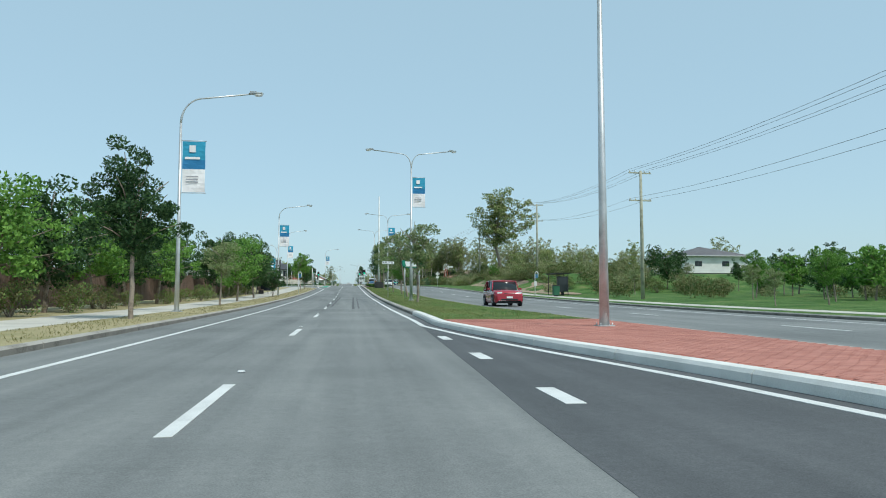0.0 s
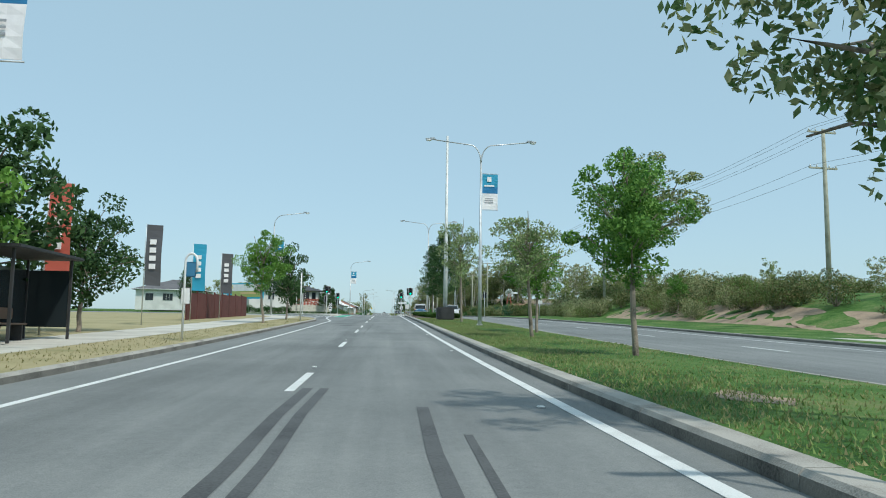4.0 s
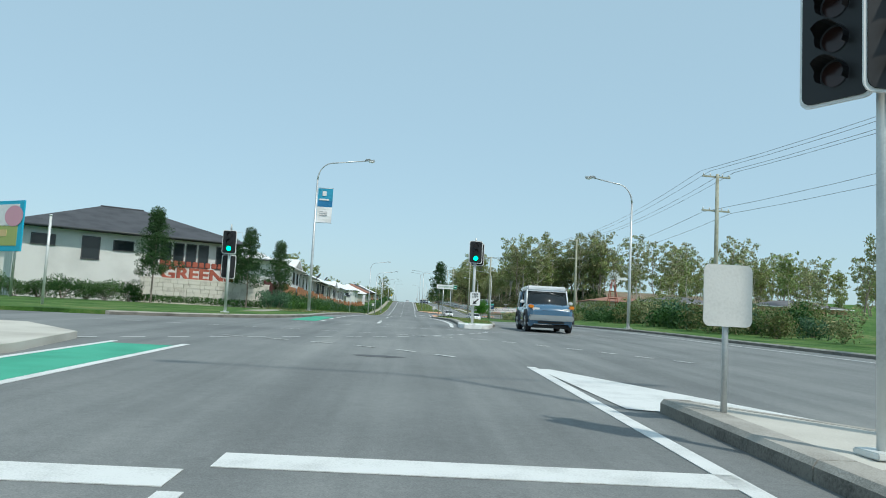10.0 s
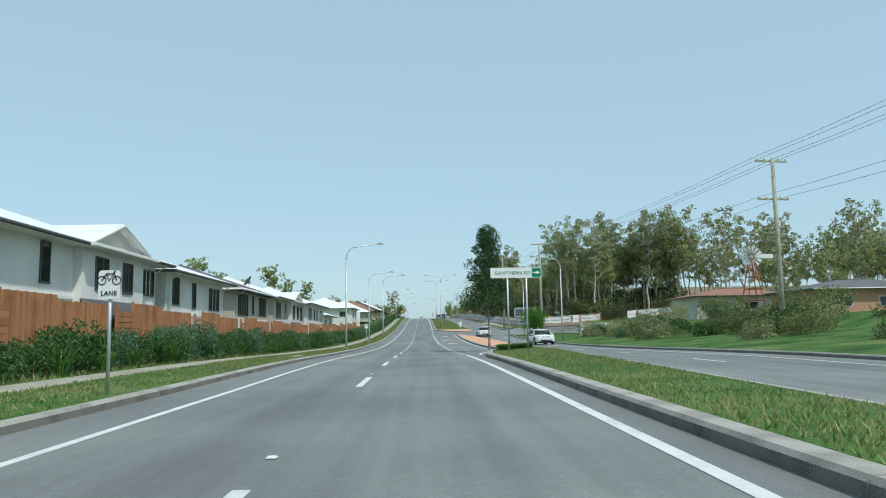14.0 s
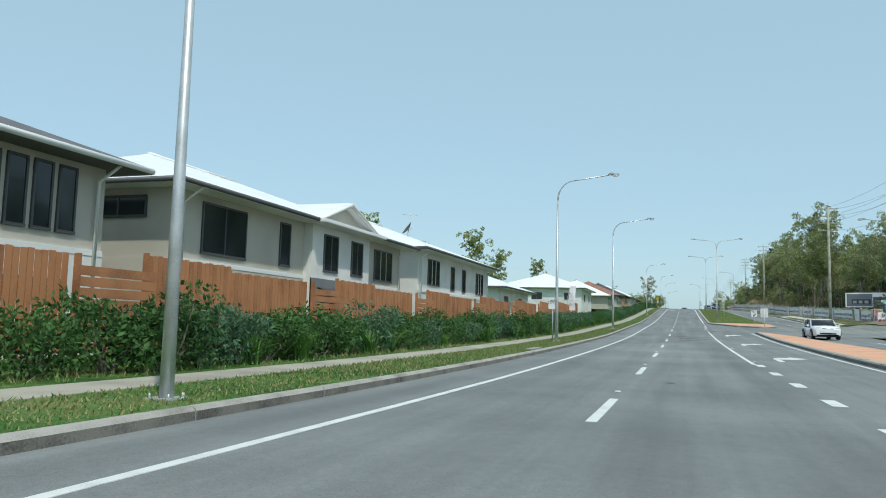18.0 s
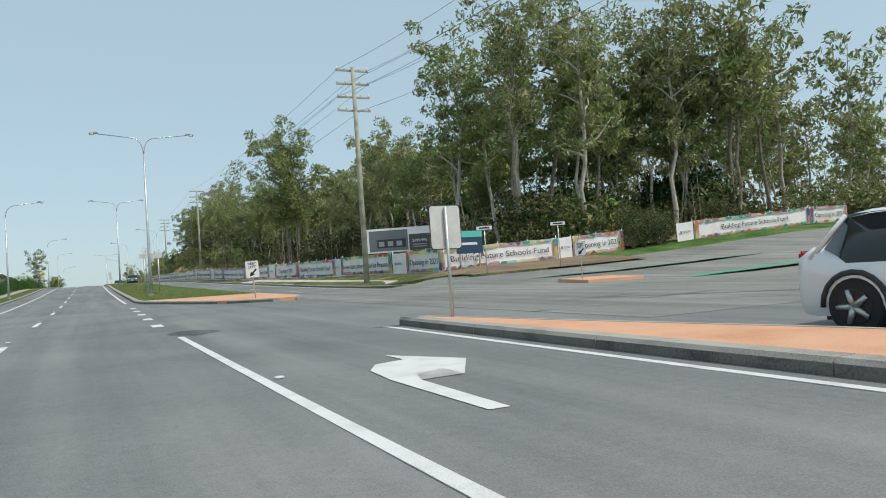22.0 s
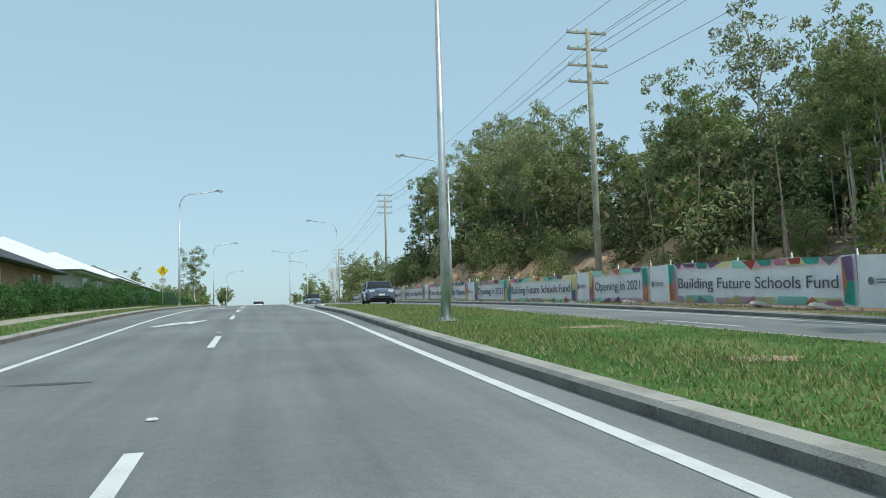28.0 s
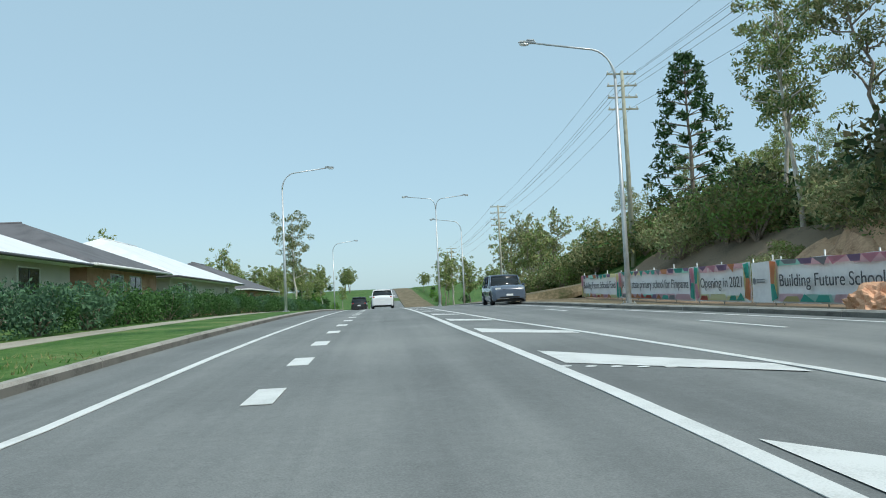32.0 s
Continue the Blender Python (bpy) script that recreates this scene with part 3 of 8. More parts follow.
kerb_run(M1R, -40, 166.8, -1, KERB, "median_kerb")
strip("median_nose_2", lambda y: M2L(y) - 0.01 + 0.22 * smooth(190.7, 190.15, y), lambda y: M2R(y) + 0.01 - 0.22 * smooth(190.7, 190.15, y), 190.15, 193.4, 0.157, 0.25, NOSE_WHITE, 0.13, label="white-painted concrete nose of the median")
kerb_run(M2L, 190.8, 333.4, 1, KERB, "median_kerb", 0.3)
kerb_run(M2R, 190.8, 333.4, -1, KERB, "median_kerb")
kerb_run(M3L, 353, 453, 1, KERB, "median_kerb", 0.3)
kerb_run(M3R, 353, 453, -1, KERB, "median_kerb")
kerb_run(LEFT_S, -40, 147, -1, KERB, "kerb_left", 0.16, 0.14)
kerb_run(LEFT_N, 185, 560, -1, KERB, "kerb_left", 0.16, 0.14)
kerb_run(RIGHT_S, -40, 330, 1, KERB, "kerb_right", 0.16, 0.14)
kerb_run(RIGHT_N, 359, 560, 1, KERB, "kerb_right", 0.16, 0.14)

# footpaths
strip("footpath_left_south", lambda y: min(-10.2, LEFT_S(y) - 3), lambda y: min(-7.7, LEFT_S(y) - 1), -100, 147, 0.142, 0.1, PATH_CON, 1.0, label="pale concrete footpath")
strip("footpath_left_north", -8.3, -7.2, 196, 560, 0.142, 0.1, PATH_OLD, 2.0, label="narrow concrete footpath along the hedge")
strip("footpath_right_north", lambda y: RIGHT_KERB(y) + 1.0, lambda y: RIGHT_KERB(y) + 1.85, 364, 403, 0.142, 0.1, PATH_CON, 1.0, True, label="pale concrete footpath under the hoarding")
for y0, y1 in ((382.5, 385.5), (398.5, 403)):
    strip("driveway_apron", lambda y: RIGHT_KERB(y) + 0.17, lambda y: RIGHT_KERB(y) + 0.99, y0, y1, 0.142, 0.1, PATH_CON, 0.5, True, label="pale concrete apron across the verge")
strip("footpath_right", 19.6, 21.4, -100, 150, 0.142, 0.1, PATH_CON, 2.0, True, label="pale concrete footpath")

# ---- road markings ----


def line(name, x, y0, y1, width, material=PAINT, step=2.0, dz=0.008, label=""):
    fx = x if callable(x) else (lambda y: x)
    return strip(name, lambda y: fx(y) - width / 2, lambda y: fx(y) + width / 2, y0, y1, dz, 0.006, material, step, label=label)


def dashes(name, x, starts, length, width, material=PAINT, label="white broken lane line"):
    fx = x if callable(x) else (lambda y: x)
    home = tagged(new(name), label, "", "", "structure")
    for y in starts:
        o = line("dash", fx, y, y + length, width, material, 1.0)
        o.parent = home
        for k in ("label", "kind"):
            if k in o:
                del o[k]
    return home


LANE, EDGE_R, EDGE_L = -1.33, 2.06, -4.08
FAR_ENDS = [*np.arange(-27.4, 105, 12.0), 112.5, 124.8, 137.2, 193.6, 206.3, 218.8, 231.4, 240.8, 250.2, 259.3, 268.2, 277, 286.3, 296, 305.6, 315.3, 326, 337, 348.5, 360.3, 371.6, 381.6, 392.5, 404.5, 416.7, 428.5, 440, 448.1]
dashes("lane_line", LANE, [v - 3.0 for v in FAR_ENDS], 3.0, 0.13)
line("lane_line_solid", LANE, 142, 162.8, 0.14)
dashes("lane_line", LANE, [448.5, 452.4, 455.8, 458.9, 462.2, 466, 470.4, 474.7, 477.9, 481.2, *np.arange(484.8, 560, 3.6)], 1.0, 0.28, PAINT, "short wide white dashes where the lane ends")
line("edge_line_right", lambda y: min(M1L(y) - 0.36, 2.2 + max(0, 22.5 - y) * 9), -40, 60, 0.16)
line("edge_line_right", lambda y: EDGE_R + 0.14 * max(0.0, 1 - (y - 60) / 40), 60, 171.8, 0.16)
line("edge_line_right", lambda y: min(EDGE_R, M2L(y) - 0.3), 190.5, 250, 0.16)
line("edge_line_right", lambda y: M2L(y) - 0.3, 250, 333.4, 0.12)
EDGE_END = lerp([(367, 2.08), (440, 2.06), (446, 1.98), (460, 1.8), (473, 1.82), (485, 1.45), (520, 1.1), (560, 0.9)])
line("edge_line_right", EDGE_END, 367, 456, 0.15)
line("edge_line_left", lerp([(-100, -4.1), (20, -4.15), (50, -4.3), (80, -4.25), (110, -4.12)]), -100, 126, 0.12)
line("edge_line_left", lerp([(206, -3.62), (228, -3.66), (250, -3.92), (270, -3.88), (300, -3.86), (380, -4.02), (436, -3.95), (450, -3.9), (462, -3.55), (468, -3.3), (474, -2.85), (490, -2.75), (560, -2.5)]), 206, 560, 0.12)
line("edge_line_far", lambda y: M1R(y) + 0.45, -40, 160, 0.12)
line("edge_line_far", lerp([(160, 6.65), (166, 4.57), (171.5, 2.25)]), 160, 171.5, 0.16)
line("edge_line_far", lambda y: RIGHT_KERB(y) - 1.6, -60, 320, 0.12)
line("edge_line_far", lambda y: RIGHT_KERB(y) - 0.7, 364, 600, 0.12)
line("edge_line_far", lambda y: M3R(y) + 0.4, 380, 456, 0.12)
dashes("far_lane_line", lambda y: (M1R(y) + RIGHT_KERB(y)) / 2, np.arange(-30, 160, 12.0), 3.0, 0.12)
dashes("far_lane_line", lambda y: (M2R(y) + RIGHT_KERB(y)) / 2 - 0.6, np.arange(200, 320, 12.0), 3.0, 0.12)
dashes("far_lane_line", lambda y: (M3R(y) + RIGHT_KERB(y)) / 2 - 0.6, np.arange(366, 450, 12.0), 3.0, 0.12)
dashes("far_lane_line", lambda y: (4 + RIGHT_KERB(y)) / 2, np.arange(456, 560, 12.0), 3.0, 0.12)
dashes("turn_lane_line", lerp([(250, 1.98), (290, 1.85)]), np.arange(251.4, 290, 3.75), 1.1, 0.22)
line("turn_lane_line", 1.72, 290, 335.4, 0.12)
dashes("turn_lane_line", lambda y: 1.6 + 0.018 * (y - 336), np.arange(339.7, 361, 4.4), 1.1, 0.26)
CHEV = lerp([(440, 5.2), (454, 4.85), (466, 4.45), (474, 4.05), (480, 3.45), (487, 2.75), (500, 2.3), (540, 2.0)])
line("painted_island_edge", EDGE_END, 456, 545, 0.16)
line("painted_island_edge", lambda y: CHEV(y) + 0.1, 453, 545, 0.13)
for k in range(11):
    ya = 453.0 + 5.9 * k
    vs, fs = [], []
    for j in range(7):
        u = j / 6
        x = EDGE_END(ya) + 0.2 + (CHEV(ya - 2.4) - EDGE_END(ya) - 0.35) * u
        yb = ya - 0.85 * u * (CHEV(ya) - EDGE_END(ya))
        vs += [(x, yb, gz(yb) + 0.008), (x, yb + 1.6 - 0.9 * u, gz(yb + 1.6 - 0.9 * u) + 0.008)]
    fs = [(2 * j, 2 * j + 2, 2 * j + 3, 2 * j + 1) for j in range(6)]
    tagged(new("painted_chevron", mesh_of("chevron", vs, fs, [PAINT])), "white painted bar of the traffic island", "", "", "structure")
line("stop_line", -1.36 + 1.78, 163.4, 163.8, 3.4)
line("stop_line", -1.36 - 1.5, 162.9, 163.3, 2.9)

# ---- vegetation builders ----


def leaves(rng, centres, radii, count, size, slim=0.45, droop=0.0, flat=0.75):
    """Many small leaves round clump centres; returns vertices and faces."""
    n = count * len(centres)
    c = np.repeat(np.array(centres), count, axis=0)
    r = np.repeat(np.array(radii), count)[:, None]
    d = rng.normal(size=(n, 3))
    d /= np.linalg.norm(d, axis=1)[:, None]
    p = c + d * r * rng.uniform(0.25, 1.0, (n, 1)) ** 0.5 * np.array([1, 1, flat])
    u = rng.normal(size=(n, 3)) - np.array([0, 0, droop])
    u /= np.linalg.norm(u, axis=1)[:, None]
    w = np.cross(u, rng.normal(size=(n, 3)))
    w /= np.linalg.norm(w, axis=1)[:, None] + 1e-9
    s = size * rng.uniform(0.6, 1.3, (n, 1))
    a, b = u * s, w * s * slim
    v = np.stack([p - a, p + b, p + a, p - b], 1).reshape(-1, 3)
    f = np.arange(4 * n).reshape(-1, 4)
    return v, f


def limb(bm, rng, a, b, ra, rb, wob=0.12, seg=4, sides=6):
    a, b = Vector(a), Vector(b)
    length = (b - a).length
    pts = []
    for i in range(seg + 1):
        k = i / seg
        o = Vector(rng.normal(size=3)) * wob * length * k * (1 - k)
        pts.append(a.lerp(b, k) + o + Vector((0, 0, 0.15 * length * k * (1 - k))))
    tube(pts, [ra + (rb - ra) * i / seg for i in range(seg + 1)], sides, bm, False)
    return pts


def make_tree(style, seed, height, bark, foliage, label, category="tree", name="tree"):
    """A tree with a tapered trunk, limbs and a crown of many leaves."""
    rng = np.random.default_rng(seed)
    bm = bmesh.new()
    centres, radii = [], []
    h = height
    if style == "gum":
        lean = rng.normal(size=2) * 0.045 * h
        r0 = 0.009 * h + 0.04
        pts = limb(bm, rng, (0, 0, -0.3), (lean[0], lean[1], h * 0.93), r0, 0.03, 0.05, 9, 8)
        low = rng.uniform(0.3, 0.48)
        n = int(rng.integers(13, 18))
        for i in range(n):
            k = low + (0.9 - low) * (i + rng.uniform(0, 1)) / n
            ang = i * 2.4 + rng.uniform(-0.5, 0.5)
            f = k / 0.93 * 9
            base = Vector(pts[int(f)]).lerp(Vector(pts[min(9, int(f) + 1)]), f % 1)
            reach = h * rng.uniform(0.07, 0.17) * (1.15 - 0.6 * abs(k - 0.62))
            tip = base + Vector((math.cos(ang) * reach, math.sin(ang) * reach, h * rng.uniform(0.05, 0.13)))
            lp = limb(bm, rng, base, tip, r0 * (1.05 - k) * 0.75 + 0.012, 0.015, 0.22, 3, 5)
            for q in range(int(rng.integers(3, 6))):
                centres.append(Vector(lp[int(rng.integers(1, 4))]) + Vector(rng.normal(size=3)) * 0.035 * h)
                radii.append(h * rng.uniform(0.028, 0.058))
        v, f = leaves(rng, centres, radii, 74, 0.007 * h + 0.07, 0.36, 0.6)
    elif style == "broad":
        r0 = 0.012 * h + 0.05
        fork = h * rng.uniform(0.3, 0.36)
        pts = limb(bm, rng, (0, 0, -0.3), (rng.normal() * 0.03 * h, rng.normal() * 0.03 * h, fork), r0, r0 * 0.8, 0.04, 5, 8)
        for i in range(26):
            ang, k = i * 2.4 + rng.uniform(-0.4, 0.4), (i + rng.uniform(0, 1)) / 26
            reach = h * 0.31 * math.sin(math.pi * (0.2 + 0.72 * k)) * rng.uniform(0.65, 1.1)
            tip = Vector((math.cos(ang) * reach, math.sin(ang) * reach, h * (0.4 + 0.55 * k)))
            lp = limb(bm, rng, Vector(pts[-1]) + Vector((0, 0, h * 0.4 * k)), tip, r0 * (0.5 - 0.3 * k), 0.02, 0.2, 4, 5)
            for j in range(5):
                centres.append(Vector(lp[1 + j % 4]) + Vector(rng.normal(size=3)) * 0.03 * h)
                radii.append(h * rng.uniform(0.036, 0.066))
        limb(bm, rng, pts[-1], (0, 0, h * 0.9), r0 * 0.7, 0.02, 0.06, 4, 6)
        v, f = leaves(rng, centres, radii, 125, 0.005 * h + 0.065, 0.4, 0.5)
    elif style == "street":
        r0 = 0.012 * h + 0.02
        fork = h * rng.uniform(0.34, 0.42)
        pts = limb(bm, rng, (0, 0, -0.2), (rng.normal() * 0.03 * h, rng.normal() * 0.03 * h, fork), r0, r0 * 0.75, 0.05, 4, 8)
        for i in range(15):
            ang, k = i * 2.4, (i + rng.uniform(0, 1)) / 15
            reach = h * 0.27 * math.sin(math.pi * (0.3 + 0.6 * k)) * rng.uniform(0.6, 1.1)
            tip = Vector((math.cos(ang) * reach, math.sin(ang) * reach, h * (0.46 + 0.5 * k)))
            lp = limb(bm, rng, Vector(pts[-1]) + Vector((0, 0, h * 0.3 * k)), tip, r0 * 0.4, 0.012, 0.15, 3, 5)
            for j in range(4):
                centres.append(Vector(lp[1 + j % 3]) + Vector(rng.normal(size=3)) * 0.05 * h)
                radii.append(h * rng.uniform(0.045, 0.085))
        limb(bm, rng, pts[-1], (0, 0, h * 0.85), r0 * 0.6, 0.015, 0.06, 3, 6)
        v, f = leaves(rng, centres, radii, 185 if foliage is not LEAF_AIRY else 105, 0.006 * h + 0.032, 0.46, 0.3)
    elif style == "dense":
        r0 = 0.014 * h + 0.03
        fork = h * 0.26
        pts = limb(bm, rng, (0, 0, -0.2), (rng.normal() * 0.03 * h, rng.normal() * 0.03 * h, fork), r0, r0 * 0.75, 0.05, 4, 8)
        for i in range(22):
            ang, k = i * 2.4, (i + rng.uniform(0, 1)) / 22
            reach = h * 0.4 * math.sin(math.pi * (0.24 + 0.66 * k)) * rng.uniform(0.6, 1.1)
            tip = Vector((math.cos(ang) * reach, math.sin(ang) * reach, h * (0.3 + 0.62 * k)))
            lp = limb(bm, rng, Vector(pts[-1]) + Vector((0, 0, h * 0.35 * k)), tip, r0 * 0.4, 0.012, 0.15, 3, 5)
            for j in range(3):
                centres.append(Vector(lp[1 + j % 3]) + Vector(rng.normal(size=3)) * 0.045 * h)
                radii.append(h * rng.uniform(0.07, 0.125))
        v, f = leaves(rng, centres, radii, 100, 0.009 * h + 0.05, 0.5, 0.3)
    elif style == "cone":
        r0 = 0.008 * h + 0.02
        limb(bm, rng, (0, 0, -0.2), (0, 0, h * 0.95), r0, 0.02, 0.03, 5, 8)
        for i in range(26):
            k = (i + rng.uniform(0, 1)) / 26
            z = h * (0.3 + 0.66 * k)
            reach = h * 0.25 * (1 - k) ** 0.75 * rng.uniform(0.5, 1.15)
            ang = i * 2.4
            q = Vector((math.cos(ang) * reach, math.sin(ang) * reach, z))
            limb(bm, rng, (0, 0, z - 0.06 * h), q, r0 * 0.3, 0.012, 0.1, 2, 5)
            centres += [q, q * 0.55 + Vector((0, 0, z * 0.45))]
            radii += [h * 0.078 * rng.uniform(0.7, 1.3), h * 0.08]
        v, f = leaves(rng, centres, radii, 250, 0.004 * h + 0.042, 0.42, 0.3)
    elif style == "pine":
        r0 = 0.012 * h + 0.05
        limb(bm, rng, (0, 0, -0.3), (0, 0, h), r0, 0.03, 0.02, 6, 8)
        for i in range(15):
            k = i / 14
            z = h * (0.22 + 0.76 * k)
            for j in range(6):
                ang = j * 1.05 + i * 0.5 + rng.uniform(-0.2, 0.2)
                reach = h * (0.2 * (1 - k) ** 0.6 + 0.03) * rng.uniform(0.75, 1.1)
                q = Vector((math.cos(ang) * reach, math.sin(ang) * reach, z + 0.02 * h))
                limb(bm, rng, (0, 0, z - 0.01 * h), q, r0 * 0.25, 0.02, 0.05, 2, 5)
                centres += [q, q * 0.8 + Vector((0, 0, 0.2 * z))]
                radii += [h * 0.03, h * 0.022]
        v, f = leaves(rng, centres, radii, 30, 0.012 * h + 0.03, 0.35, 0.0, 0.9)
    else:  # shrub
        for i in range(7):
            ang = i * 2.4
            q = Vector((math.cos(ang) * h * rng.uniform(0.15, 0.5), math.sin(ang) * h * rng.uniform(0.15, 0.5), h * rng.uniform(0.3, 0.78)))
            limb(bm, rng, (0, 0, -0.1), q, 0.02 * h + 0.005, 0.008, 0.15, 2, 4)
            centres.append(q)
            radii.append(h * rng.uniform(0.24, 0.36))
        centres += [Vector((0, 0, h * 0.35)), Vector((0.3 * h, -0.2 * h, h * 0.25)), Vector((-0.3 * h, 0.2 * h, h * 0.25))]
        radii += [h * 0.42, h * 0.35, h * 0.35]
        v, f = leaves(rng, centres, radii, 200, 0.022 * h + 0.035, 0.4, -0.2)
        v[:, 2] = np.maximum(v[:, 2], 0.02)
    root = thing(name, Matrix(), label, category)
    part("trunk" if style != "shrub" else "stem", bm, bark, root)
    part("crown" if style != "shrub" else "foliage", mesh_of("crown", v, f, [foliage]), None, root)
    return root


def place(proto, x, y, turn=0.0, size=1.0, z=None, group="", lean=0.0, label=""):
    """The next copy of a plant or other thing, standing on the land."""
    m = pose(x, y, top(x, y) - 0.02 if z is None else z, lean, 0, turn) @ Matrix.Scale(size, 4)
    if "used" not in SPENT.setdefault(proto.name, {}):
        SPENT[proto.name]["used"] = True
        proto.matrix_basis = m
        o = proto
    else:
        o = copy_thing(proto, Matrix())
        o.matrix_basis = m
    if group:
        o["group"] = group
    if label:
        o["label"] = label
    return o


SPENT = {}
FAR = {"tree": [], "bush": []}


def place_far(proto, x, y, turn, size, kind="tree"):
    """Notes a plant that nobody could count; all of them are joined later."""
    FAR[kind].append((proto, pose(x, y, top(x, y) - 0.02, 0, 0, turn) @ Matrix.Scale(size, 4)))


def join_far(kind, name, label, keep):
    """One mesh of all the noted plants, each with every keep-th leaf, drawn larger."""
    vs, fs, ix, mats, at = [], [], [], [], 0
    for proto, m in FAR[kind]:
        a = np.array(m)
        for ch in proto.children:
            me = ch.data
            v = np.empty(len(me.vertices) * 3)
            me.vertices.foreach_get("co", v)
            v = v.reshape(-1, 3)
            mat = me.materials[0]
            if mat not in mats:
                mats.append(mat)
            if ch.name.startswith(("crown", "foliage")):
                q = v.reshape(-1, 4, 3)[::keep]
                c = q.mean(1, keepdims=True)
                v = (c + (q - c) * keep ** 0.48).reshape(-1, 3)
                f = np.arange(len(v)).reshape(-1, 4)
            elif kind == "bush":
                continue
            else:
                f = np.array([p.vertices[:] for p in me.polygons if len(p.vertices) == 4])
            vs.append((a[:3, :3] @ v.T).T + a[:3, 3])
            fs.append(f + at)
            ix += [mats.index(mat)] * len(f)
            at += len(v)
    V, F = np.concatenate(vs), np.concatenate(fs)
    me = bpy.data.meshes.new(name)
    me.vertices.add(len(V))
    me.vertices.foreach_set("co", V.ravel())
    me.loops.add(F.size)
    me.loops.foreach_set("vertex_index", F.ravel().astype(np.int32))
    me.polygons.add(len(F))
    me.polygons.foreach_set("loop_start", np.arange(0, F.size, 4, dtype=np.int32))
    for mat in mats:
        me.materials.append(mat)
    me.polygons.foreach_set("material_index", np.array(ix, dtype=np.int32))
    me.update(calc_edges=True)
    return tagged(new(name, me), label, "", "", "stuff")


GUMS = [make_tree("gum", 10 + i, h, b, l, lab) for i, (h, b, l, lab) in enumerate((
    (19, BARK_PALE, LEAF_GUM, "tall gum tree with a pale bare trunk and open crown"), (22, BARK_PALE, LEAF_GUM2, "tall slender gum tree with sparse olive crown"),
    (17, BARK, LEAF_GUM, "gum tree with dark rough bark"), (20, BARK, LEAF_GUM2, "broad gum tree with olive leaves"), (14, BARK_PALE, LEAF_GUM, "young gum tree among taller ones")))]
BROAD = [make_tree("broad", 20 + i, 15.0, BARK, l, lab) for i, (l, lab) in enumerate(((LEAF_GUM, "broad spreading gum tree with a dense domed crown"), (LEAF_GUM2, "spreading olive gum tree with a rounded crown")))]
STREETS = [make_tree("street", 30 + i, 6.0, BARK, l, lab) for i, (l, lab) in enumerate((
    (LEAF_STREET, "small street tree with an airy green crown"), (LEAF_AIRY, "slim street tree with light airy foliage"), (LEAF_DARK, "dense dark green street tree"), (LEAF_BRIGHT, "round bright green street tree")))]
DENSE = [make_tree("dense", 36 + i, 5.6, BARK, l, lab) for i, (l, lab) in enumerate(((LEAF_STREET, "broad leafy green tree overhanging the fence"), (LEAF_DARK, "dense dark green broad tree behind the fence")))]
ROUND = make_tree("dense", 39, 4.5, BARK, LEAF_BRIGHT, "round bright green street tree on the corner")
CONES = [make_tree("cone", 40 + i, 8.0, BARK, LEAF_DARK, "dark upright conical tree with dense leaves") for i in range(2)]
PINE = make_tree("pine", 50, 19.0, BARK, LEAF_DARK, "tall dark hoop pine with tiered branches")
SHRUBS = [make_tree("shrub", 60 + i, 1.7, BARK, l, lab, "shrub", "shrub") for i, (l, lab) in enumerate((
    (LEAF_HEDGE, "dark green hedge shrub"), (LEAF_HEDGE, "dense glossy hedge shrub"), (LEAF_BLUE, "blue-green feathery hedge shrub"), (LEAF_HEDGE, "leafy hedge shrub with upright shoots")))]
# bushes whose leaf colour already holds the forest's shade
SHADES = [make_tree("shrub", 74 + i, 2.6, BARK, LEAF_SHADE, "forest undergrowth bush with shade in its leaf colour", "bush", "bush") for i in range(2)]
SCRUBS = [make_tree("shrub", 70 + i, 2.6, BARK, l, "wild scrub bush on the bank", "bush", "bush") for i, l in enumerate((LEAF_SCRUB, LEAF_GUM2, LEAF_SCRUB))]

# ---- street lamps ----


def lamp_head(bm_parent, x, y, z, side):
    """A cobra-head luminaire at the end of an arm."""
    b = bmesh.new()
    box(0.62, 0.2, 0.1, (0, 0, -0.02), 0.04, b)
    box(0.3, 0.16, 0.05, (-0.12 * side, 0, 0.07), 0.02, b)
    o = part("luminaire", b, STEEL, bm_parent, "grey luminaire")
    o.location = (x, y, z)
    g = bmesh.new()
    bmesh.ops.create_uvsphere(g, u_segments=10, v_segments=6, radius=0.13)
    bmesh.ops.scale(g, vec=(1.5, 0.75, 0.55), verts=g.verts[:])
    q = part("lamp_glass", g, GLASS_LAMP, o)
    q.location = (0.1 * side, 0, -0.04)


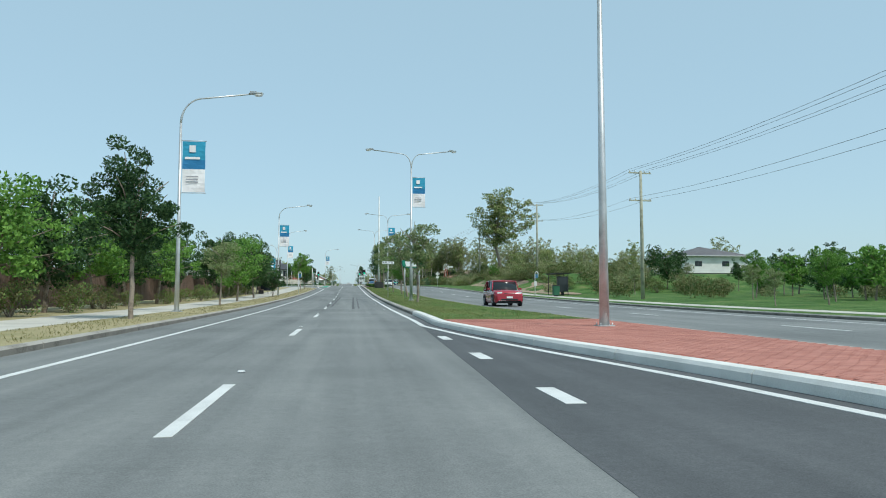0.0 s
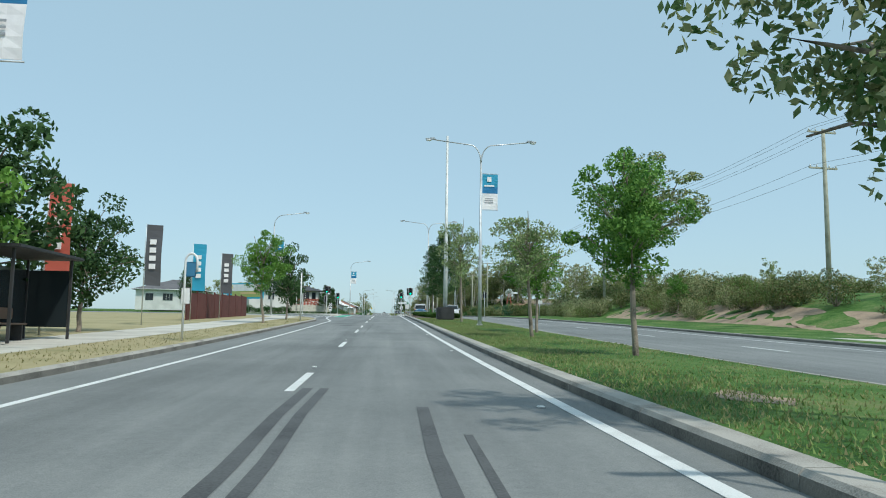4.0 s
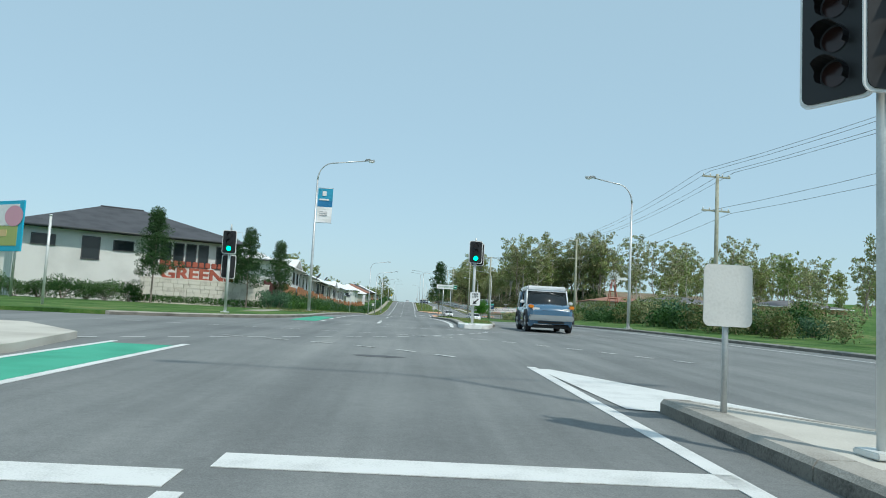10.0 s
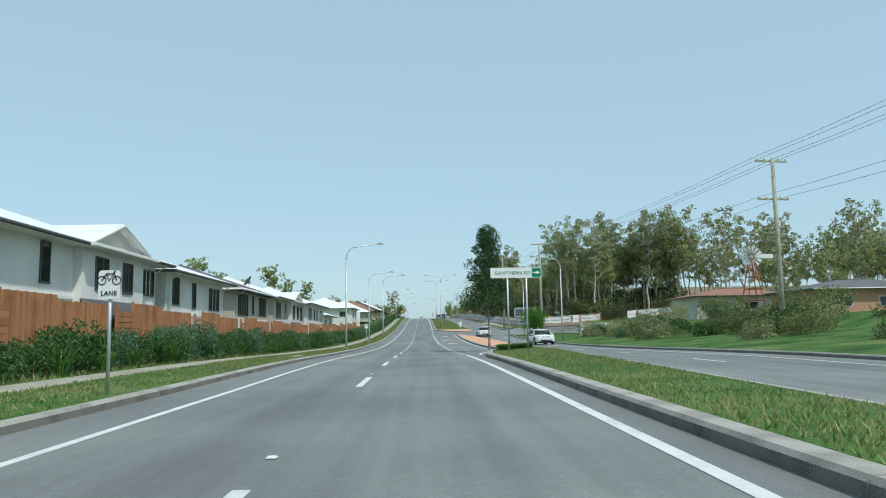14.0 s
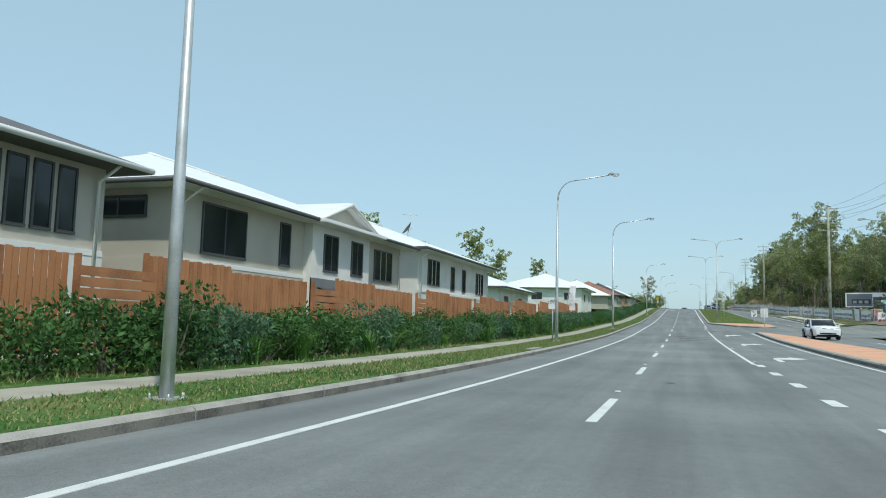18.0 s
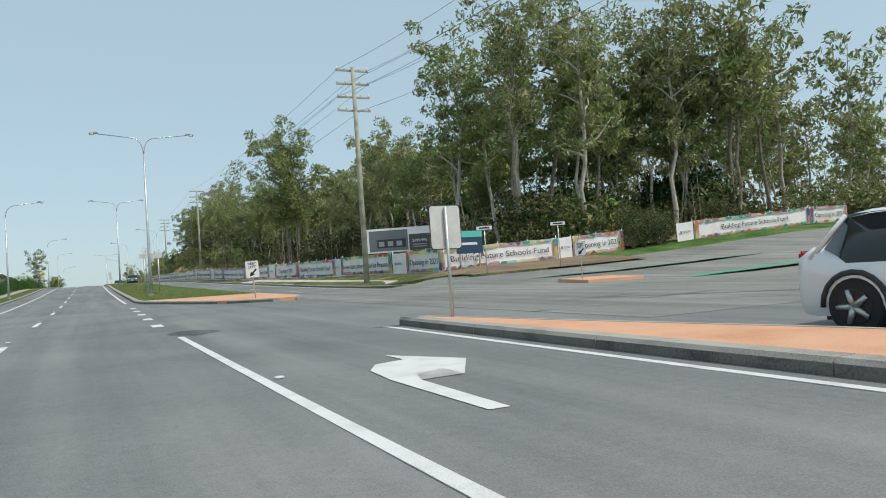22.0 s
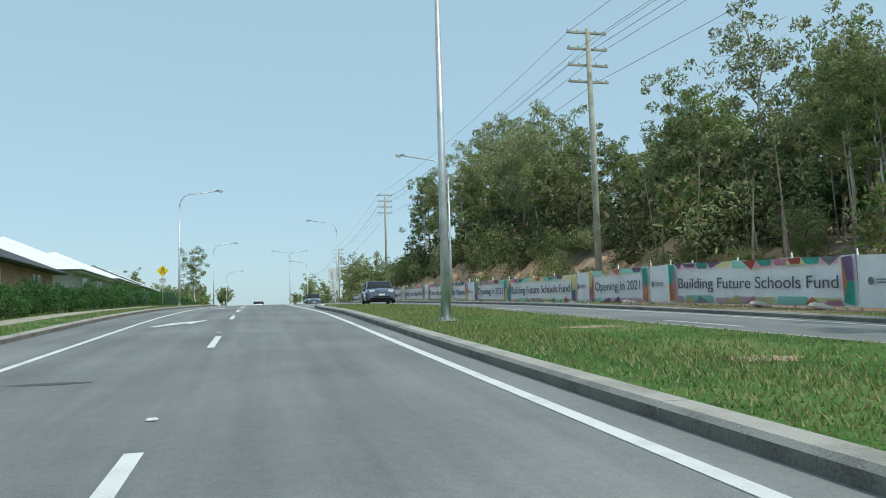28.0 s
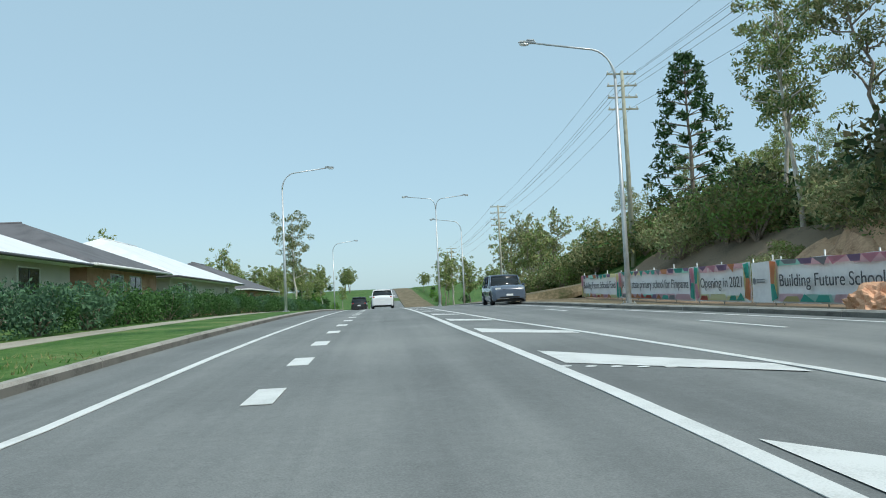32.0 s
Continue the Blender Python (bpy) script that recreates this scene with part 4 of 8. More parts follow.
def street_lamp(height=9.4, reach=2.9, double=False):
    lab = "tall galvanised median street lamp with two arms" if double else "galvanised street lamp with one curved arm"
    root = thing("street_lamp", Matrix(), lab, "street lamp")
    n = 8
    hh = height - 1.3
    part("pole", tube([(0, 0, 0.02), (0, 0, hh * 0.3), (0, 0, hh)], [0.1 if not double else 0.125, 0.085 if not double else 0.1, 0.05], 10), STEEL, root)
    b = box(0.42, 0.42, 0.03, (0, 0, 0.0), 0.008)
    for sx in (-0.15, 0.15):
        for sy in (-0.15, 0.15):
            tube([(sx, sy, 0.02), (sx, sy, 0.09)], 0.018, 6, b)
    part("base_plate", b, STEEL, root)
    for side in ((1, -1) if double else (1,)):
        pts = [(0, 0, hh - 0.05)]
        for i in range(1, n + 1):
            a = math.pi / 2 * i / n
            k = 1.0 if not double else 0.75
            pts.append((side * 0.95 * k * (1 - math.cos(a)), 0, hh + 1.1 * math.sin(a)))
        pts.append((side * reach, 0, height + 0.05))
        part("arm", tube(pts, [0.05] * 3 + [0.035] * (len(pts) - 3), 8), STEEL, root)
        lamp_head(root, side * (reach + 0.25), 0, height + 0.06, side)
    return root


def street_banner(rise, side=1):
    """A vertical fabric banner held by two rods: blue over white, with the maker's mark as plain shapes."""
    root = thing("street_banner", Matrix(), "blue and white vertical fabric banner on a lamp post", "banner")
    w, h = 0.95, 2.2
    vs, fs, ix = [], [], []
    rows = 11
    for i in range(rows + 1):
        z = rise - h * i / rows
        for k in range(4):
            vs.append((side * (0.1 + w * k / 3), 0.03 * math.sin(i * 0.9 + k), z))
    for i in range(rows):
        for k in range(3):
            a = 4 * i + k
            fs.append((a, a + 1, a + 5, a + 4))
            ix.append(1 if i < 2 else 0 if i < 4 else 2 if i < 6 else 3)
    cloth = part("cloth", mesh_of("cloth", vs, fs, [BLUE, BLUE, BLUE_DEEP, VINYL], ix), None, root)
    sol = cloth.modifiers.new("thick", "SOLIDIFY")
    sol.thickness = 0.012
    for z in (rise + 0.03, rise - h - 0.03):
        part("rod", tube([(0, 0, z), (side * (w + 0.14), 0, z)], 0.016, 6), STEEL, root)
    em = part("emblem", box(0.26, 0.012, 0.3, (side * 0.52, -0.05, rise - 0.48), 0.003), VINYL, root, "white emblem panel")
    part("print_bar", box(0.62, 0.012, 0.1, (side * 0.52, -0.05, rise - 0.78), 0.002), VINYL, root)
    for k in range(3):
        part("print_bar", box(0.5, 0.012, 0.045, (side * 0.52, -0.05, rise - 1.55 - 0.12 * k), 0.002), GREY_P, root)
    return root


LAMP, LAMP_TALL, LAMP2 = street_lamp(9.4, 2.9), street_lamp(10.2, 2.9), street_lamp(11.3, 2.9, True)
for x, y, p in ((-7.25, 33, LAMP), (-7.35, 79.9, LAMP), (-11.75, 146.2, LAMP_TALL), (-6.4, 207.0, LAMP), (-5.98, 272.5, LAMP), (-6.25, 302, LAMP), (-6.1, 331, LAMP), (-6.4, 399, LAMP), (-6.0, 469.3, LAMP), (-5.9, 513, LAMP), (-6.0, 560, LAMP)):
    place(p, x, y, 0, 0.865 if 260 < y < 310 else 0.925 if y == 399 else 0.9 if y > 460 else 1.05 if y in (146.2, 207.0) else 1.0, gz(y) + 0.13, "left lamp row")
for x, y in ((6.32, 18.2), (4.6, 56.2), (5.7, 112.2), (5.45, 163.2), (4.1, 376.2), (4.05, 429.2)):
    place(LAMP2, x, y, 0, 1.07 if 160 < y < 170 else 1, gz(y) + 0.15, "median lamp row")
place(LAMP2, 4.6, 531, 0, 0.82, gz(531) + 0.01, "median lamp row")
for x, y in ((14.6, 292), (15.6, 328.8), (11.0, 455.3), (7.95, 492.3), (8.2, 545)):
    place(LAMP, x, y, 180, 0.94, gz(y) + 0.13 + bank(x, y), "right lamp row")
place(street_lamp(8.6, 2.25), 12.56, 201.4, 180, 1.0, gz(201.4) + 0.13, "right lamp row")
place(street_lamp(9.6, 0.95, True), -17.5, 184.7, 20, 1.0, gz(184.7) + 0.13)
BAN = street_banner(8.1)
for x, y, dz in ((-7.25, 33, -0.8), (-7.35, 79.9, -0.75), (-11.75, 146.2, -0.3), (-6.4, 207.0, -0.15), (4.6, 56.2, 1.2), (5.7, 112.2, 1.2)):
    place(BAN, x, y, 0, 1, gz(y) + 0.13 + dz, "lamp post banners")

# ---- power poles and wires ----


def power_pole(height=12.0, arms=2):
    root = thing("power_pole", Matrix(), "weathered timber power pole with cross-arms", "power pole")
    part("pole", tube([(0, 0, -0.3), (0.02, 0, height * 0.5), (0, 0, height)], [0.19, 0.16, 0.12], 10), TIMBER_POLE, root)
    for k in range(arms):
        z = height - 0.25 - (0.9 if arms > 2 else 2.6) * k
        arm = part("cross_arm", box(2.3, 0.1, 0.12, (0, 0.14, z), 0.01), TIMBER_POLE, root)
        for x in (-1.05, -0.5, 0.5, 1.05):
            part("insulator", tube([(x, 0.14, z + 0.12), (x, 0.14, z + 0.2), (x, 0.14, z + 0.3)], [0.03, 0.06, 0.035], 8), STEEL_PALE, arm)
    return root


def wires(name, stops, offsets, sag=0.5, r=0.011):
    home = thing(name, Matrix(), "black overhead power cables sagging between poles", "power cables")
    for dx, dz in offsets:
        pts = []
        for (xa, ya, za), (xb, yb, zb) in zip(stops, stops[1:]):
            for i in range(8):
                k = i / 8
                pts.append((xa + (xb - xa) * k + dx, ya + (yb - ya) * k, za + (zb - za) * k + dz - 4 * sag * k * (1 - k)))
        pts.append((stops[-1][0] + dx, stops[-1][1], stops[-1][2] + dz))
        part("cable", tube(pts, r, 4, None, False), WIRE, home)
    return home


POLE2, POLE4 = power_pole(12.0, 2), power_pole(14.5, 4)
RUN = [(25.0, 14), (25.7, 63.6), (29.1, 114.2), (28.5, 163), (18.8, 204.3), (22.5, 260), (18.3, 328.8)]
for x, y in RUN:
    place(POLE2, x, y, 8, 0.83 if 200 < y < 210 else 1.17 if y > 300 else 0.95, None, "power pole row")
wires("power_cables", [(x, y, top(x, y) + (10.1 if 200 < y < 210 else 13.7 if y > 300 else 11.5)) for x, y in RUN], ((-1.05, 0), (-0.5, 0), (0.5, 0), (1.05, 0), (-0.9, -2.6), (0.9, -2.6)), 0.7)
RUN2 = [(18.3, 328.8), (16.7, 367), (16.8, 447), (18.4, 522), (17, 575), (16, 640)]
for x, y in RUN2[1:]:
    place(POLE4, x, y, 0, 1, None, "tall power pole row")
wires("power_cables", [(x, y, top(x, y) + (13.7 if y < 330 else 14.3)) for x, y in RUN2], ((-1.05, 0), (1.05, 0), (-0.5, -0.9), (1.05, -0.9), (-1.05, -1.8), (0.5, -2.7)), 0.7)

# ---- houses ----


def house(name, label, x0, x1, y0, y1, wall_h, wall, roof, windows=(), gable=None, base=0.0, pitch=0.36, eave=0.75, lower=None, hip=True, storey=2.9):
    """A house seen from the road: walls, hipped roof with eaves and gutter, windows with frames on the road side and the near end."""
    cx, cy = (x0 + x1) / 2, (y0 + y1) / 2
    z0 = gz(cy) + 0.1 + base
    root = thing(name, pose(cx, cy, z0), label, "house", "houses along the road")
    w, d = x1 - x0, y1 - y0
    part("wall", box(w, d, wall_h), wall, root)
    if lower is not None:
        part("lower_wall", box(w + 0.06, d + 0.06, storey), lower, root)
    run = min(w, d) / 2 + eave
    rise = run * pitch
    a, b = w / 2 + eave, d / 2 + eave
    if w < d:
        ridge = [(0, -b + (a if hip else 0.3)), (0, b - (a if hip else 0.3))]
    else:
        ridge = [(-a + b, 0), (a - b, 0)]
    z = wall_h
    vs = [(-a, -b, z), (a, -b, z), (a, b, z), (-a, b, z), (*ridge[0], z + rise), (*ridge[1], z + rise), (-a, -b, z - 0.14), (a, -b, z - 0.14), (a, b, z - 0.14), (-a, b, z - 0.14)]
    if w < d:
        fs = [(0, 1, 4), (1, 2, 5, 4), (2, 3, 5), (3, 0, 4, 5)]
    else:
        fs = [(0, 1, 5, 4), (1, 2, 5), (2, 3, 4, 5), (3, 0, 4)]
    rf = part("roof", mesh_of("roof", vs, fs + [(0, 6, 7, 1), (1, 7, 8, 2), (2, 8, 9, 3), (3, 9, 6, 0), (6, 9, 8, 7)], [roof]), None, root)
    for (sx, sy), (ex, ey) in (((a, -b), (a, b)), ((-a, -b), (a, -b)), ((-a, b), (a, b))):
        part("gutter", tube([(sx, sy, z - 0.07), (ex, ey, z - 0.07)], 0.075, 6), TRIM_DARK if roof != ROOF_GREY else TRIM_WHITE, rf)
    part("ridge_cap", tube([(*ridge[0], z + rise + 0.01), (*ridge[1], z + rise + 0.01)], 0.07, 6), roof, rf)
    if gable:
        gy, gw, gd, gm = gable
        gy -= cy
        r2 = gw / 2 * 0.33
        e = 0.3
        part("gable_wall", mesh_of("gable", [(w / 2 + gd, gy - gw / 2, -0.0), (w / 2 + gd, gy + gw / 2, 0), (w / 2 + gd, gy + gw / 2, z), (w / 2 + gd, gy, z + r2), (w / 2 + gd, gy - gw / 2, z),
             (w / 2 - 1, gy - gw / 2, 0), (w / 2 - 1, gy + gw / 2, 0), (w / 2 - 1, gy + gw / 2, z), (w / 2 - 1, gy - gw / 2, z)],
             [(0, 1, 2, 3, 4), (0, 4, 8, 5), (1, 6, 7, 2)], [gm]), None, root)
        t = 0.14
        o = w / 2 + gd + e
        q = -w / 2
        dz = e * 0.36
        g1 = gw / 2 + e
        part("gable_roof", mesh_of("gable_roof", [(o, gy - g1, z - dz), (o, gy, z + r2), (o, gy + g1, z - dz), (q, gy - g1, z - dz), (q, gy, z + r2), (q, gy + g1, z - dz),
             (o, gy - g1, z - dz + t), (o, gy, z + r2 + t), (o, gy + g1, z - dz + t), (q, gy - g1, z - dz + t), (q, gy, z + r2 + t), (q, gy + g1, z - dz + t)],
             [(6, 7, 10, 9), (7, 8, 11, 10), (0, 3, 4, 1), (1, 4, 5, 2), (0, 1, 7, 6), (1, 2, 8, 7), (0, 6, 9, 3), (2, 5, 11, 8)], [roof]), None, root)
        part("gable_panel", mesh_of("gable_panel", [(w / 2 + gd + 0.03, gy - gw * 0.42, z + 0.05), (w / 2 + gd + 0.03, gy + gw * 0.42, z + 0.05), (w / 2 + gd + 0.03, gy, z + r2 * 0.86)], [(0, 1, 2)], [WALL_BEIGE]), None, root, "beige gable panel")
        part("lower_front", box(0.1, gw, storey - 0.1, (w / 2 + gd, gy, 0.05)), WALL_GREY, root, "dark grey lower front")
        part("eave", box(0.75, gw + 0.7, 0.14, (w / 2 + gd + 0.3, gy, z - 0.16), 0.02), TRIM_WHITE, root)
        part("awning", mesh_of("awning", [(w / 2 + gd, gy - gw * 0.42, storey - 0.35), (w / 2 + gd, gy + gw * 0.42, storey - 0.35), (w / 2 + gd + 1.0, gy + gw * 0.42, storey - 0.7), (w / 2 + gd + 1.0, gy - gw * 0.42, storey - 0.7), (w / 2 + gd + 1.0, gy + gw * 0.42, storey - 0.85), (w / 2 + gd + 1.0, gy - gw * 0.42, storey - 0.85)], [(0, 3, 2, 1), (3, 5, 4, 2)], [TRIM_DARK]), None, root, "dark sloping awning")
        part("barge_board", tube([(o + 0.02, gy - g1, z - dz + 0.05), (o + 0.02, gy, z + r2 + 0.05), (o + 0.02, gy + g1, z - dz + 0.05)], 0.09, 4), TRIM_WHITE, root)
    if wall_h > 4.5:
        for yy in (-d / 2 + 0.3, d / 2 - 0.3):
            part("downpipe", tube([(w / 2 + eave - 0.05, yy, z - 0.12), (w / 2 + 0.1, yy, z - 0.5), (w / 2 + 0.08, yy, 0.1)], 0.045, 6), TRIM_WHITE, root)
        part("sill_band", box(0.05, d, 0.14, (w / 2 + 0.02, 0, storey - 0.1)), TRIM_WHITE, root)
    for face, at, sill, ww, wh, panes in windows:
        # face "r": on the road side at y = at; "n": on the near end at x = at; "g": on the gable front
        wd = part("window", box(0.1, ww, wh, (0, 0, 0), 0.01), GLASS_DARK, root)
        if face in "rg":
            wd.location = (w / 2 + (gable[2] if face == "g" else 0) - 0.02, at - cy, sill)
        else:
            wd.location = (at - cx, -d / 2 + 0.02, sill)
            wd.rotation_euler = (0, 0, radians(-90))
        fr = bmesh.new()
        for sx, sy, sz, ay, az in ((0.14, ww + 0.14, 0.07, 0, -0.07), (0.12, ww + 0.1, 0.06, 0, wh), (0.12, 0.06, wh, -ww / 2 - 0.03, 0), (0.12, 0.06, wh, ww / 2 + 0.03, 0)):
            box(sx, sy, sz, (0.01, ay, az), 0.0, fr)
        part("window_frame", fr, TRIM_DARK if wall_h > 4.5 else TRIM_WHITE, wd)
        for k in range(1, panes):
            part("mullion", box(0.12, 0.05, wh, (0.01, -ww / 2 + ww * k / panes, 0)), TRIM_DARK if panes < 3 else wall, wd)
    return root


def on_roof(x, y, z, kind):
    if kind == "dish":
        r = thing("satellite_dish", pose(x, y, z, 0, 0, 30), "dark satellite dish on a roof bracket", "satellite dish")
        part("mast", tube([(0, 0, -0.6), (0, 0, 0.5)], 0.03, 6), STEEL, r)
        b = bmesh.new()
        bmesh.ops.create_uvsphere(b, u_segments=14, v_segments=10, radius=0.8)
        bmesh.ops.delete(b, geom=[v for v in b.verts if v.co.z > -0.5], context="VERTS")
        bmesh.ops.translate(b, vec=(0, 0, 0.78), verts=b.verts[:])
        bmesh.ops.rotate(b, matrix=Matrix.Rotation(radians(-55), 3, "Y"), verts=b.verts[:])
        d = part("dish", b, TRIM_DARK, r)
        d.location = (0, 0, 0.5)
        part("feed_arm", tube([(0, 0, 0.4), (0.5, 0, 0.75)], 0.015, 5), STEEL, r)
    else:
        r = thing("tv_antenna", pose(x, y, z, 0, 0, 20), "thin metal television antenna on a roof", "antenna")
        part("mast", tube([(0, 0, -0.6), (0, 0, 1.5)], 0.02, 5), STEEL, r)
        part("boom", tube([(-0.5, 0, 1.4), (0.5, 0, 1.4)], 0.012, 5), STEEL, r)
        for k in range(5):
            part("element", tube([(-0.4 + 0.2 * k, -0.3, 1.4), (-0.4 + 0.2 * k, 0.3, 1.4)], 0.008, 4), STEEL, r)


HX = -13.55
corner = house("house", "two-storey white house with a charcoal hipped roof", -28.6, -14.6, 206.3, 217.3, 4.6, WALL_WHITE, ROOF_DARK, [("n", -20.3 + 0.85 * k, 2.7, 0.6, 1.5, 1) for k in range(5)] + [("n", -15.6, 2.7, 0.7, 1.5, 1), ("n", -27.0, 3.4, 1.3, 0.6, 1), ("n", -24.2, 2.7, 1.0, 1.4, 1), ("n", -22.2, 3.4, 1.2, 0.6, 1), ("r", 208.5, 2.7, 0.8, 1.4, 1), ("r", 212, 2.7, 1.4, 1.2, 2)], pitch=0.36)
corner.matrix_basis = pose(-21.6, 214.9, gz(211) + 0.1, 0, 0, 30)
house("house", "white two-storey house with a white metal roof and front gable", -25, HX, 231.5, 251.8, 4.65, WALL_WHITE, ROOF_WHITE,
      [("r", 236.0, 2.95, 2.4, 1.4, 3), ("r", 240.6, 3.0, 0.6, 1.4, 1), ("g", 244.6, 2.95, 1.15, 1.25, 2), ("g", 247.3, 2.95, 1.0, 1.25, 2), ("r", 250.7, 3.05, 1.5, 1.15, 3), ("n", -15.4, 3.75, 1.7, 0.5, 2), ("r", 236.5, 0.9, 3.0, 0.4, 1)], (246.0, 6.4, 0.35, WALL_WHITE), storey=2.55)
house("house", "pale two-storey house with a white metal roof", -25, HX, 253.4, 264.7, 4.6, WALL_WHITE, ROOF_WHITE, [("r", 255.0, 2.9, 1.0, 1.4, 1), ("r", 258.3, 2.8, 0.6, 1.4, 1), ("r", 262.6, 2.8, 2.2, 1.3, 3), ("n", -15.6, 3.7, 1.6, 0.5, 2), ("r", 262.4, 1.6, 2.4, 0.5, 1)], lower=WALL_BEIGE, storey=2.4)
house("house", "beige two-storey house with a grey tiled hip roof", -25, HX, 268.1, 279.6, 4.6, WALL_BEIGE, ROOF_GREY, [("r", 268.9 + 0.74 * k, 2.75, 0.46, 1.5, 1) for k in range(5)] + [("r", 273.9, 2.9, 0.5, 1.4, 1)] + [("r", 276.4 + 0.68 * k, 2.85, 0.42, 1.4, 1) for k in range(4)] + [("n", -15.4, 3.7, 1.6, 0.5, 2), ("r", 270.2, 1.3, 2.2, 0.4, 1), ("r", 277.4, 1.3, 2.0, 0.4, 1)], lower=WALL_WHITE, storey=2.45)
house("house", "beige house with a white metal roof and gabled front", -25, HX, 282.2, 299.4, 4.6, WALL_BEIGE, ROOF_WHITE, [("r", 284.6, 2.8, 2.2, 1.4, 2), ("r", 288.2, 2.8, 0.6, 1.4, 1), ("g", 291.1, 2.8, 1.1, 1.3, 2), ("g", 293.5, 2.8, 1.0, 1.3, 2), ("r", 297.2, 2.8, 2.0, 1.3, 3), ("n", -15.4, 3.7, 1.8, 0.5, 2)], (292.2, 5.2, 0.35, WALL_WHITE), lower=WALL_BEIGE, storey=2.5)
house("house", "white two-storey house with a white roof and downpipes", -25, HX, 302.0, 316.6, 4.6, WALL_WHITE, ROOF_WHITE, [("r", 304.6, 2.8, 1.9, 1.3, 3), ("r", 308.2, 2.7, 0.6, 1.3, 1), ("r", 310.6, 2.7, 0.6, 1.3, 1), ("r", 314.4, 2.7, 1.7, 1.3, 3), ("n", -15.6, 3.7, 1.8, 0.5, 2), ("r", 314.2, 1.3, 2.0, 0.5, 1)], storey=2.4)
house("house", "low white house with a pale tiled roof", -27, -14.6, 324.5, 336.4, 3.3, WALL_WHITE, ROOF_WHITE, [("r", 327, 1.5, 1.6, 1.1, 2), ("r", 332.6, 1.5, 1.8, 1.1, 2), ("n", -16.4, 1.5, 1.6, 1.1, 3), ("n", -20, 1.5, 1.4, 1.1, 2)])
house("house", "white house with a white hipped roof", -31, -16.5, 391, 405, 4.2, WALL_WHITE, ROOF_WHITE, [("r", 395, 2.0, 1.8, 1.2, 2), ("r", 401, 2.0, 1.6, 1.2, 2), ("n", -18.5, 2.2, 1.8, 1.2, 2), ("n", -24, 2.2, 1.8, 1.2, 2)])
house("house", "pale house with a blue-grey roof beyond the side street", -55, -41, 238, 250, 4.6, WALL_WHITE, ROOF_GREY, [("n", -52, 2.2, 1.6, 1.4, 2), ("n", -48, 2.2, 2.0, 1.4, 3), ("n", -44, 2.2, 1.0, 1.4, 1)], base=0.9, pitch=0.36)
for k, (ya, yb, rf) in enumerate(((412, 426, ROOF_WHITE), (432, 446, ROOF_RED), (452, 468, ROOF_DARK), (474, 488, ROOF_WHITE), (490, 503, ROOF_WHITE), (505, 516, ROOF_GREY), (519, 541, ROOF_WHITE), (546, 566, ROOF_GREY))):
    house("house", "single-storey house behind the hedge with a low hipped roof", -28, -14.2, ya, yb, 2.6, WALL_BRICK if rf in (ROOF_GREY, ROOF_DARK) else WALL_BEIGE, rf, [("r", ya + 4, 1.0, 1.8, 1.2, 2), ("r", yb - 4, 1.0, 1.8, 1.2, 2)], base=0.2, pitch=0.44)
on_roof(-17.0, 238.2, gz(238) + 6.22, "dish")
on_roof(-18.4, 240.5, gz(240) + 6.72, "antenna")
on_roof(-13.75, 273.2, gz(273) + 5.02, "dish")
on_roof(-16.6, 272, gz(272) + 6.03, "antenna")
on_roof(-16.4, 308, gz(308) + 6.0, "dish")
on_roof(-17.4, 311, gz(311) + 6.4, "antenna")

# ---- fences ----


def fence_panel(x, y, length, height, upright, mat, base=0.0, group="timber fence"):
    root = thing("fence_panel", pose(x, y, gz(y + length / 2) + 0.13 + base), "stained timber fence panel of " + ("upright palings" if upright else "horizontal boards"), "fence", group)
    key = (round(length, 2), round(height, 2), upright, mat.name)
    if key not in PANEL:
        b1 = box(0.024, 0.13, height, (0, 0, 0.04), 0.003) if upright else box(0.024, length - 0.02, 0.175, (0, length / 2, 0), 0.004)
        me = bpy.data.meshes.new("board")
        b1.to_mesh(me)
        b1.free()
        me.materials.append(mat)
        b2 = box(0.1, 0.1, height + 0.1, (0, 0, 0), 0.008)
        po = bpy.data.meshes.new("post")
        b2.to_mesh(po)
        b2.free()
        po.materials.append(mat)
        PANEL[key] = (me, po)
    me, po = PANEL[key]
    part("post", po, None, root)
    n = int(length / 0.15) if upright else int(height / 0.2)
    for i in range(n):
        o = part("paling" if upright else "board", me, None, root)
        if upright:
            o.location = (0.05 + 0.006 * (i % 2), 0.08 + (length - 0.02) * i / n, 0.012 * ((i * 7) % 3))
        else:
            o.location = (0.03, 0.0, 0.06 + 0.2 * i)
    return root


PANEL = {}
y = 224.0
i = 0
while y < 342:
    up = i % 3 != 2
    ln = (3.0, 3.9, 2.1)[i % 3]
    fence_panel(-10.9 + (0.25 if not up else 0), y, ln, (1.95, 1.8, 1.75)[i % 3], up, TIMBER, 0.2)
    y += ln
    i += 1
y = 20.0
while y < 96:
    fence_panel(-13.4, y, 2.4, 1.8, True, TIMBER_OLD, 0.1, "old timber fence")
    y += 2.4

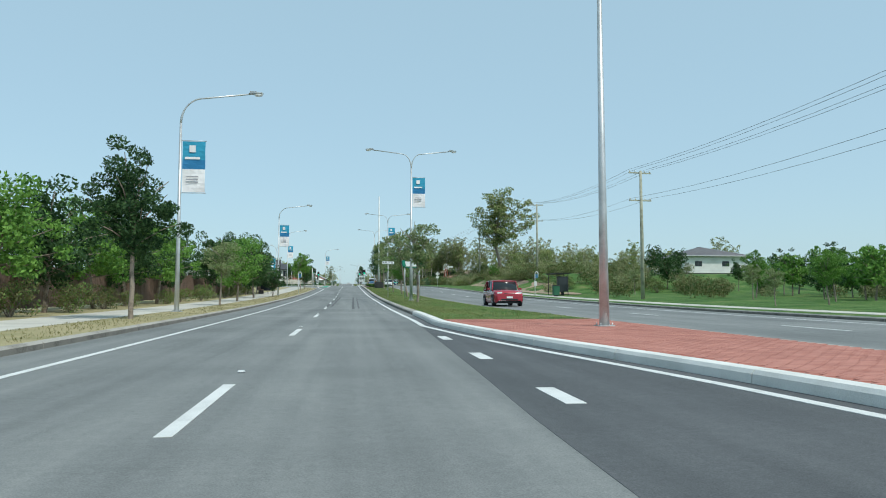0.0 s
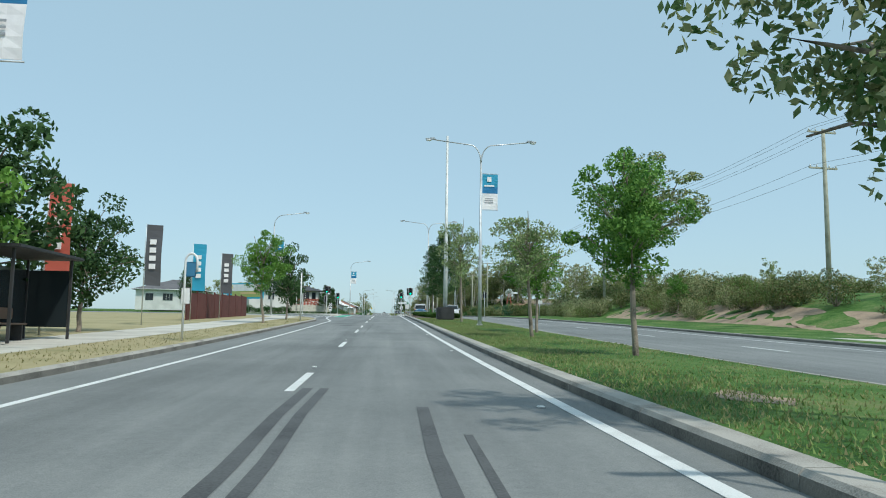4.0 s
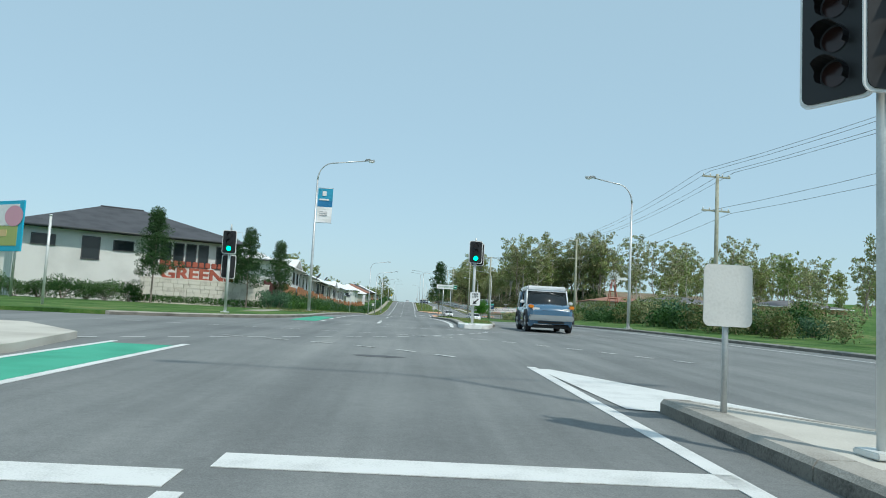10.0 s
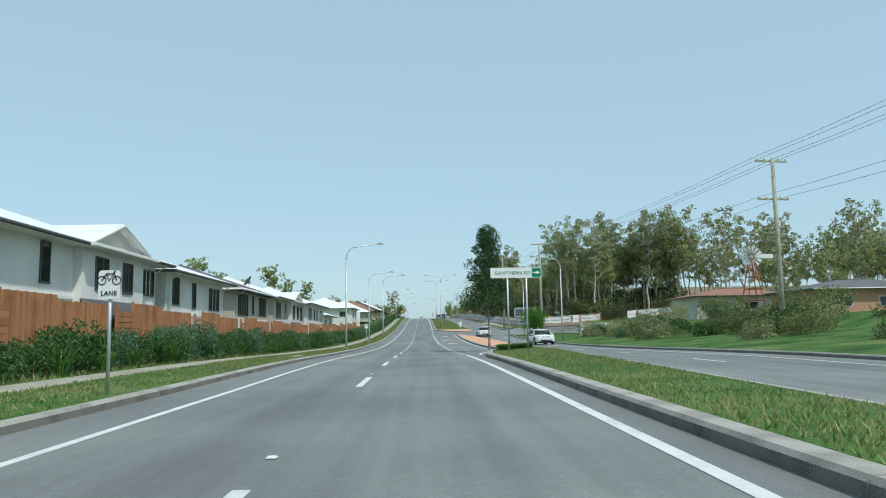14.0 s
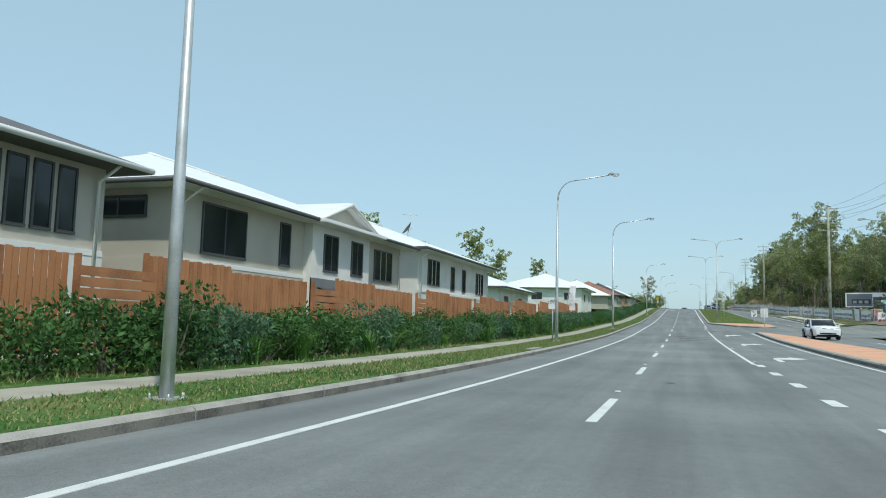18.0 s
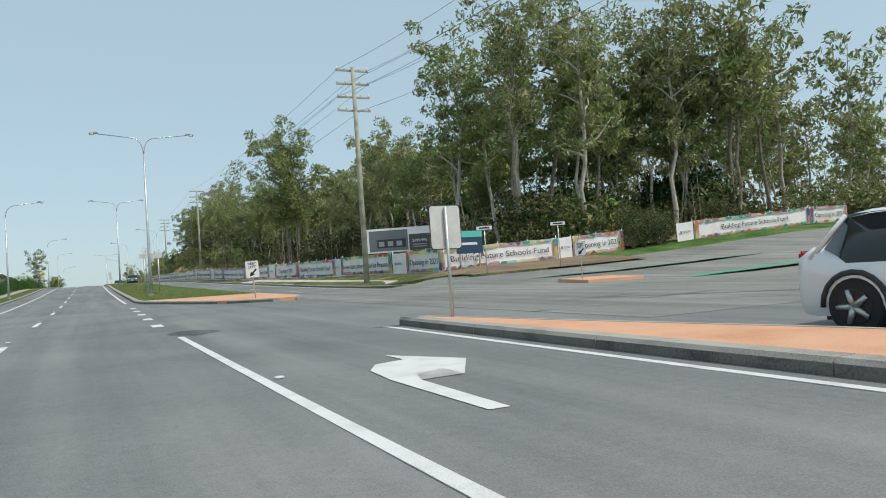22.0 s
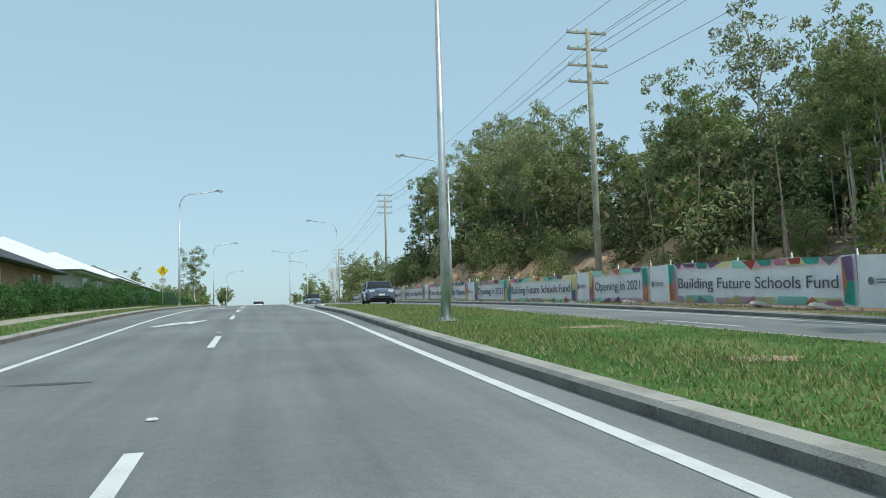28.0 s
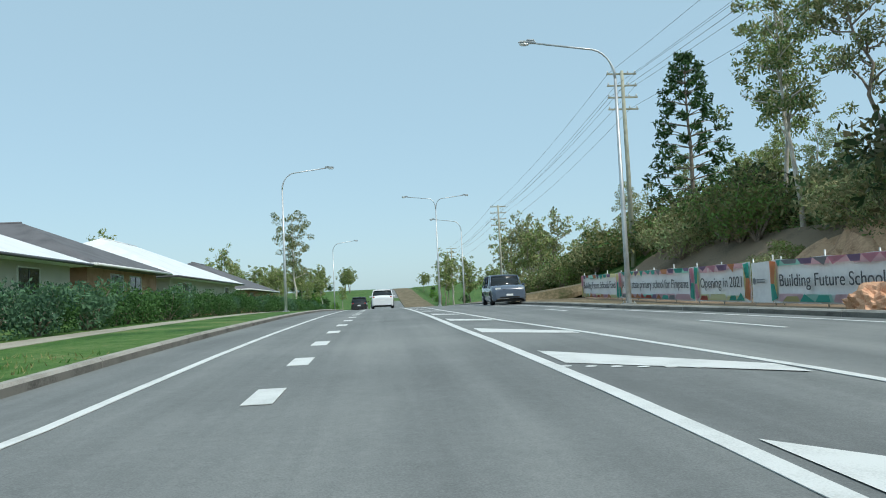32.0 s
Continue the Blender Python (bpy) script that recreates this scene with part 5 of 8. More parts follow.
# ---- hedges and trees on the left ----
rr = random.Random(5)
y = 211.0
while y < 352:
    k = rr.choice((0, 0, 1, 1, 2, 2, 3))
    place(SHRUBS[k], -9.45 + rr.uniform(-0.35, 0.3), y, rr.uniform(0, 360), rr.uniform(0.68, 1.04), None, "roadside hedge")
    y += rr.uniform(1.15, 1.6)
y = 352.0
while y < 590:
    k = rr.choice((0, 1, 1, 2, 3))
    place(SHRUBS[k], -9.2 + rr.uniform(-0.4, 0.3), y, rr.uniform(0, 360), rr.uniform(0.75, 1.05), None, "roadside hedge")
    y += rr.uniform(1.4, 1.9)
for x, y, k, s in ((-6.9, 25, 2, 0.95), (-7.4, 44.5, 1, 0.68), (-7.0, 111.2, 0, 0.92)):
    place(STREETS[k], x, y, rr.uniform(0, 360), s, None, "street trees")
for x, y, k, s in ((-13.4, 8, 0, 0.9), (-12.6, 16, 1, 0.95), (-12.0, 27, 0, 0.95), (-12.4, 32.5, 1, 1.0), (-12.2, 38, 0, 1.0), (-12.4, 44, 1, 1.0), (-12.0, 49, 0, 1.0), (-12.4, 54.5, 1, 0.95), (-11.8, 68, 1, 1.05), (-11.4, 73, 0, 1.05), (-11.6, 78.5, 1, 1.1), (-11.2, 84, 0, 1.2), (-11.8, 89, 1, 1.25), (-11.0, 95, 1, 0.9), (-17, 62, 0, 0.75), (-8.0, 55.5, 0, 0.8), (-8.3, 67.3, 1, 0.85), (-7.3, 74.2, 1, 0.55)):
    place(DENSE[k], x, y, rr.uniform(0, 360), s, None, "trees behind the fence")
place(DENSE[1], -7.2, 122.7, 60, 1.0, None, "street trees").matrix_basis @= Matrix.Diagonal((0.72, 0.72, 1, 1))
place(STREETS[0], 25.5, 131, 60, 0.6, None, "bank scrub", 0, "small leafy tree on the bare bank")
for i in range(14):
    place(SCRUBS[rr.choice((0, 2))], -11.4 + rr.uniform(-0.6, 0.5), 22 + 5.2 * i, rr.uniform(0, 360), rr.uniform(0.4, 0.6), None, "shrubs along the old fence")
for x, y, s in ((-11.3, 211.4, 0.7), (-10.5, 219.2, 0.68), (-16, 206, 0.75), (-24, 160, 0.7), (-27, 178, 0.6), (-13, 214.5, 0.62)):
    place(CONES[rr.choice((0, 1))], x, y, rr.uniform(0, 360), s, None, "conical trees")
for x, y, k, s in ((4.6, 50.8, 1, 0.98), (5.7, 73.4, 1, 1.12), (5.9, 84.5, 0, 0.85), (5.6, 95.5, 1, 0.85), (6.9, 101, 0, 0.8), (5.65, 122.3, 1, 1.12)):
    t = place(STREETS[k], x, y, rr.uniform(0, 360), s, gz(y) + 0.14, "median trees", rr.uniform(-4, 4))
    if y == 73.4:
        t.matrix_basis = Matrix.Translation((5.7, y, gz(y) + 0.12)) @ Matrix.Rotation(radians(-9), 4, "Y") @ Matrix.Rotation(2.0, 4, "Z") @ Matrix.Scale(1.15, 4)
    t.matrix_basis @= Matrix.Diagonal((0.88, 0.88, 1.2, 1) if y > 120 else (1, 1, 1, 1))
for x, y, s in ((5.9, 142.7, 1.08), (5.6, 155.5, 1.06), (4.05, 260, 0.96)):
    place(CONES[rr.choice((0, 1))], x, y, rr.uniform(0, 360), s, gz(y) + 0.14, "median trees")
place(ROUND, 15.7, 320.1, 40, 0.98, None)
place(STREETS[3], 14.6, 309.5, 140, 0.62, None, "", 0, "small round bright green street tree")
place(GUMS[1], -14, 590, 30, 0.78, None, "trees behind the houses")
for y, x, s in ((600, -22, 0.8), (640, -26, 0.9), (670, -20, 0.8), (690, -12, 0.7)):
    place(GUMS[4], x, y, rr.uniform(0, 360), s * 0.8, None, "trees behind the houses")

# ---- the gum forest on the right ----
for i in range(150):
    y = 369 + 235 * (i + rr.uniform(0, 1)) / 150
    x = HOARDING(y) + 3.5 + 46 * rr.uniform(0, 1) ** 1.6 + (3 if y > 400 else 0)
    if 425 < y < 520 and x < 23:
        x += 7
    if x < 27 and y < 380:
        x += 6
    if 396 < y < 412 and rr.random() < 0.7:
        continue
    if 425 < y < 560:
        if 502 < y and x < 31:
            continue
        if x < 36:
            place(rr.choice(GUMS), x, y, rr.uniform(0, 360), rr.uniform(0.38, 0.62), None, "gum forest")
        continue
    low = 0.55 if 383 < y < 428 else 0.62 if y > 500 else 1.0
    if x < HOARDING(y) + 17 and y < 545:
        place(rr.choice(GUMS), x, y, rr.uniform(0, 360), rr.uniform(0.7, 1.12) * low, None, "gum forest")
    else:
        place_far(rr.choice(GUMS), x, y, rr.uniform(0, 360), rr.uniform(0.7, 1.12) * low)
for i in range(60):
    y = 362 + 40 * rr.uniform(0, 1)
    x = 38 + 90 * rr.uniform(0, 1)
    place_far(rr.choice(GUMS), x, y + 6, rr.uniform(0, 360), rr.uniform(0.6, 1.05))
for i in range(330):
    y = 366 + 210 * (i + rr.uniform(0, 1)) / 330
    x = HOARDING(y) + (3.0 if y < 425 else 5.5) + 26 * rr.uniform(0, 1) ** 1.4
    if x < HOARDING(y) + 9.5 and i % 4:
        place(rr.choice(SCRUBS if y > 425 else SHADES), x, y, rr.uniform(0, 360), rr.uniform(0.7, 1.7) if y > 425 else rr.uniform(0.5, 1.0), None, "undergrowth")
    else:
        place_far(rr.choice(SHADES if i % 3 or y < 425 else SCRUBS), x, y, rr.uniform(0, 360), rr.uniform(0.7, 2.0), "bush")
for i in range(70):
    x = 27 + 85 * (i + rr.uniform(0, 1)) / 70
    place_far(rr.choice(SCRUBS), x, 367.5 + 14 * rr.uniform(0, 1), rr.uniform(0, 360), rr.uniform(0.8, 2.2), "bush")
for i in range(90):
    y = 372 + 200 * (i + rr.uniform(0, 1)) / 90
    x = HOARDING(y) + 7 + 24 * rr.uniform(0, 1)
    if 500 < y < 560 and x < 31:
        continue
    place(rr.choice((GUMS[4], GUMS[2], STREETS[0], STREETS[1])), x, y, rr.uniform(0, 360), (rr.uniform(0.35, 0.6) if i % 2 else rr.uniform(0.7, 1.2)) * (0.55 if 425 < y < 560 else 0.8), None, "young forest trees")
for x, y, s in ((24, 497, 0.8), (28, 500, 0.85), (31, 496, 0.9), (26.5, 491, 0.75), (34, 503, 0.9), (22, 488, 0.6), (33, 374, 1.12), (37.5, 377, 1.1), (41, 375, 1.05), (29.5, 379, 1.1), (45, 378, 1.0), (23.5, 386, 0.62), (30, 391, 0.75), (26, 421, 0.5), (29, 428, 0.55), (31, 371, 1.0), (36, 369, 0.95), (48, 372, 1.0), (54, 376, 1.05), (60, 372, 0.95)):
    place(GUMS[rr.choice((0, 1, 3))], x, y, rr.uniform(0, 360), s, None, "gum forest")
poles = bmesh.new()
rp = np.random.default_rng(31)
for i in range(230):
    y = 367 + 78 * rp.uniform()
    x = HOARDING(y) + 3.5 + 30 * rp.uniform() ** 1.3
    z, hh = top(x, y) - 0.1, rp.uniform(2.5, 6.5)
    a, b = rp.normal(0, 0.06 * hh, 2)
    r0 = rp.uniform(0.025, 0.075)
    tube([(x, y, z), (x + a * 0.4, y + b * 0.6, z + hh * 0.5), (x + a, y + b, z + hh)], [r0, r0 * 0.8, r0 * 0.35], 4, poles, False)
me = bpy.data.meshes.new("thin_trunks")
poles.to_mesh(me)
poles.free()
me.materials.append(BARK)
tagged(new("thin_trunks", me), "thin bare sapling trunks crowding the dark forest floor", "", "", "stuff")
for i in range(120):
    y = 372 + 62 * (i + rr.uniform(0, 1)) / 120
    place_far(rr.choice((DENSE[1], DENSE[1], GUMS[4])), HOARDING(y) + 16 + 22 * rr.uniform(0, 1), y, rr.uniform(0, 360), rr.uniform(0.75, 1.15))
for x, y, s in ((21, 486, 0.62), (24, 481, 0.7), (27, 476, 0.72), (22.5, 474, 0.6), (29, 484, 0.78), (25.5, 470, 0.66), (20.5, 503, 0.66), (23, 509, 0.72), (22, 498, 0.62)):
    place(GUMS[rr.choice((0, 3))], x, y, rr.uniform(0, 360), s, None, "gum forest")
for i in range(34):
    y = 436 + 66 * (i + rr.uniform(0, 1)) / 34
    if not (472 < y < 480 or 486 < y < 492):
        place(rr.choice(SCRUBS), HOARDING(y) + rr.uniform(2.6, 6.0), y, rr.uniform(0, 360), rr.uniform(0.45, 0.85), None, "shrubs on the clay bank")
for i in range(46):
    y = 520 + 150 * rr.uniform(0, 1)
    place_far(rr.choice((DENSE[1], DENSE[0], STREETS[2])), -30 - 22 * rr.uniform(0, 1), y, rr.uniform(0, 360), rr.uniform(0.9, 1.3))
place(PINE, 27.2, 531, 0, 0.92, None)
for i in range(70):
    y = 92 + 105 * rr.uniform(0, 1)
    x = 24 + 30 * rr.uniform(0, 1)
    place(rr.choice(SCRUBS), x, y, rr.uniform(0, 360), rr.uniform(0.6, 1.3), None, "bank scrub")
for i in range(110):
    y = 176 + 125 * rr.uniform(0, 1)
    x = RIGHT_KERB(y) + 4.5 + 11 * rr.uniform(0, 1)
    if i % 2:
        place(rr.choice(SCRUBS), x, y, rr.uniform(0, 360), rr.uniform(0.5, 0.95), None, "roadside scrub")
    else:
        place_far(rr.choice(SCRUBS), x, y, rr.uniform(0, 360), rr.uniform(0.5, 0.95), "bush")
for i in range(80):
    y = 116 + 74 * rr.uniform(0, 1)
    x = 20.9 + 6.5 * rr.uniform(0, 1) + (4 if y < 150 else 0)
    place(rr.choice(SCRUBS), x, y, rr.uniform(0, 360), rr.uniform(0.45, 0.9), None, "bank scrub")
place(BROAD[0], 33, 160, 120, 1.3, None).matrix_basis @= Matrix.Diagonal((1.35, 1.35, 1, 1))
place(BROAD[0], 23.2, 413.7, 20, 1.36, None)
place(BROAD[1], 27, 399, 200, 0.78, None)
place(BROAD[1], 24.5, 437, 90, 0.62, None)
for i in range(60):
    y = 250 + 130 * rr.uniform(0, 1)
    x = 62 + 80 * rr.uniform(0, 1)
    place_far(rr.choice(GUMS), x, y, rr.uniform(0, 360), rr.uniform(0.5, 0.9))

for i in range(42):
    y = -10 + 110 * (i + rr.uniform(0, 1)) / 42
    x = 52 + 26 * rr.uniform(0, 1)
    place_far(rr.choice((STREETS[2], STREETS[0], DENSE[1], DENSE[0])), x, y, rr.uniform(0, 360), rr.uniform(0.7, 1.2))
for i in range(90):
    y = 60 + 130 * rr.uniform(0, 1)
    place_far(rr.choice(SCRUBS), 25 + 26 * rr.uniform(0, 1), y, rr.uniform(0, 360), rr.uniform(0.5, 1.0), "bush")
for i in range(14):
    place_far(DENSE[rr.choice((0, 1))], 40 + 12 * rr.uniform(0, 1), 46 + 2.6 * i, rr.uniform(0, 360), rr.uniform(0.6, 1.0))
for x, y, s in ((30, 44, 0.6), (36, 52, 0.7), (34, 60, 0.55), (33, 84, 0.55), (40, 70, 0.8), (24, 40, 0.4)):
    place(STREETS[rr.choice((0, 1))], x, y, rr.uniform(0, 360), s, None, "young trees on the far verge")
house("house", "white single-storey house across the field with a grey roof", 69, 83, 148, 164, 3.6, WALL_WHITE, ROOF_GREY, [("n", 72, 1.4, 1.6, 1.1, 2), ("n", 78, 1.4, 1.6, 1.1, 2)], base=2.7, pitch=0.3)
for x0, y0, lab, wm, rm in ((44, 296, "orange brick flat-roofed building", WALL_BRICK, ROOF_GREY), (60, 284, "long orange brick building behind bushes", WALL_BRICK, ROOF_GREY), (40, 322, "pale rendered house with a red tiled roof", WALL_BEIGE, ROOF_RED)):
    house("house", lab, x0, x0 + 15, y0, y0 + 11, 3.4, wm, rm, [("n", x0 + 3, 1.4, 1.8, 1.0, 2), ("n", x0 + 8, 1.4, 1.8, 1.0, 2), ("n", x0 + 12, 1.4, 1.8, 1.0, 2)], base=1.8, pitch=0.2)
for k in range(5):
    w = thing("garden_wall", pose(21 + 3.1 * k, 312.5 - 0.4 * k, top(21 + 3 * k, 312), 0, 0, -8), "white rendered garden wall panel", "wall", "white garden wall")
    part("panel", box(3.0, 0.16, 1.5, (1.5, 0, 0), 0.02), WALL_WHITE, w)
    part("pier", box(0.3, 0.3, 1.7, (0, 0, 0), 0.02), WALL_WHITE, w)
wm = thing("windmill", pose(39, 301, top(39, 301)), "rusty red lattice windmill with white blades", "windmill")
for sx, sy in ((-1, -1), (1, -1), (1, 1), (-1, 1)):
    part("tower_leg", tube([(sx * 1.2, sy * 1.2, 0), (sx * 0.2, sy * 0.2, 7.4)], 0.07, 5), LETTER_RED, wm)
for k in range(5):
    q = 1.15 - 0.2 * k
    part("tower_brace", tube([(-q, -q, 1.0 + 1.4 * k), (q, -q, 1.0 + 1.4 * k), (q, q, 1.0 + 1.4 * k), (-q, q, 1.0 + 1.4 * k), (-q, -q, 1.0 + 1.4 * k)], 0.05, 4), LETTER_RED, wm)
for k in range(14):
    a = 2 * math.pi * k / 14
    part("blade", mesh_of("blade", [(0.3 * math.cos(a), -0.3, 7.6 + 0.3 * math.sin(a)), (1.3 * math.cos(a - 0.16), -0.34, 7.6 + 1.3 * math.sin(a - 0.16)), (1.3 * math.cos(a + 0.16), -0.24, 7.6 + 1.3 * math.sin(a + 0.16))], [(0, 1, 2), (2, 1, 0)], [WHITE_METAL]), None, wm)
part("tail_vane", box(2.0, 0.03, 0.5, (1.7, 0, 7.4)), WHITE_METAL, wm)
part("hub", tube([(0, -0.4, 7.6), (0, 0.3, 7.6)], 0.16, 8), STEEL, wm)
BAR = None
for k in range(7):
    x0 = 15.6 + 2.4 * k
    fn = thing("steel_fence_panel", pose(x0, 323.4 - 0.15 * k, top(x0, 323), 0, 0, -4), "black steel bar fence panel", "fence", "black steel fence")
    part("post", box(0.07, 0.07, 1.35, (0, 0, 0), 0.005), BLACK, fn)
    for zz in (0.15, 1.2):
        part("rail", box(2.36, 0.04, 0.04, (1.2, 0, zz)), BLACK, fn)
    if BAR is None:
        b0 = box(0.022, 0.022, 1.3, (0, 0, 0.05))
        BAR = bpy.data.meshes.new("bar")
        b0.to_mesh(BAR)
        b0.free()
        BAR.materials.append(BLACK)
    for q in range(18):
        part("bar", BAR, None, fn).location = (0.12 + 0.13 * q, 0, 0)

for i in range(13):
    place(SHRUBS[rr.choice((0, 1, 3))], -30.5 + 1.05 * i, 198.5 + 0.75 * i + rr.uniform(-0.3, 0.3), rr.uniform(0, 360), rr.uniform(0.8, 1.1), None, "entry hedge")
for i in range(55):
    y = 178 + 120 * rr.uniform(0, 1)
    place_far(SHRUBS[rr.choice((0, 1, 2))], RIGHT_KERB(y) + 5 + 7 * rr.uniform(0, 1), y, rr.uniform(0, 360), rr.uniform(0.8, 1.4), "bush")
# more wood on the cut bank, behind the houses and beyond the crest
for i in range(110):
    y = 412 + 130 * rr.uniform(0, 1)
    x = HOARDING(y) + 9 + 20 * rr.uniform(0, 1)
    if y > 500 and x < 30:
        continue
    place_far(rr.choice((DENSE[0], DENSE[1], STREETS[0], BROAD[0], BROAD[1])), x, y, rr.uniform(0, 360), rr.uniform(0.4, 0.62) if y < 450 else rr.uniform(0.5, 0.8))
for i in range(140):
    y = 470 + 90 * rr.uniform(0, 1)
    x = 19 + 12 * rr.uniform(0, 1)
    place_far(rr.choice(SCRUBS), x, y, rr.uniform(0, 360), rr.uniform(0.7, 1.4), "bush")
for i in range(46):
    y = 590 + 160 * rr.uniform(0, 1)
    x = rr.choice((-1, 1)) * (14 + 40 * rr.uniform(0, 1))
    place_far(rr.choice((DENSE[1], GUMS[4], GUMS[2], DENSE[0])), x, y, rr.uniform(0, 360), rr.uniform(0.6, 0.9))
for i in range(60):
    y = 360 + 240 * rr.uniform(0, 1)
    x = -34 - 45 * rr.uniform(0, 1)
    place_far(rr.choice((DENSE[1], GUMS[4], DENSE[0], STREETS[2])), x, y, rr.uniform(0, 360), rr.uniform(0.7, 1.1))
for i in range(60):
    y = 60 + 130 * rr.uniform(0, 1)
    x = -48 - 60 * rr.uniform(0, 1)
    place_far(rr.choice((DENSE[1], DENSE[0], STREETS[2])), x, y, rr.uniform(0, 360), rr.uniform(0.7, 1.1))
for i in range(36):
    y = 520 + 190 * rr.uniform(0, 1)
    place_far(rr.choice((GUMS[4], GUMS[2], DENSE[1])), -19 - 40 * rr.uniform(0, 1), y, rr.uniform(0, 360), rr.uniform(0.55, 0.85))
for x, y in ((56, 88), (60, 86), (65, 88), (71, 90), (47, 111), (52, 114), (76, 92), (44, 100)):
    place_far(DENSE[1], x, y, rr.uniform(0, 360), rr.uniform(0.7, 1.0))
for i in range(130):
    y = 640 + 300 * rr.uniform(0, 1)
    x = rr.choice((-1, -1, 1)) * (16 + 130 * rr.uniform(0, 1))
    place_far(rr.choice((DENSE[0], DENSE[1], BROAD[0])), x, y, rr.uniform(0, 360), rr.uniform(0.8, 1.2) if x < 0 else rr.uniform(0.6, 0.9))
join_far("tree", "far_woods", "hazy mixed gum woodland behind the roadside", 4)
join_far("bush", "far_scrub", "tangled scrub filling the woodland edge", 2)

# ---- printed hoarding of the school site ----


def lettering(text, size, material, parent, m, name="lettering", align="CENTER"):
    cu = bpy.data.curves.new(name, "FONT")
    cu.body, cu.size, cu.extrude, cu.align_x = text, size, 0.004, align
    tmp = new("tmp_text", cu)
    me = bpy.data.meshes.new_from_object(tmp.evaluated_get(bpy.context.evaluated_depsgraph_get()))
    bpy.data.objects.remove(tmp)
    me.materials.clear()
    me.materials.append(material)
    o = new(name, me)
    o.parent = parent
    o.matrix_basis = m
    return o


TEXTS = ("A new state primary school for Pimpama", "Opening in 2021", "Building Future Schools Fund")
WORDS = {}
PRINTS = (TEAL, PINK, PURPLE, YELLOW_P, RED_P, ORANGE_P, TEAL, GREY_P)


def set_words(text, size, material, root, m, room):
    """Words side by side on a banner, one mesh a word, pressed together to fit the room."""
    spans, x = [], 0.0
    for wd in text.split():
        if wd not in WORDS:
            o = lettering(wd, size, material, root, Matrix(), "word", "LEFT")
            WORDS[wd] = o.data, max(v.co.x for v in o.data.vertices)
        else:
            o = new("word", WORDS[wd][0])
            o.parent = root
        spans.append((o, x))
        x += WORDS[wd][1] + 0.3 * size
    full = x - 0.3 * size
    k = min(1.22, room / full)
    for o, x in spans:
        o.matrix_basis = m @ Matrix.Translation(((x - full / 2) * k, 0, 0)) @ Matrix.Diagonal((k, 1, 1, 1))


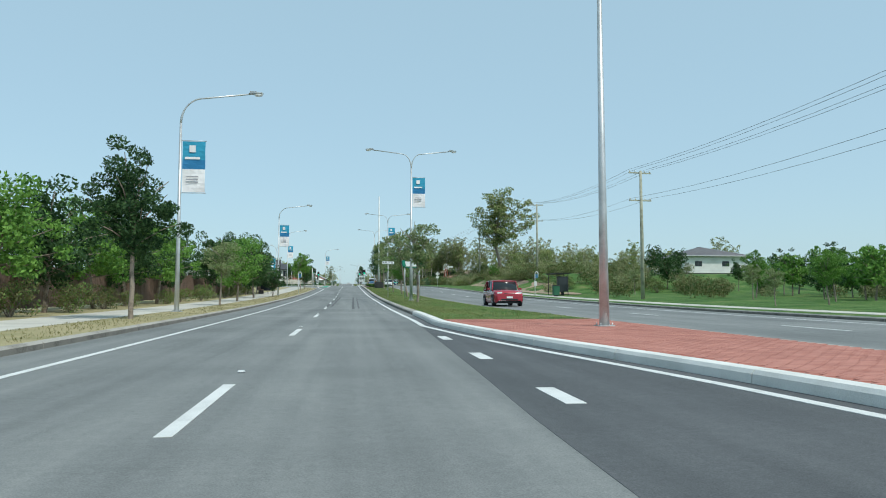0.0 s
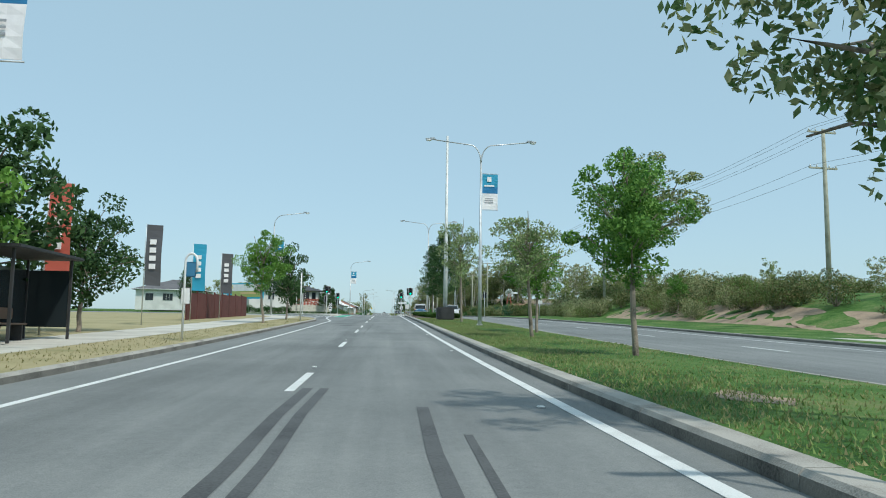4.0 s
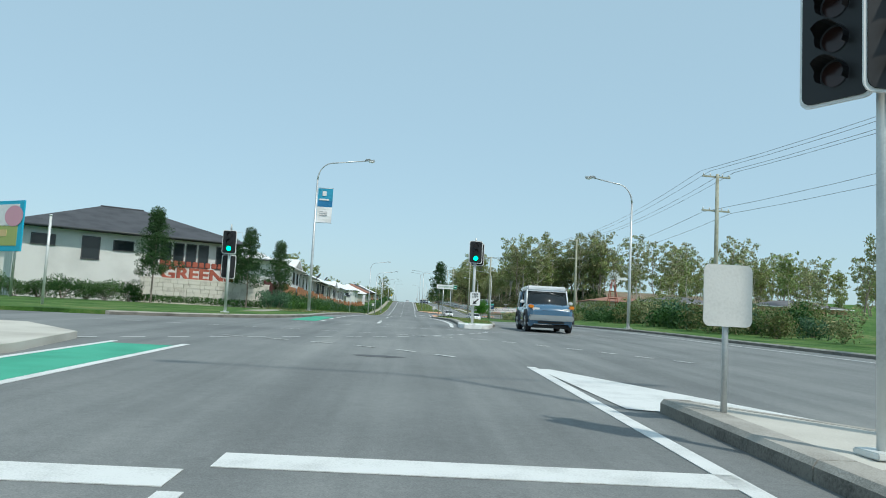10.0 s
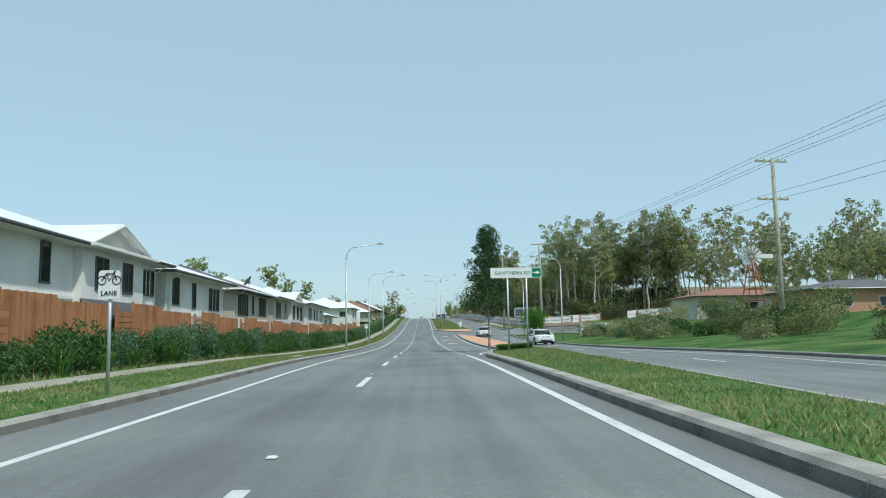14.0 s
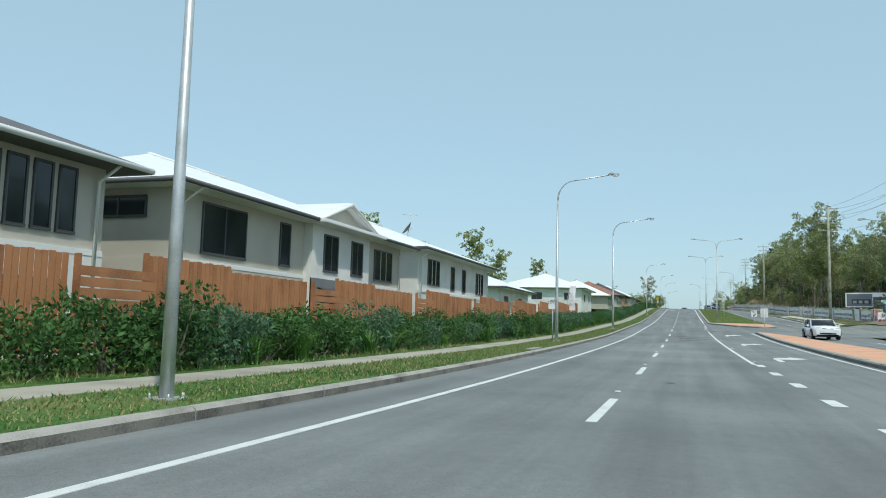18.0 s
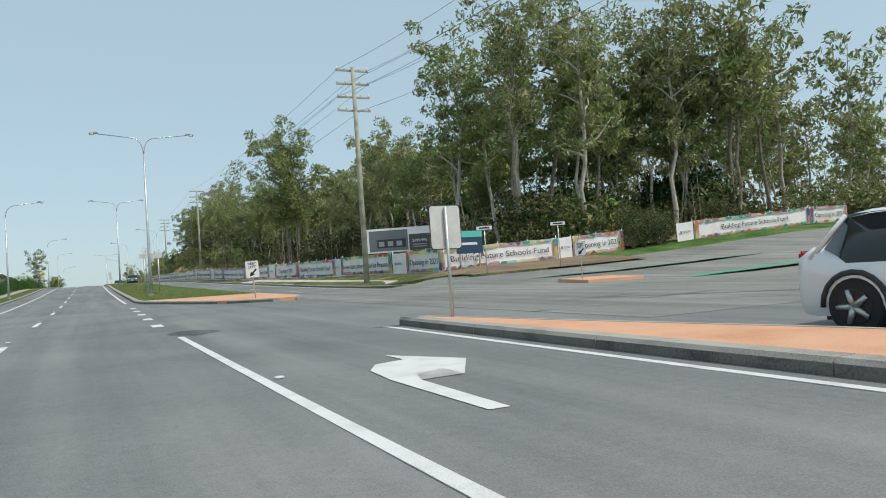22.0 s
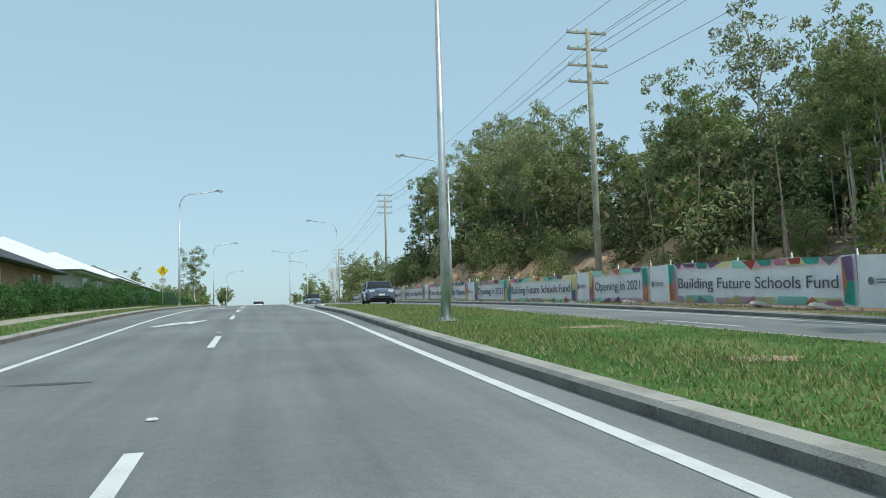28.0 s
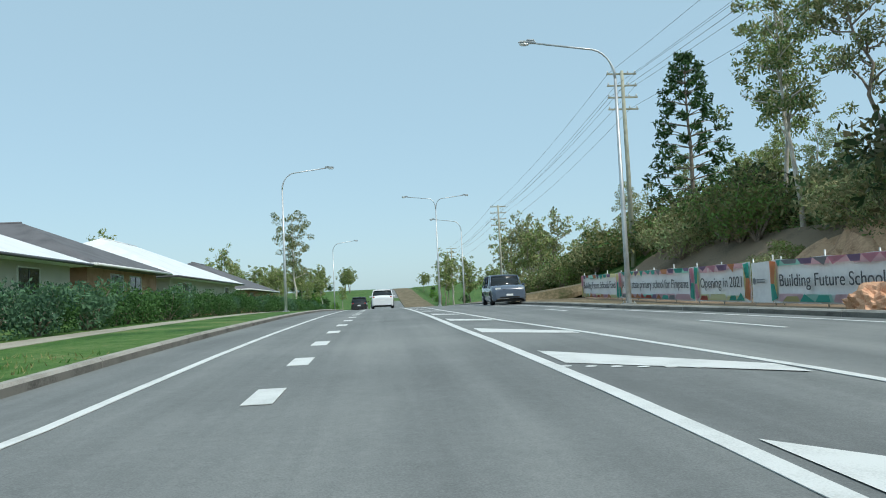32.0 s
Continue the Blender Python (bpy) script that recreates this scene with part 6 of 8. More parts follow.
def hoarding_panel(xa, ya, za, xb, yb, zb, kind, k, hgt=1.5):
    """One banner on its fence posts; kind 3 is the narrow plain one with a small crest and two bars."""
    length = math.hypot(xb - xa, yb - ya)
    ang = math.degrees(math.atan2(yb - ya, xb - xa))
    root = thing("hoarding_banner", pose(xa, ya, za, 0, 0, ang), "narrow white mesh banner with a small grey crest" if kind == 3 else "white printed mesh banner with coloured triangle border on a temporary fence", "hoarding banner", "school site hoarding")
    n = max(2, int(length / 0.4))
    vs, fs = [], []
    dzl = zb - za
    rg = random.Random(k)
    drop = rg.uniform(-0.04, 0.04)
    for i in range(n + 1):
        u = length * i / n
        off = 0.045 * math.sin(i * 0.55 + k) + 0.02 * math.sin(i * 1.9 + k)
        sag = -0.035 * math.sin(math.pi * ((u / 2.4) % 1.0)) + drop
        vs += [(u, off, 0.06 + dzl * i / n), (u, off * 0.5, 0.05 + hgt * 0.5 + dzl * i / n), (u, off * 0.3, 0.05 + hgt + sag + dzl * i / n)]
    for i in range(n):
        a = 3 * i
        fs += [(a, a + 3, a + 4, a + 1), (a + 1, a + 4, a + 5, a + 2)]
    part("cloth", mesh_of("cloth", vs, fs, [VINYL], None, True), None, root)
    for i in range(int(length / 2.4) + 1):
        u = min(length - 0.05, 2.4 * i)
        part("post", tube([(u, -0.1, dzl * u / length - 0.1), (u, -0.1, dzl * u / length + hgt + rg.uniform(0.14, 0.24))], 0.028, 6), STEEL, root)

    def tri(name, pts, mat):
        p = [(u, 0.084 if name == "printed_band" else 0.088, z + drop + dzl * u / length) for u, z in pts]
        q = tuple(range(len(p)))
        part(name, mesh_of(name, p, [q, q[::-1]], [mat]), None, root)
    slope = math.degrees(math.atan2(dzl, length))
    m = Matrix.Translation((length / 2, 0.09, 0.6 + dzl / 2)) @ pose(0, 0, 0, 90, 0, 180) @ pose(0, 0, 0, 0, 0, -slope)
    if kind == 3:
        mid = length * 0.5
        c = min(0.5, length * 0.28)
        tri("crest", [(mid + c + 0.1 * math.cos(a), 0.8 + 0.12 * math.sin(a)) for a in [0.524 * i for i in range(12)]], GREY_P)
        for z in (0.76, 0.84):
            tri("print_bar", [(mid + c - 0.18, z - 0.02), (mid + c - 0.18, z + 0.02), (mid - c, z + 0.02), (mid - c, z - 0.02)], GREY_P)
        return root
    lo, hi, u, last = 0.1, hgt + 0.02, 0.42, None
    while u < length - 0.5:
        w = min(rg.uniform(0.9, 1.7), length - 0.42 - u)
        for edge, sign in ((hi, -1), (lo, 1)):
            d = rg.uniform(0.17, 0.25)
            tri("printed_band", [(u, edge), (u + w, edge), (u + w - 0.1, edge + sign * d), (u + 0.1, edge + sign * d)], rg.choice((PALE_PINK, PALE_YELLOW, PALE_MINT, PALE_PINK)))
        u += w
    u = 0.42
    while u < length - 0.5:
        w = min(rg.uniform(0.55, 1.0), length - 0.42 - u)
        for edge, sign in ((hi, -1), (lo, 1)):
            if rg.random() < 0.22:
                continue
            d = rg.uniform(0.2, 0.32)
            mat = rg.choice([c for c in PRINTS if c is not last])
            last = mat
            tri("printed_triangle", rg.choice(([(u, edge), (u + w, edge), (u + w * rg.uniform(0.2, 0.8), edge + sign * d)], [(u, edge), (u + w, edge), (u + w * 0.75, edge + sign * d * 0.7), (u + w * 0.1, edge + sign * d * 0.7)])), mat)
        u += w
    for a, b in ((0.03, 0.4), (length - 0.03, length - 0.4)):
        z = rg.uniform(0.6, 1.0)
        c1, c2, c3 = rg.sample((TEAL, PINK, PURPLE, YELLOW_P, ORANGE_P), 3)
        tri("printed_block", [(a, lo), (b, lo + 0.1), (b * 0.6 + a * 0.4, z), (a, z)], c1)
        tri("printed_block", [(a, z + 0.01), (b * 0.6 + a * 0.4, z + 0.01), (b, hi - 0.05), (a, hi)], c2)
        tri("printed_triangle", [(b * 0.6 + a * 0.4, z), (b, lo + 0.12), (b, hi - 0.08)], c3)
    set_words(TEXTS[kind], 0.55, INK, root, m, length - 1.1)
    return root


ROW = ((363.2, 1), (368.3, 3), (370.7, 0), (380.5, 3), (382.0, 2), (391.9, 1), (399.3, 3), (401.5, 2), (409.1, 3), (411.1, 0), (421.6, 1), (426.6, 3), (428.6, 2), (437.1, 3), (438.4, 1), (443.1, 3), (444.3, 2), (452.3, 1), (457.4, 3), (458.7, 0), (469.1, 3), (470.6, 2), (478.3, 3), (479.3, 1), (483.9, 2), (491.6, 3), (492.9, 1), (497.5, 0), (507.1, 2), (514.5, None))
for k, ((y, kind), (y2, _)) in enumerate(zip(ROW, ROW[1:])):
    xa, xb = HOARDING(y), HOARDING(y2)
    hoarding_panel(xa, y, top(xa - 0.9, y) + 0.02, xb, y2 - 0.06, top(xb - 0.9, y2) + 0.02, kind, k, 1.5 if y < 440 else 1.4)
for k, (x, x2, kind) in enumerate(((30.3, 20.9, 2), (31.6, 30.4, 3), (36.3, 31.7, 1), (43.4, 41.6, 3), (57.0, 43.5, 2), (62.0, 57.1, 1))):
    hoarding_panel(x, 364.2 + 0.02 * x, top(x, 364) - 0.02, x2, 364.2 + 0.02 * x2, top(x2, 364) - 0.02, kind, 40 + k)
for x, y, k in ((37.4, 365.2, 1.0), (38.6, 365.6, 1.2), (39.8, 365.0, 0.9), (40.8, 366.0, 1.1)):
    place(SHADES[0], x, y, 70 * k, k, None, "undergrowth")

# ---- traffic signals ----


def rounded_plate(w, h, r, t, n=5):
    """A plate with rounded corners, standing in the x-z plane and centred on the origin."""
    bm = bmesh.new()
    ring = []
    for cx, cz, a0 in ((w / 2 - r, h / 2 - r, 0), (-w / 2 + r, h / 2 - r, 90), (-w / 2 + r, -h / 2 + r, 180), (w / 2 - r, -h / 2 + r, 270)):
        for i in range(n):
            a = radians(a0 + 90 * i / (n - 1))
            ring.append((cx + r * math.cos(a), cz + r * math.sin(a)))
    f = [bm.verts.new((x, -t / 2, z)) for x, z in ring]
    b = [bm.verts.new((x, t / 2, z)) for x, z in ring]
    bm.faces.new(f)
    bm.faces.new(b[::-1])
    k = len(ring)
    for i in range(k):
        bm.faces.new((f[(i + 1) % k], f[i], b[i], b[(i + 1) % k]))
    bmesh.ops.recalc_face_normals(bm, faces=bm.faces[:])
    return bm


def signal_head(root, x, y, z, turn, lit=True):
    rim = part("backboard_rim", rounded_plate(0.66, 1.12, 0.09, 0.02), WHITE_METAL, root, "white rim")
    rim.matrix_basis = pose(x, y, z, 0, 0, turn) @ Matrix.Scale(0.87, 4)
    bb = part("backboard", rounded_plate(0.6, 1.06, 0.08, 0.05), BLACK, root)
    bb.matrix_basis = pose(x, y, z, 0, 0, turn) @ Matrix.Scale(0.87, 4)
    part("lamp_housing", box(0.3, 0.16, 0.9, (0, 0.1, -0.45), 0.03), BLACK, bb)
    for k in range(3):
        zz = 0.31 - 0.31 * k
        lens = bmesh.new()
        bmesh.ops.create_circle(lens, cap_ends=True, segments=16, radius=0.11)
        o = part("lens", lens, LAMP_GREEN if k == 2 and lit else LAMP_DARK, bb, "lit green lens" if k == 2 and lit else "")
        o.matrix_basis = pose(0, -0.035, zz, 90)
        v = bmesh.new()
        n = 12
        rows = []
        for d in (0.0, 0.2):
            rows.append([v.verts.new((0.13 * math.cos(math.pi * (i / (n - 1) * 1.3 - 0.15)), -0.03 - d * (1 if 2 < i < n - 3 else 0.5), zz + 0.13 * math.sin(math.pi * (i / (n - 1) * 1.3 - 0.15)))) for i in range(n)])
        for i in range(n - 1):
            v.faces.new((rows[0][i], rows[0][i + 1], rows[1][i + 1], rows[1][i]))
        part("visor", v, BLACK, bb)


def traffic_signal(x, y, z, height, heads, label="traffic signal on a pale steel post showing green"):
    root = thing("traffic_signal", pose(x, y, z), label, "traffic light", "signals of the junction")
    part("post", tube([(0, 0, 0), (0, 0, height)], 0.06, 10), STEEL_PALE, root)
    part("footing", box(0.3, 0.3, 0.05, (0, 0, 0), 0.01), STEEL_PALE, root)
    part("post_cap", tube([(0, 0, height), (0, 0, height + 0.25)], [0.05, 0.03], 8), STEEL_PALE, root)
    for dx, dy, dz, turn, lit in heads:
        signal_head(root, dx, dy, dz, turn, lit)
    return root


traffic_signal(-7.75, 168.5, gz(168.5) + 0.13, 3.6, ((-0.02, -0.16, 3.25, 0, True), (0.3, 0.15, 3.25, 60, False), (-0.25, 0.2, 2.0, 250, False)))
traffic_signal(3.25, 163.9, gz(163.9) + 0.15, 3.45, ((0.02, -0.16, 3.05, 0, True), (-0.28, 0.15, 3.05, -60, False)))
traffic_signal(-7.6, 190, gz(190) + 0.13, 3.4, ((0, -0.16, 2.9, 0, True), (-0.05, 0.2, 1.9, 200, False)))
traffic_signal(2.68, 191.1, gz(191.1) + 0.15, 3.5, ((0, -0.16, 3.12, 0, True), (0.12, 0.2, 3.05, 175, False)))
traffic_signal(15.2, 181, top(15.2, 181), 3.6, ((0, 0.16, 3.2, 185, False), (0.2, -0.1, 3.2, 90, False)), "traffic signal on a grey post seen from behind")
traffic_signal(-11.2, 171, gz(171) + 0.13, 3.2, ((0.25, 0.1, 2.3, 100, False),), "grey signal post with a small side lamp")
for x, y, h in ((-5.7, 118.5, 3.2), (-14, 188, 3.4)):
    r = thing("signal_post", pose(x, y, gz(y) + 0.13), "bare grey steel post on the verge", "post")
    part("post", tube([(0, 0, 0), (0, 0, h)], 0.05, 8), STEEL_PALE, r)
    part("cap", tube([(0, 0, h), (0, 0, h + 0.06)], 0.06, 8), STEEL, r)

# ---- signs ----


def sign_on_posts(name, label, x, y, z, w, h, low, posts, face, back, turn=0.0, lean=0.0, pr=0.03, category="road sign"):
    """A flat sheet on one or two round posts; low is the height of its lower edge."""
    root = thing(name, pose(x, y, z, 0, lean, turn), label, category)
    for px in posts:
        part("post", tube([(px, 0, -0.1), (px, 0, low + h * 0.95)], pr, 8), STEEL, root)
    sh = part("sheet", rounded_plate(w, h, min(0.06, h * 0.2), 0.012), face, root)
    sh.location = (0, -0.05, low + h / 2)
    bk = part("sheet_back", rounded_plate(w - 0.01, h - 0.01, min(0.06, h * 0.2), 0.008), back, root)
    bk.location = (0, -0.038, low + h / 2)
    return root


def slab_text(root, text, size, mat, x, z, y=-0.062):
    return lettering(text, size, mat, root, Matrix.Translation((x, y, z)) @ pose(0, 0, 0, 90))


def arrow_shape(root, mat, x, z, s, ang, y=-0.063):
    vs = [(-0.5, -0.08), (0.05, -0.08), (0.05, -0.26), (0.5, 0), (0.05, 0.26), (0.05, 0.08), (-0.5, 0.08)]
    c, n = math.cos(radians(ang)), math.sin(radians(ang))
    return part("arrow", mesh_of("arrow", [(x + s * (a * c - b * n), y, z + s * (a * n + b * c)) for a, b in vs], [tuple(range(7))], [mat]), None, root, "black arrow")


def keep_left(x, y, z, turn=0.0, low=0.95, post=True, lean=0.0, k=1.0):
    r = sign_on_posts("keep_left_sign", "white square traffic sign with a black diagonal arrow", x, y, z, 0.6 * k, 0.78 * k, low, (0,) if post else (), WHITE_METAL, SIGN_BACK, turn, lean)
    part("border", rounded_plate(0.62 * k, 0.8 * k, 0.06, 0.008), SIGN_BLACK, r).location = (0, -0.043, low + 0.39 * k)
    slab_text(r, "KEEP", 0.17 * k, SIGN_BLACK, 0, low + 0.6 * k)
    slab_text(r, "LEFT", 0.17 * k, SIGN_BLACK, 0, low + 0.44 * k)
    arrow_shape(r, SIGN_BLACK, 0.02, low + 0.22 * k, 0.46 * k, 225)
    return r


keep_left(2.74, 190.95, gz(191) + 0.15, 0, 0.82, False, 0, 0.73)
keep_left(7.25, 356, gz(356) + 0.16, -12, 0.95, True, -3)
strip("cross_street_island", 18.7, 21.6, 345.6, 347.8, 0.14, 0.25, PAVER_ORANGE, 0.5, True, label="small orange paved island in the cross street")
keep_left(19.3, 346.8, top(19.3, 346.8), -40, 1.0, True, 0, 0.75)
keep_left(6.0, 332.3, gz(332.3) + 0.16, 180, 1.2)
sign_on_posts("road_sign", "bare metal back of a traffic sign on a post", 2.95, 165.9, gz(166) + 0.15, 0.48, 0.6, 0.82, (0,), SIGN_BACK, WHITE_METAL)
r = sign_on_posts("street_name_sign", "white street name sign with a black pointer", 3.62, 70.6, gz(70.6) + 0.15, 1.1, 0.24, 3.1, (0,), WHITE_METAL, SIGN_BACK)
slab_text(r, "SWAN RD", 0.17, SIGN_BLACK, 0.08, 3.16)
part("pointer", mesh_of("ptr", [(-0.5, -0.063, 3.22), (-0.4, -0.063, 3.13), (-0.36, -0.063, 3.17), (-0.42, -0.063, 3.22), (-0.36, -0.063, 3.27), (-0.4, -0.063, 3.31)], [(0, 1, 2, 3, 4, 5)], [SIGN_BLACK]), None, r)
r = sign_on_posts("street_name_sign", "long white street name sign with a green arrow end", 4.55, 250, gz(250) + 0.15, 2.5, 0.5, 3.55, (-0.42, 0.5), WHITE_METAL, SIGN_BACK, 0, 0, 0.045)
slab_text(r, "GAWTHERN RD", 0.24, SIGN_GREEN, -0.18, 3.71)
part("arrow_panel", rounded_plate(0.44, 0.44, 0.05, 0.006), SIGN_GREEN, r).location = (1.0, -0.06, 3.8)
arrow_shape(r, WHITE_METAL, 1.0, 3.8, 0.34, 0, -0.066)
r = sign_on_posts("covered_road_sign", "white road sign wrapped in torn green cloth on two poles", 5.3, 64.2, gz(64.2) + 0.15, 1.6, 0.42, 2.75, (-0.58, 0.65), WHITE_METAL, SIGN_BACK, 0, 0, 0.045)
GREEN_CLOTH = surface("green shade cloth", (0.01, 0.14, 0.09), (0.03, 0.26, 0.17), 3.0, 0.9, 0, 0.4, 20, 0.5)
for xa, xb, s in ((-0.85, -0.5, 0.1), (0.5, 0.88, 0.0)):
    b = box(xb - xa, 0.16, 0.56, ((xa + xb) / 2, -0.04, 2.68 + s * 0.4), 0.06)
    for v in b.verts:
        v.co.x += 0.03 * math.sin(v.co.z * 23)
        v.co.y += 0.02 * math.sin(v.co.z * 31 + v.co.x * 9)
    part("cloth_wrap", b, GREEN_CLOTH, r, "torn green cloth")
part("cloth_fringe", tube([(-0.8, -0.06, 2.74), (-0.3, -0.07, 2.66), (0.3, -0.07, 2.64), (0.8, -0.06, 2.72)], 0.045, 6), GREEN_CLOTH, r)
r = sign_on_posts("road_sign", "white metal back of a wide road sign on two posts", 4.85, 385.3, gz(385.3) + 0.15, 1.72, 0.36, 2.8, (-0.52, 0.56), SIGN_BACK, WHITE_METAL, 0, 0, 0.05)
for px in (-0.52, 0.56):
    part("stiffener", box(0.07, 0.03, 0.4, (px, -0.075, 2.78)), SIGN_BACK, r)


def bike(root, z, s, mat, y=-0.064):
    """A bicycle drawn with thin strokes."""
    for cx in (-0.3, 0.3):
        n = 16
        vs, fs = [], []
        for i in range(n):
            a = 2 * math.pi * i / n
            for q in (0.15, 0.19):
                vs.append((s * (cx + q * math.cos(a)), y, z + s * (q * math.sin(a) - 0.1)))
        fs = [(2 * i, 2 * i + 1, (2 * i + 3) % (2 * n), (2 * i + 2) % (2 * n)) for i in range(n)]
        part("wheel_mark", mesh_of("wheel", vs, fs, [mat]), None, root)
    part("frame_mark", tube([(s * p, y, z + s * q) for p, q in ((-0.3, -0.1), (-0.12, 0.18), (0.2, 0.18), (0.0, -0.1), (-0.12, 0.18))], 0.014 * s + 0.004, 4), mat, root)
    part("fork_mark", tube([(s * p, y, z + s * q) for p, q in ((0.3, -0.1), (0.18, 0.26), (0.27, 0.3))], 0.014 * s + 0.004, 4), mat, root)


r = sign_on_posts("bicycle_lane_sign", "white bicycle lane sign on a thin post", -5.25, 226.1, gz(226.1) + 0.13, 0.36, 0.48, 1.55, (0,), WHITE_METAL, SIGN_BACK)
bike(r, 1.9, 0.4, SIGN_BLACK)
slab_text(r, "LANE", 0.11, SIGN_BLACK, 0, 1.61)
r = sign_on_posts("bicycle_lane_sign", "white bicycle lane sign on a thin post", -6.7, 303.5, gz(303.5) + 0.13, 0.42, 0.55, 1.6, (0,), WHITE_METAL, SIGN_BACK)
bike(r, 1.98, 0.46, SIGN_BLACK)
r = thing("merge_sign", pose(-6.7, 465.3, gz(465.3) + 0.13), "yellow diamond lane-merge sign above white bicycle lane plates", "road sign")
part("post", tube([(0, 0, -0.1), (0, 0, 2.6)], 0.03, 8), STEEL, r)
d = part("diamond", rounded_plate(0.56, 0.56, 0.04, 0.012), SIGN_YELLOW, r, "yellow diamond")
d.matrix_basis = pose(0, -0.05, 2.42, 0, 45, 0)
for s in (-1, 1):
    part("merge_mark", tube([(s * 0.11, -0.062, 2.2), (s * 0.1, -0.062, 2.36), (s * 0.035, -0.062, 2.52), (s * 0.03, -0.062, 2.64)], 0.028, 4), SIGN_BLACK, r)
pl = part("plate", rounded_plate(0.44, 0.4, 0.03, 0.012), WHITE_METAL, r)
pl.location = (0, -0.05, 1.76)
bike(r, 1.82, 0.42, SIGN_BLACK)
slab_text(r, "LANE", 0.1, SIGN_BLACK, 0, 1.6)
part("plate", rounded_plate(0.44, 0.16, 0.03, 0.012), WHITE_METAL, r).location = (0, -0.05, 1.46)
slab_text(r, "ENDS", 0.1, SIGN_BLACK, 0, 1.42)
r = sign_on_posts("road_sign", "two stacked white sign backs on a leaning post", 3.55, 451.0, gz(451) + 0.16, 0.42, 0.6, 1.3, (0,), SIGN_BACK, WHITE_METAL, 0, -6)
part("lower_sheet", rounded_plate(0.45, 0.5, 0.03, 0.012), SIGN_BACK, r).location = (0.02, -0.05, 0.98)
part("bracket", box(0.06, 0.03, 0.9, (0, -0.08, 0.85)), STEEL, r)
r = thing("diamond_sign", pose(13.7, 143, gz(143) + 0.0), "grey back of a diamond warning sign with a plate below", "road sign")
r.location.x, r.location.z = 18.1, top(18.1, 154)
r.location.y = 154
part("post", tube([(0, 0, -0.1), (0, 0, 2.9)], 0.03, 8), STEEL, r)
d = part("diamond", rounded_plate(0.6, 0.6, 0.04, 0.012), SIGN_BACK, r)
d.matrix_basis = pose(0, -0.05, 2.6, 0, 45, 0)
part("plate", rounded_plate(0.6, 0.4, 0.03, 0.012), SIGN_BACK, r).location = (0, -0.05, 1.9)
r = thing("give_way_sign", pose(15.6, 328.6, top(15.6, 328)), "grey back of a give way triangle on a lamp post", "road sign")
part("triangle", mesh_of("tri", [(-0.4, -0.14, 2.75), (0.4, -0.14, 2.75), (0, -0.14, 2.1), (-0.4, -0.12, 2.75), (0.4, -0.12, 2.75), (0, -0.12, 2.1)], [(0, 1, 2), (5, 4, 3), (0, 3, 4, 1), (1, 4, 5, 2), (2, 5, 3, 0)], [SIGN_BACK]), None, r)
part("clamp", tube([(0, -0.12, 2.5), (0, 0.05, 2.5)], 0.05, 6), STEEL, r)
r = sign_on_posts("chevron_sign", "black and white chevron board on a short post", -6.6, 159.5, gz(159.5) + 0.13, 0.4, 0.9, 0.5, (0,), WHITE_METAL, SIGN_BACK)
for k in range(3):
    z = 0.62 + 0.27 * k
    part("chevron_mark", mesh_of("chev", [(-0.18, -0.063, z), (0, -0.063, z + 0.12), (0.18, -0.063, z), (0.18, -0.063, z + 0.12), (0, -0.063, z + 0.24), (-0.18, -0.063, z + 0.12)], [(0, 1, 4, 5), (1, 2, 3, 4)], [SIGN_BLACK]), None, r)
for x, y in ((20.6, 357.6), (26, 358.2)):
    r = sign_on_posts("street_name_sign", "small white street name blade on a post", x, y, top(x, y), 0.9, 0.2, 2.5, (0,), WHITE_METAL, SIGN_BACK, -20)
    part("print_bar", box(0.6, 0.008, 0.08, (0, -0.062, 2.56)), SIGN_BLACK, r)
r = thing("marker_post", pose(5.0, 139.2, gz(139) + 0.14), "short white guide post in the grass", "guide post")
part("post", box(0.1, 0.03, 0.9, (0, 0, 0), 0.01), WHITE_METAL, r)
part("reflector", box(0.06, 0.01, 0.12, (0, -0.02, 0.7)), TAIL_RED, r)

# ---- mast with a black barrier ----
r = thing("steel_mast", pose(5.12, 130.9, gz(131) + 0.14), "tall pale octagonal steel mast ringed by a black plastic barrier", "mast")
part("mast", tube([(0, 0, 0), (0, 0, 6.5), (0, 0, 6.55), (0, 0, 16)], [0.19, 0.155, 0.14, 0.1], 8), STEEL_PALE, r)
for sx, sy, w, d in ((0, -0.6, 1.42, 0.32), (0, 0.6, 1.42, 0.32), (-0.6, 0, 0.3, 0.9), (0.6, 0, 0.3, 0.9)):
    bl = part("barrier_block", box(w, d, 1.05, (sx, sy, 0), 0.07, None, None, 0.97), BLACK_MATT, r, "black plastic barrier block")
    if sy < 0:
        for k in range(6):
            part("slot", box(0.22, 0.05, 0.05, (-0.48, sy - 0.165, 0.14 + 0.14 * k), 0.01), BLACK, bl)

